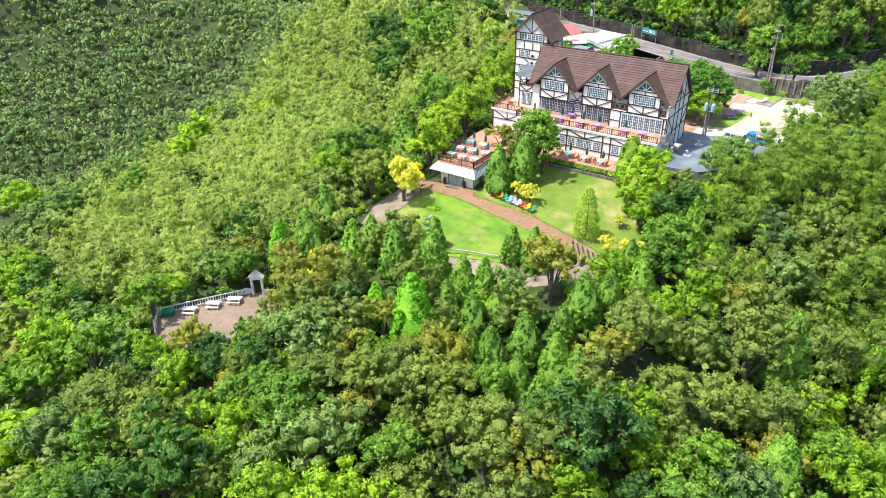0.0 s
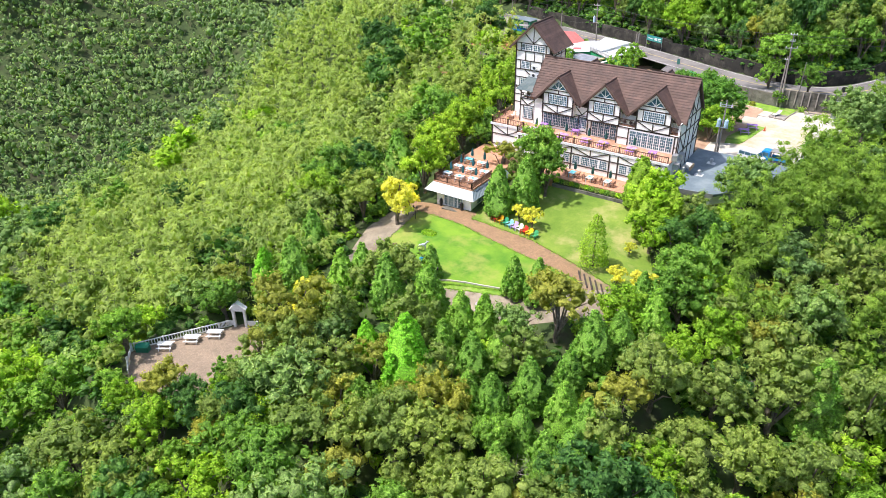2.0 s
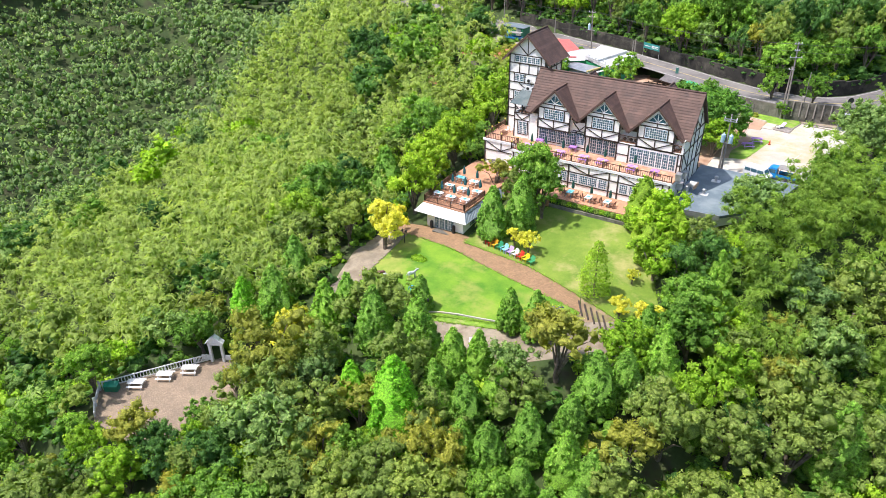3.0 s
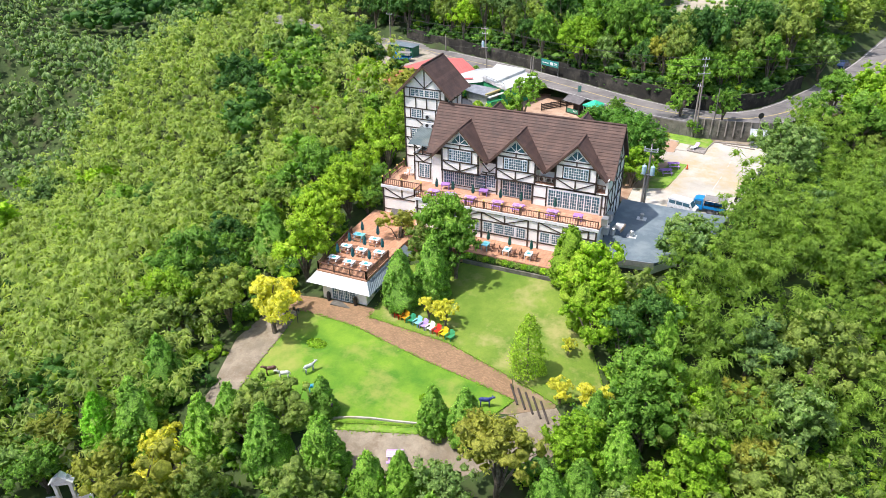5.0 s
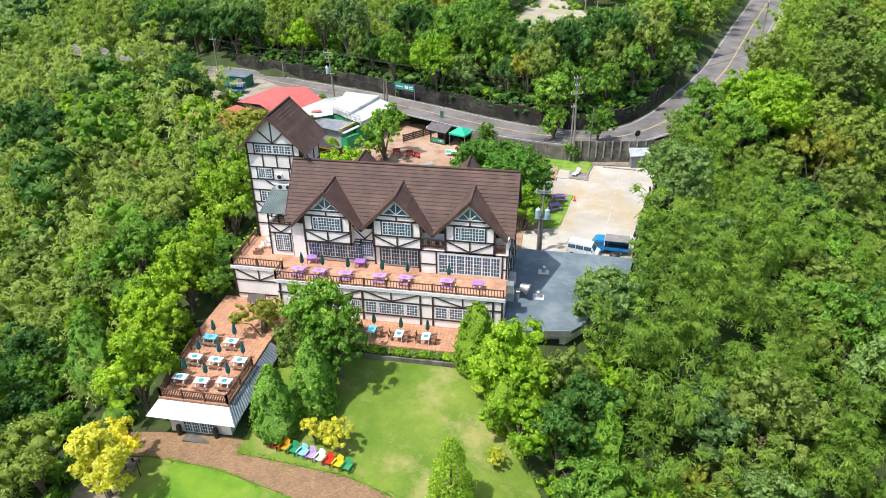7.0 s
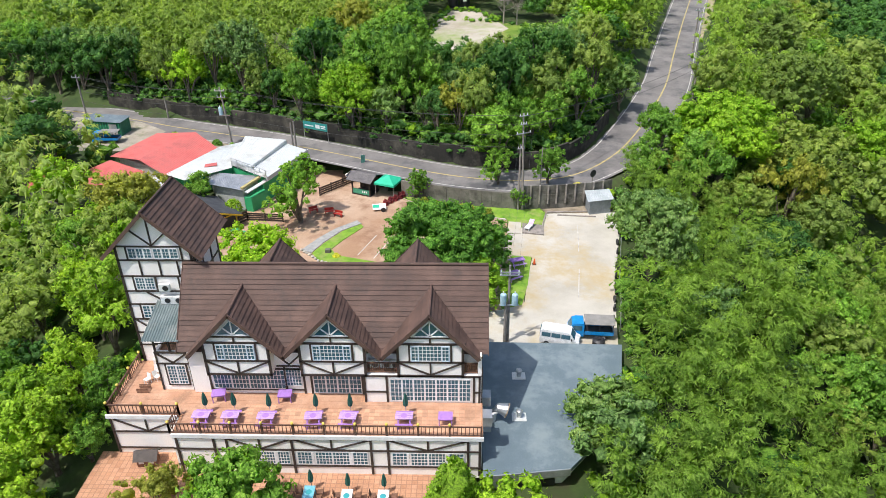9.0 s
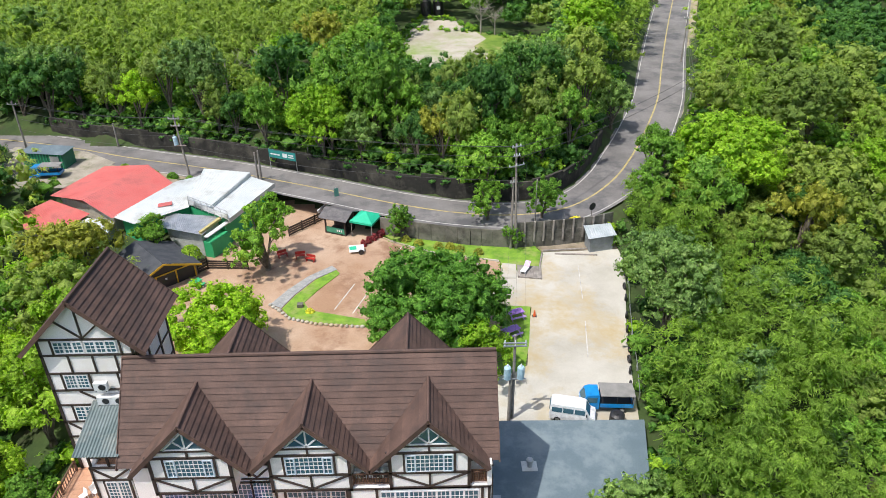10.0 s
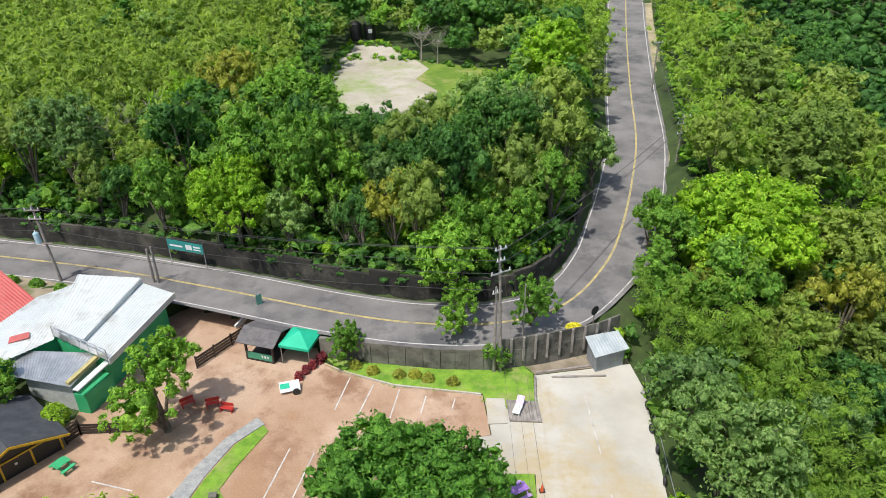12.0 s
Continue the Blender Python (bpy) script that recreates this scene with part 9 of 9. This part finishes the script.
for x in (2.0, 5.0):
    tk = thing("water_tank", "tall dark water tank at the clearing's edge", "tank", (x, 146.2, ground_z(x, 146.2)), "water tanks")
    part("body", Shape().tube([(0, 0, -0.3), (0, 0, 3.2), (0, 0, 3.6)], [1.25, 1.25, 0.6], 18), M_BLACK, tk)
    part("label_plate", Shape().box(-0.4, 0.4, -1.29, -1.25, 1.4, 2.2), P_WHITE if x > 3 else M_BLACK, tk)
park_car = thing("parked_car", "dark blue car parked beside the straight road", "car", pose(36.2, 88.4, 7.1, 0, 0, 68))
part("body", profile_body([(-2.1, 0.3), (2.1, 0.3), (2.15, 0.75), (1.2, 0.9), (0.6, 1.4), (-1.2, 1.42), (-1.9, 0.95), (-2.15, 0.85)], 1.7, 0.2), paint("dark_blue_car", (0.02, 0.04, 0.1), 0.25), park_car)
for sy in (-1, 1):
    part("side_window", Shape().box(-1.1, 0.6, sy * 0.76 - 0.02, sy * 0.76 + 0.02, 0.95, 1.3), M_GLASS, park_car)
    for x in (-1.35, 1.35):
        wheel(park_car, x, sy * 0.74, 0.31, 0.2)

# ---- tiles of the sunlit terrace ----
M_TILE = surface("terracotta_tile", (0.54, 0.29, 0.175), (0.66, 0.4, 0.265), 0.7, 14.0, 0.75, 0.2, (0.38, 0.22, 0.14), 0.6, vary=0.35)
tile = Shape().box(-0.2, 0.2, -0.2, 0.2, -0.02, 0.014).mesh("tile", M_TILE)
rest, count = Shape(), 0
for j in range(28):
    for i in range(74):
        x, y = -23.0 + 0.42 * i, FRONT_R + 0.25 + 0.42 * j
        if not inside(deck_poly, x, y) or edge_dist(deck_poly, x, y) < 0.2:
            continue
        if j < 9 and -12.2 < x < 5.5 and count < 300:
            count += 1
            o = new("tile", tile)
            o.matrix_basis = pose(x, y, UP)
            o.parent = hotel
            o.matrix_parent_inverse = hotel.matrix_basis.inverted()
        else:
            rest.box(x - 0.2, x + 0.2, y - 0.2, y + 0.2, UP - 0.02, UP + 0.014)
tagged(part("floor_tiles", rest, M_TILE, hotel), kind="stuff")
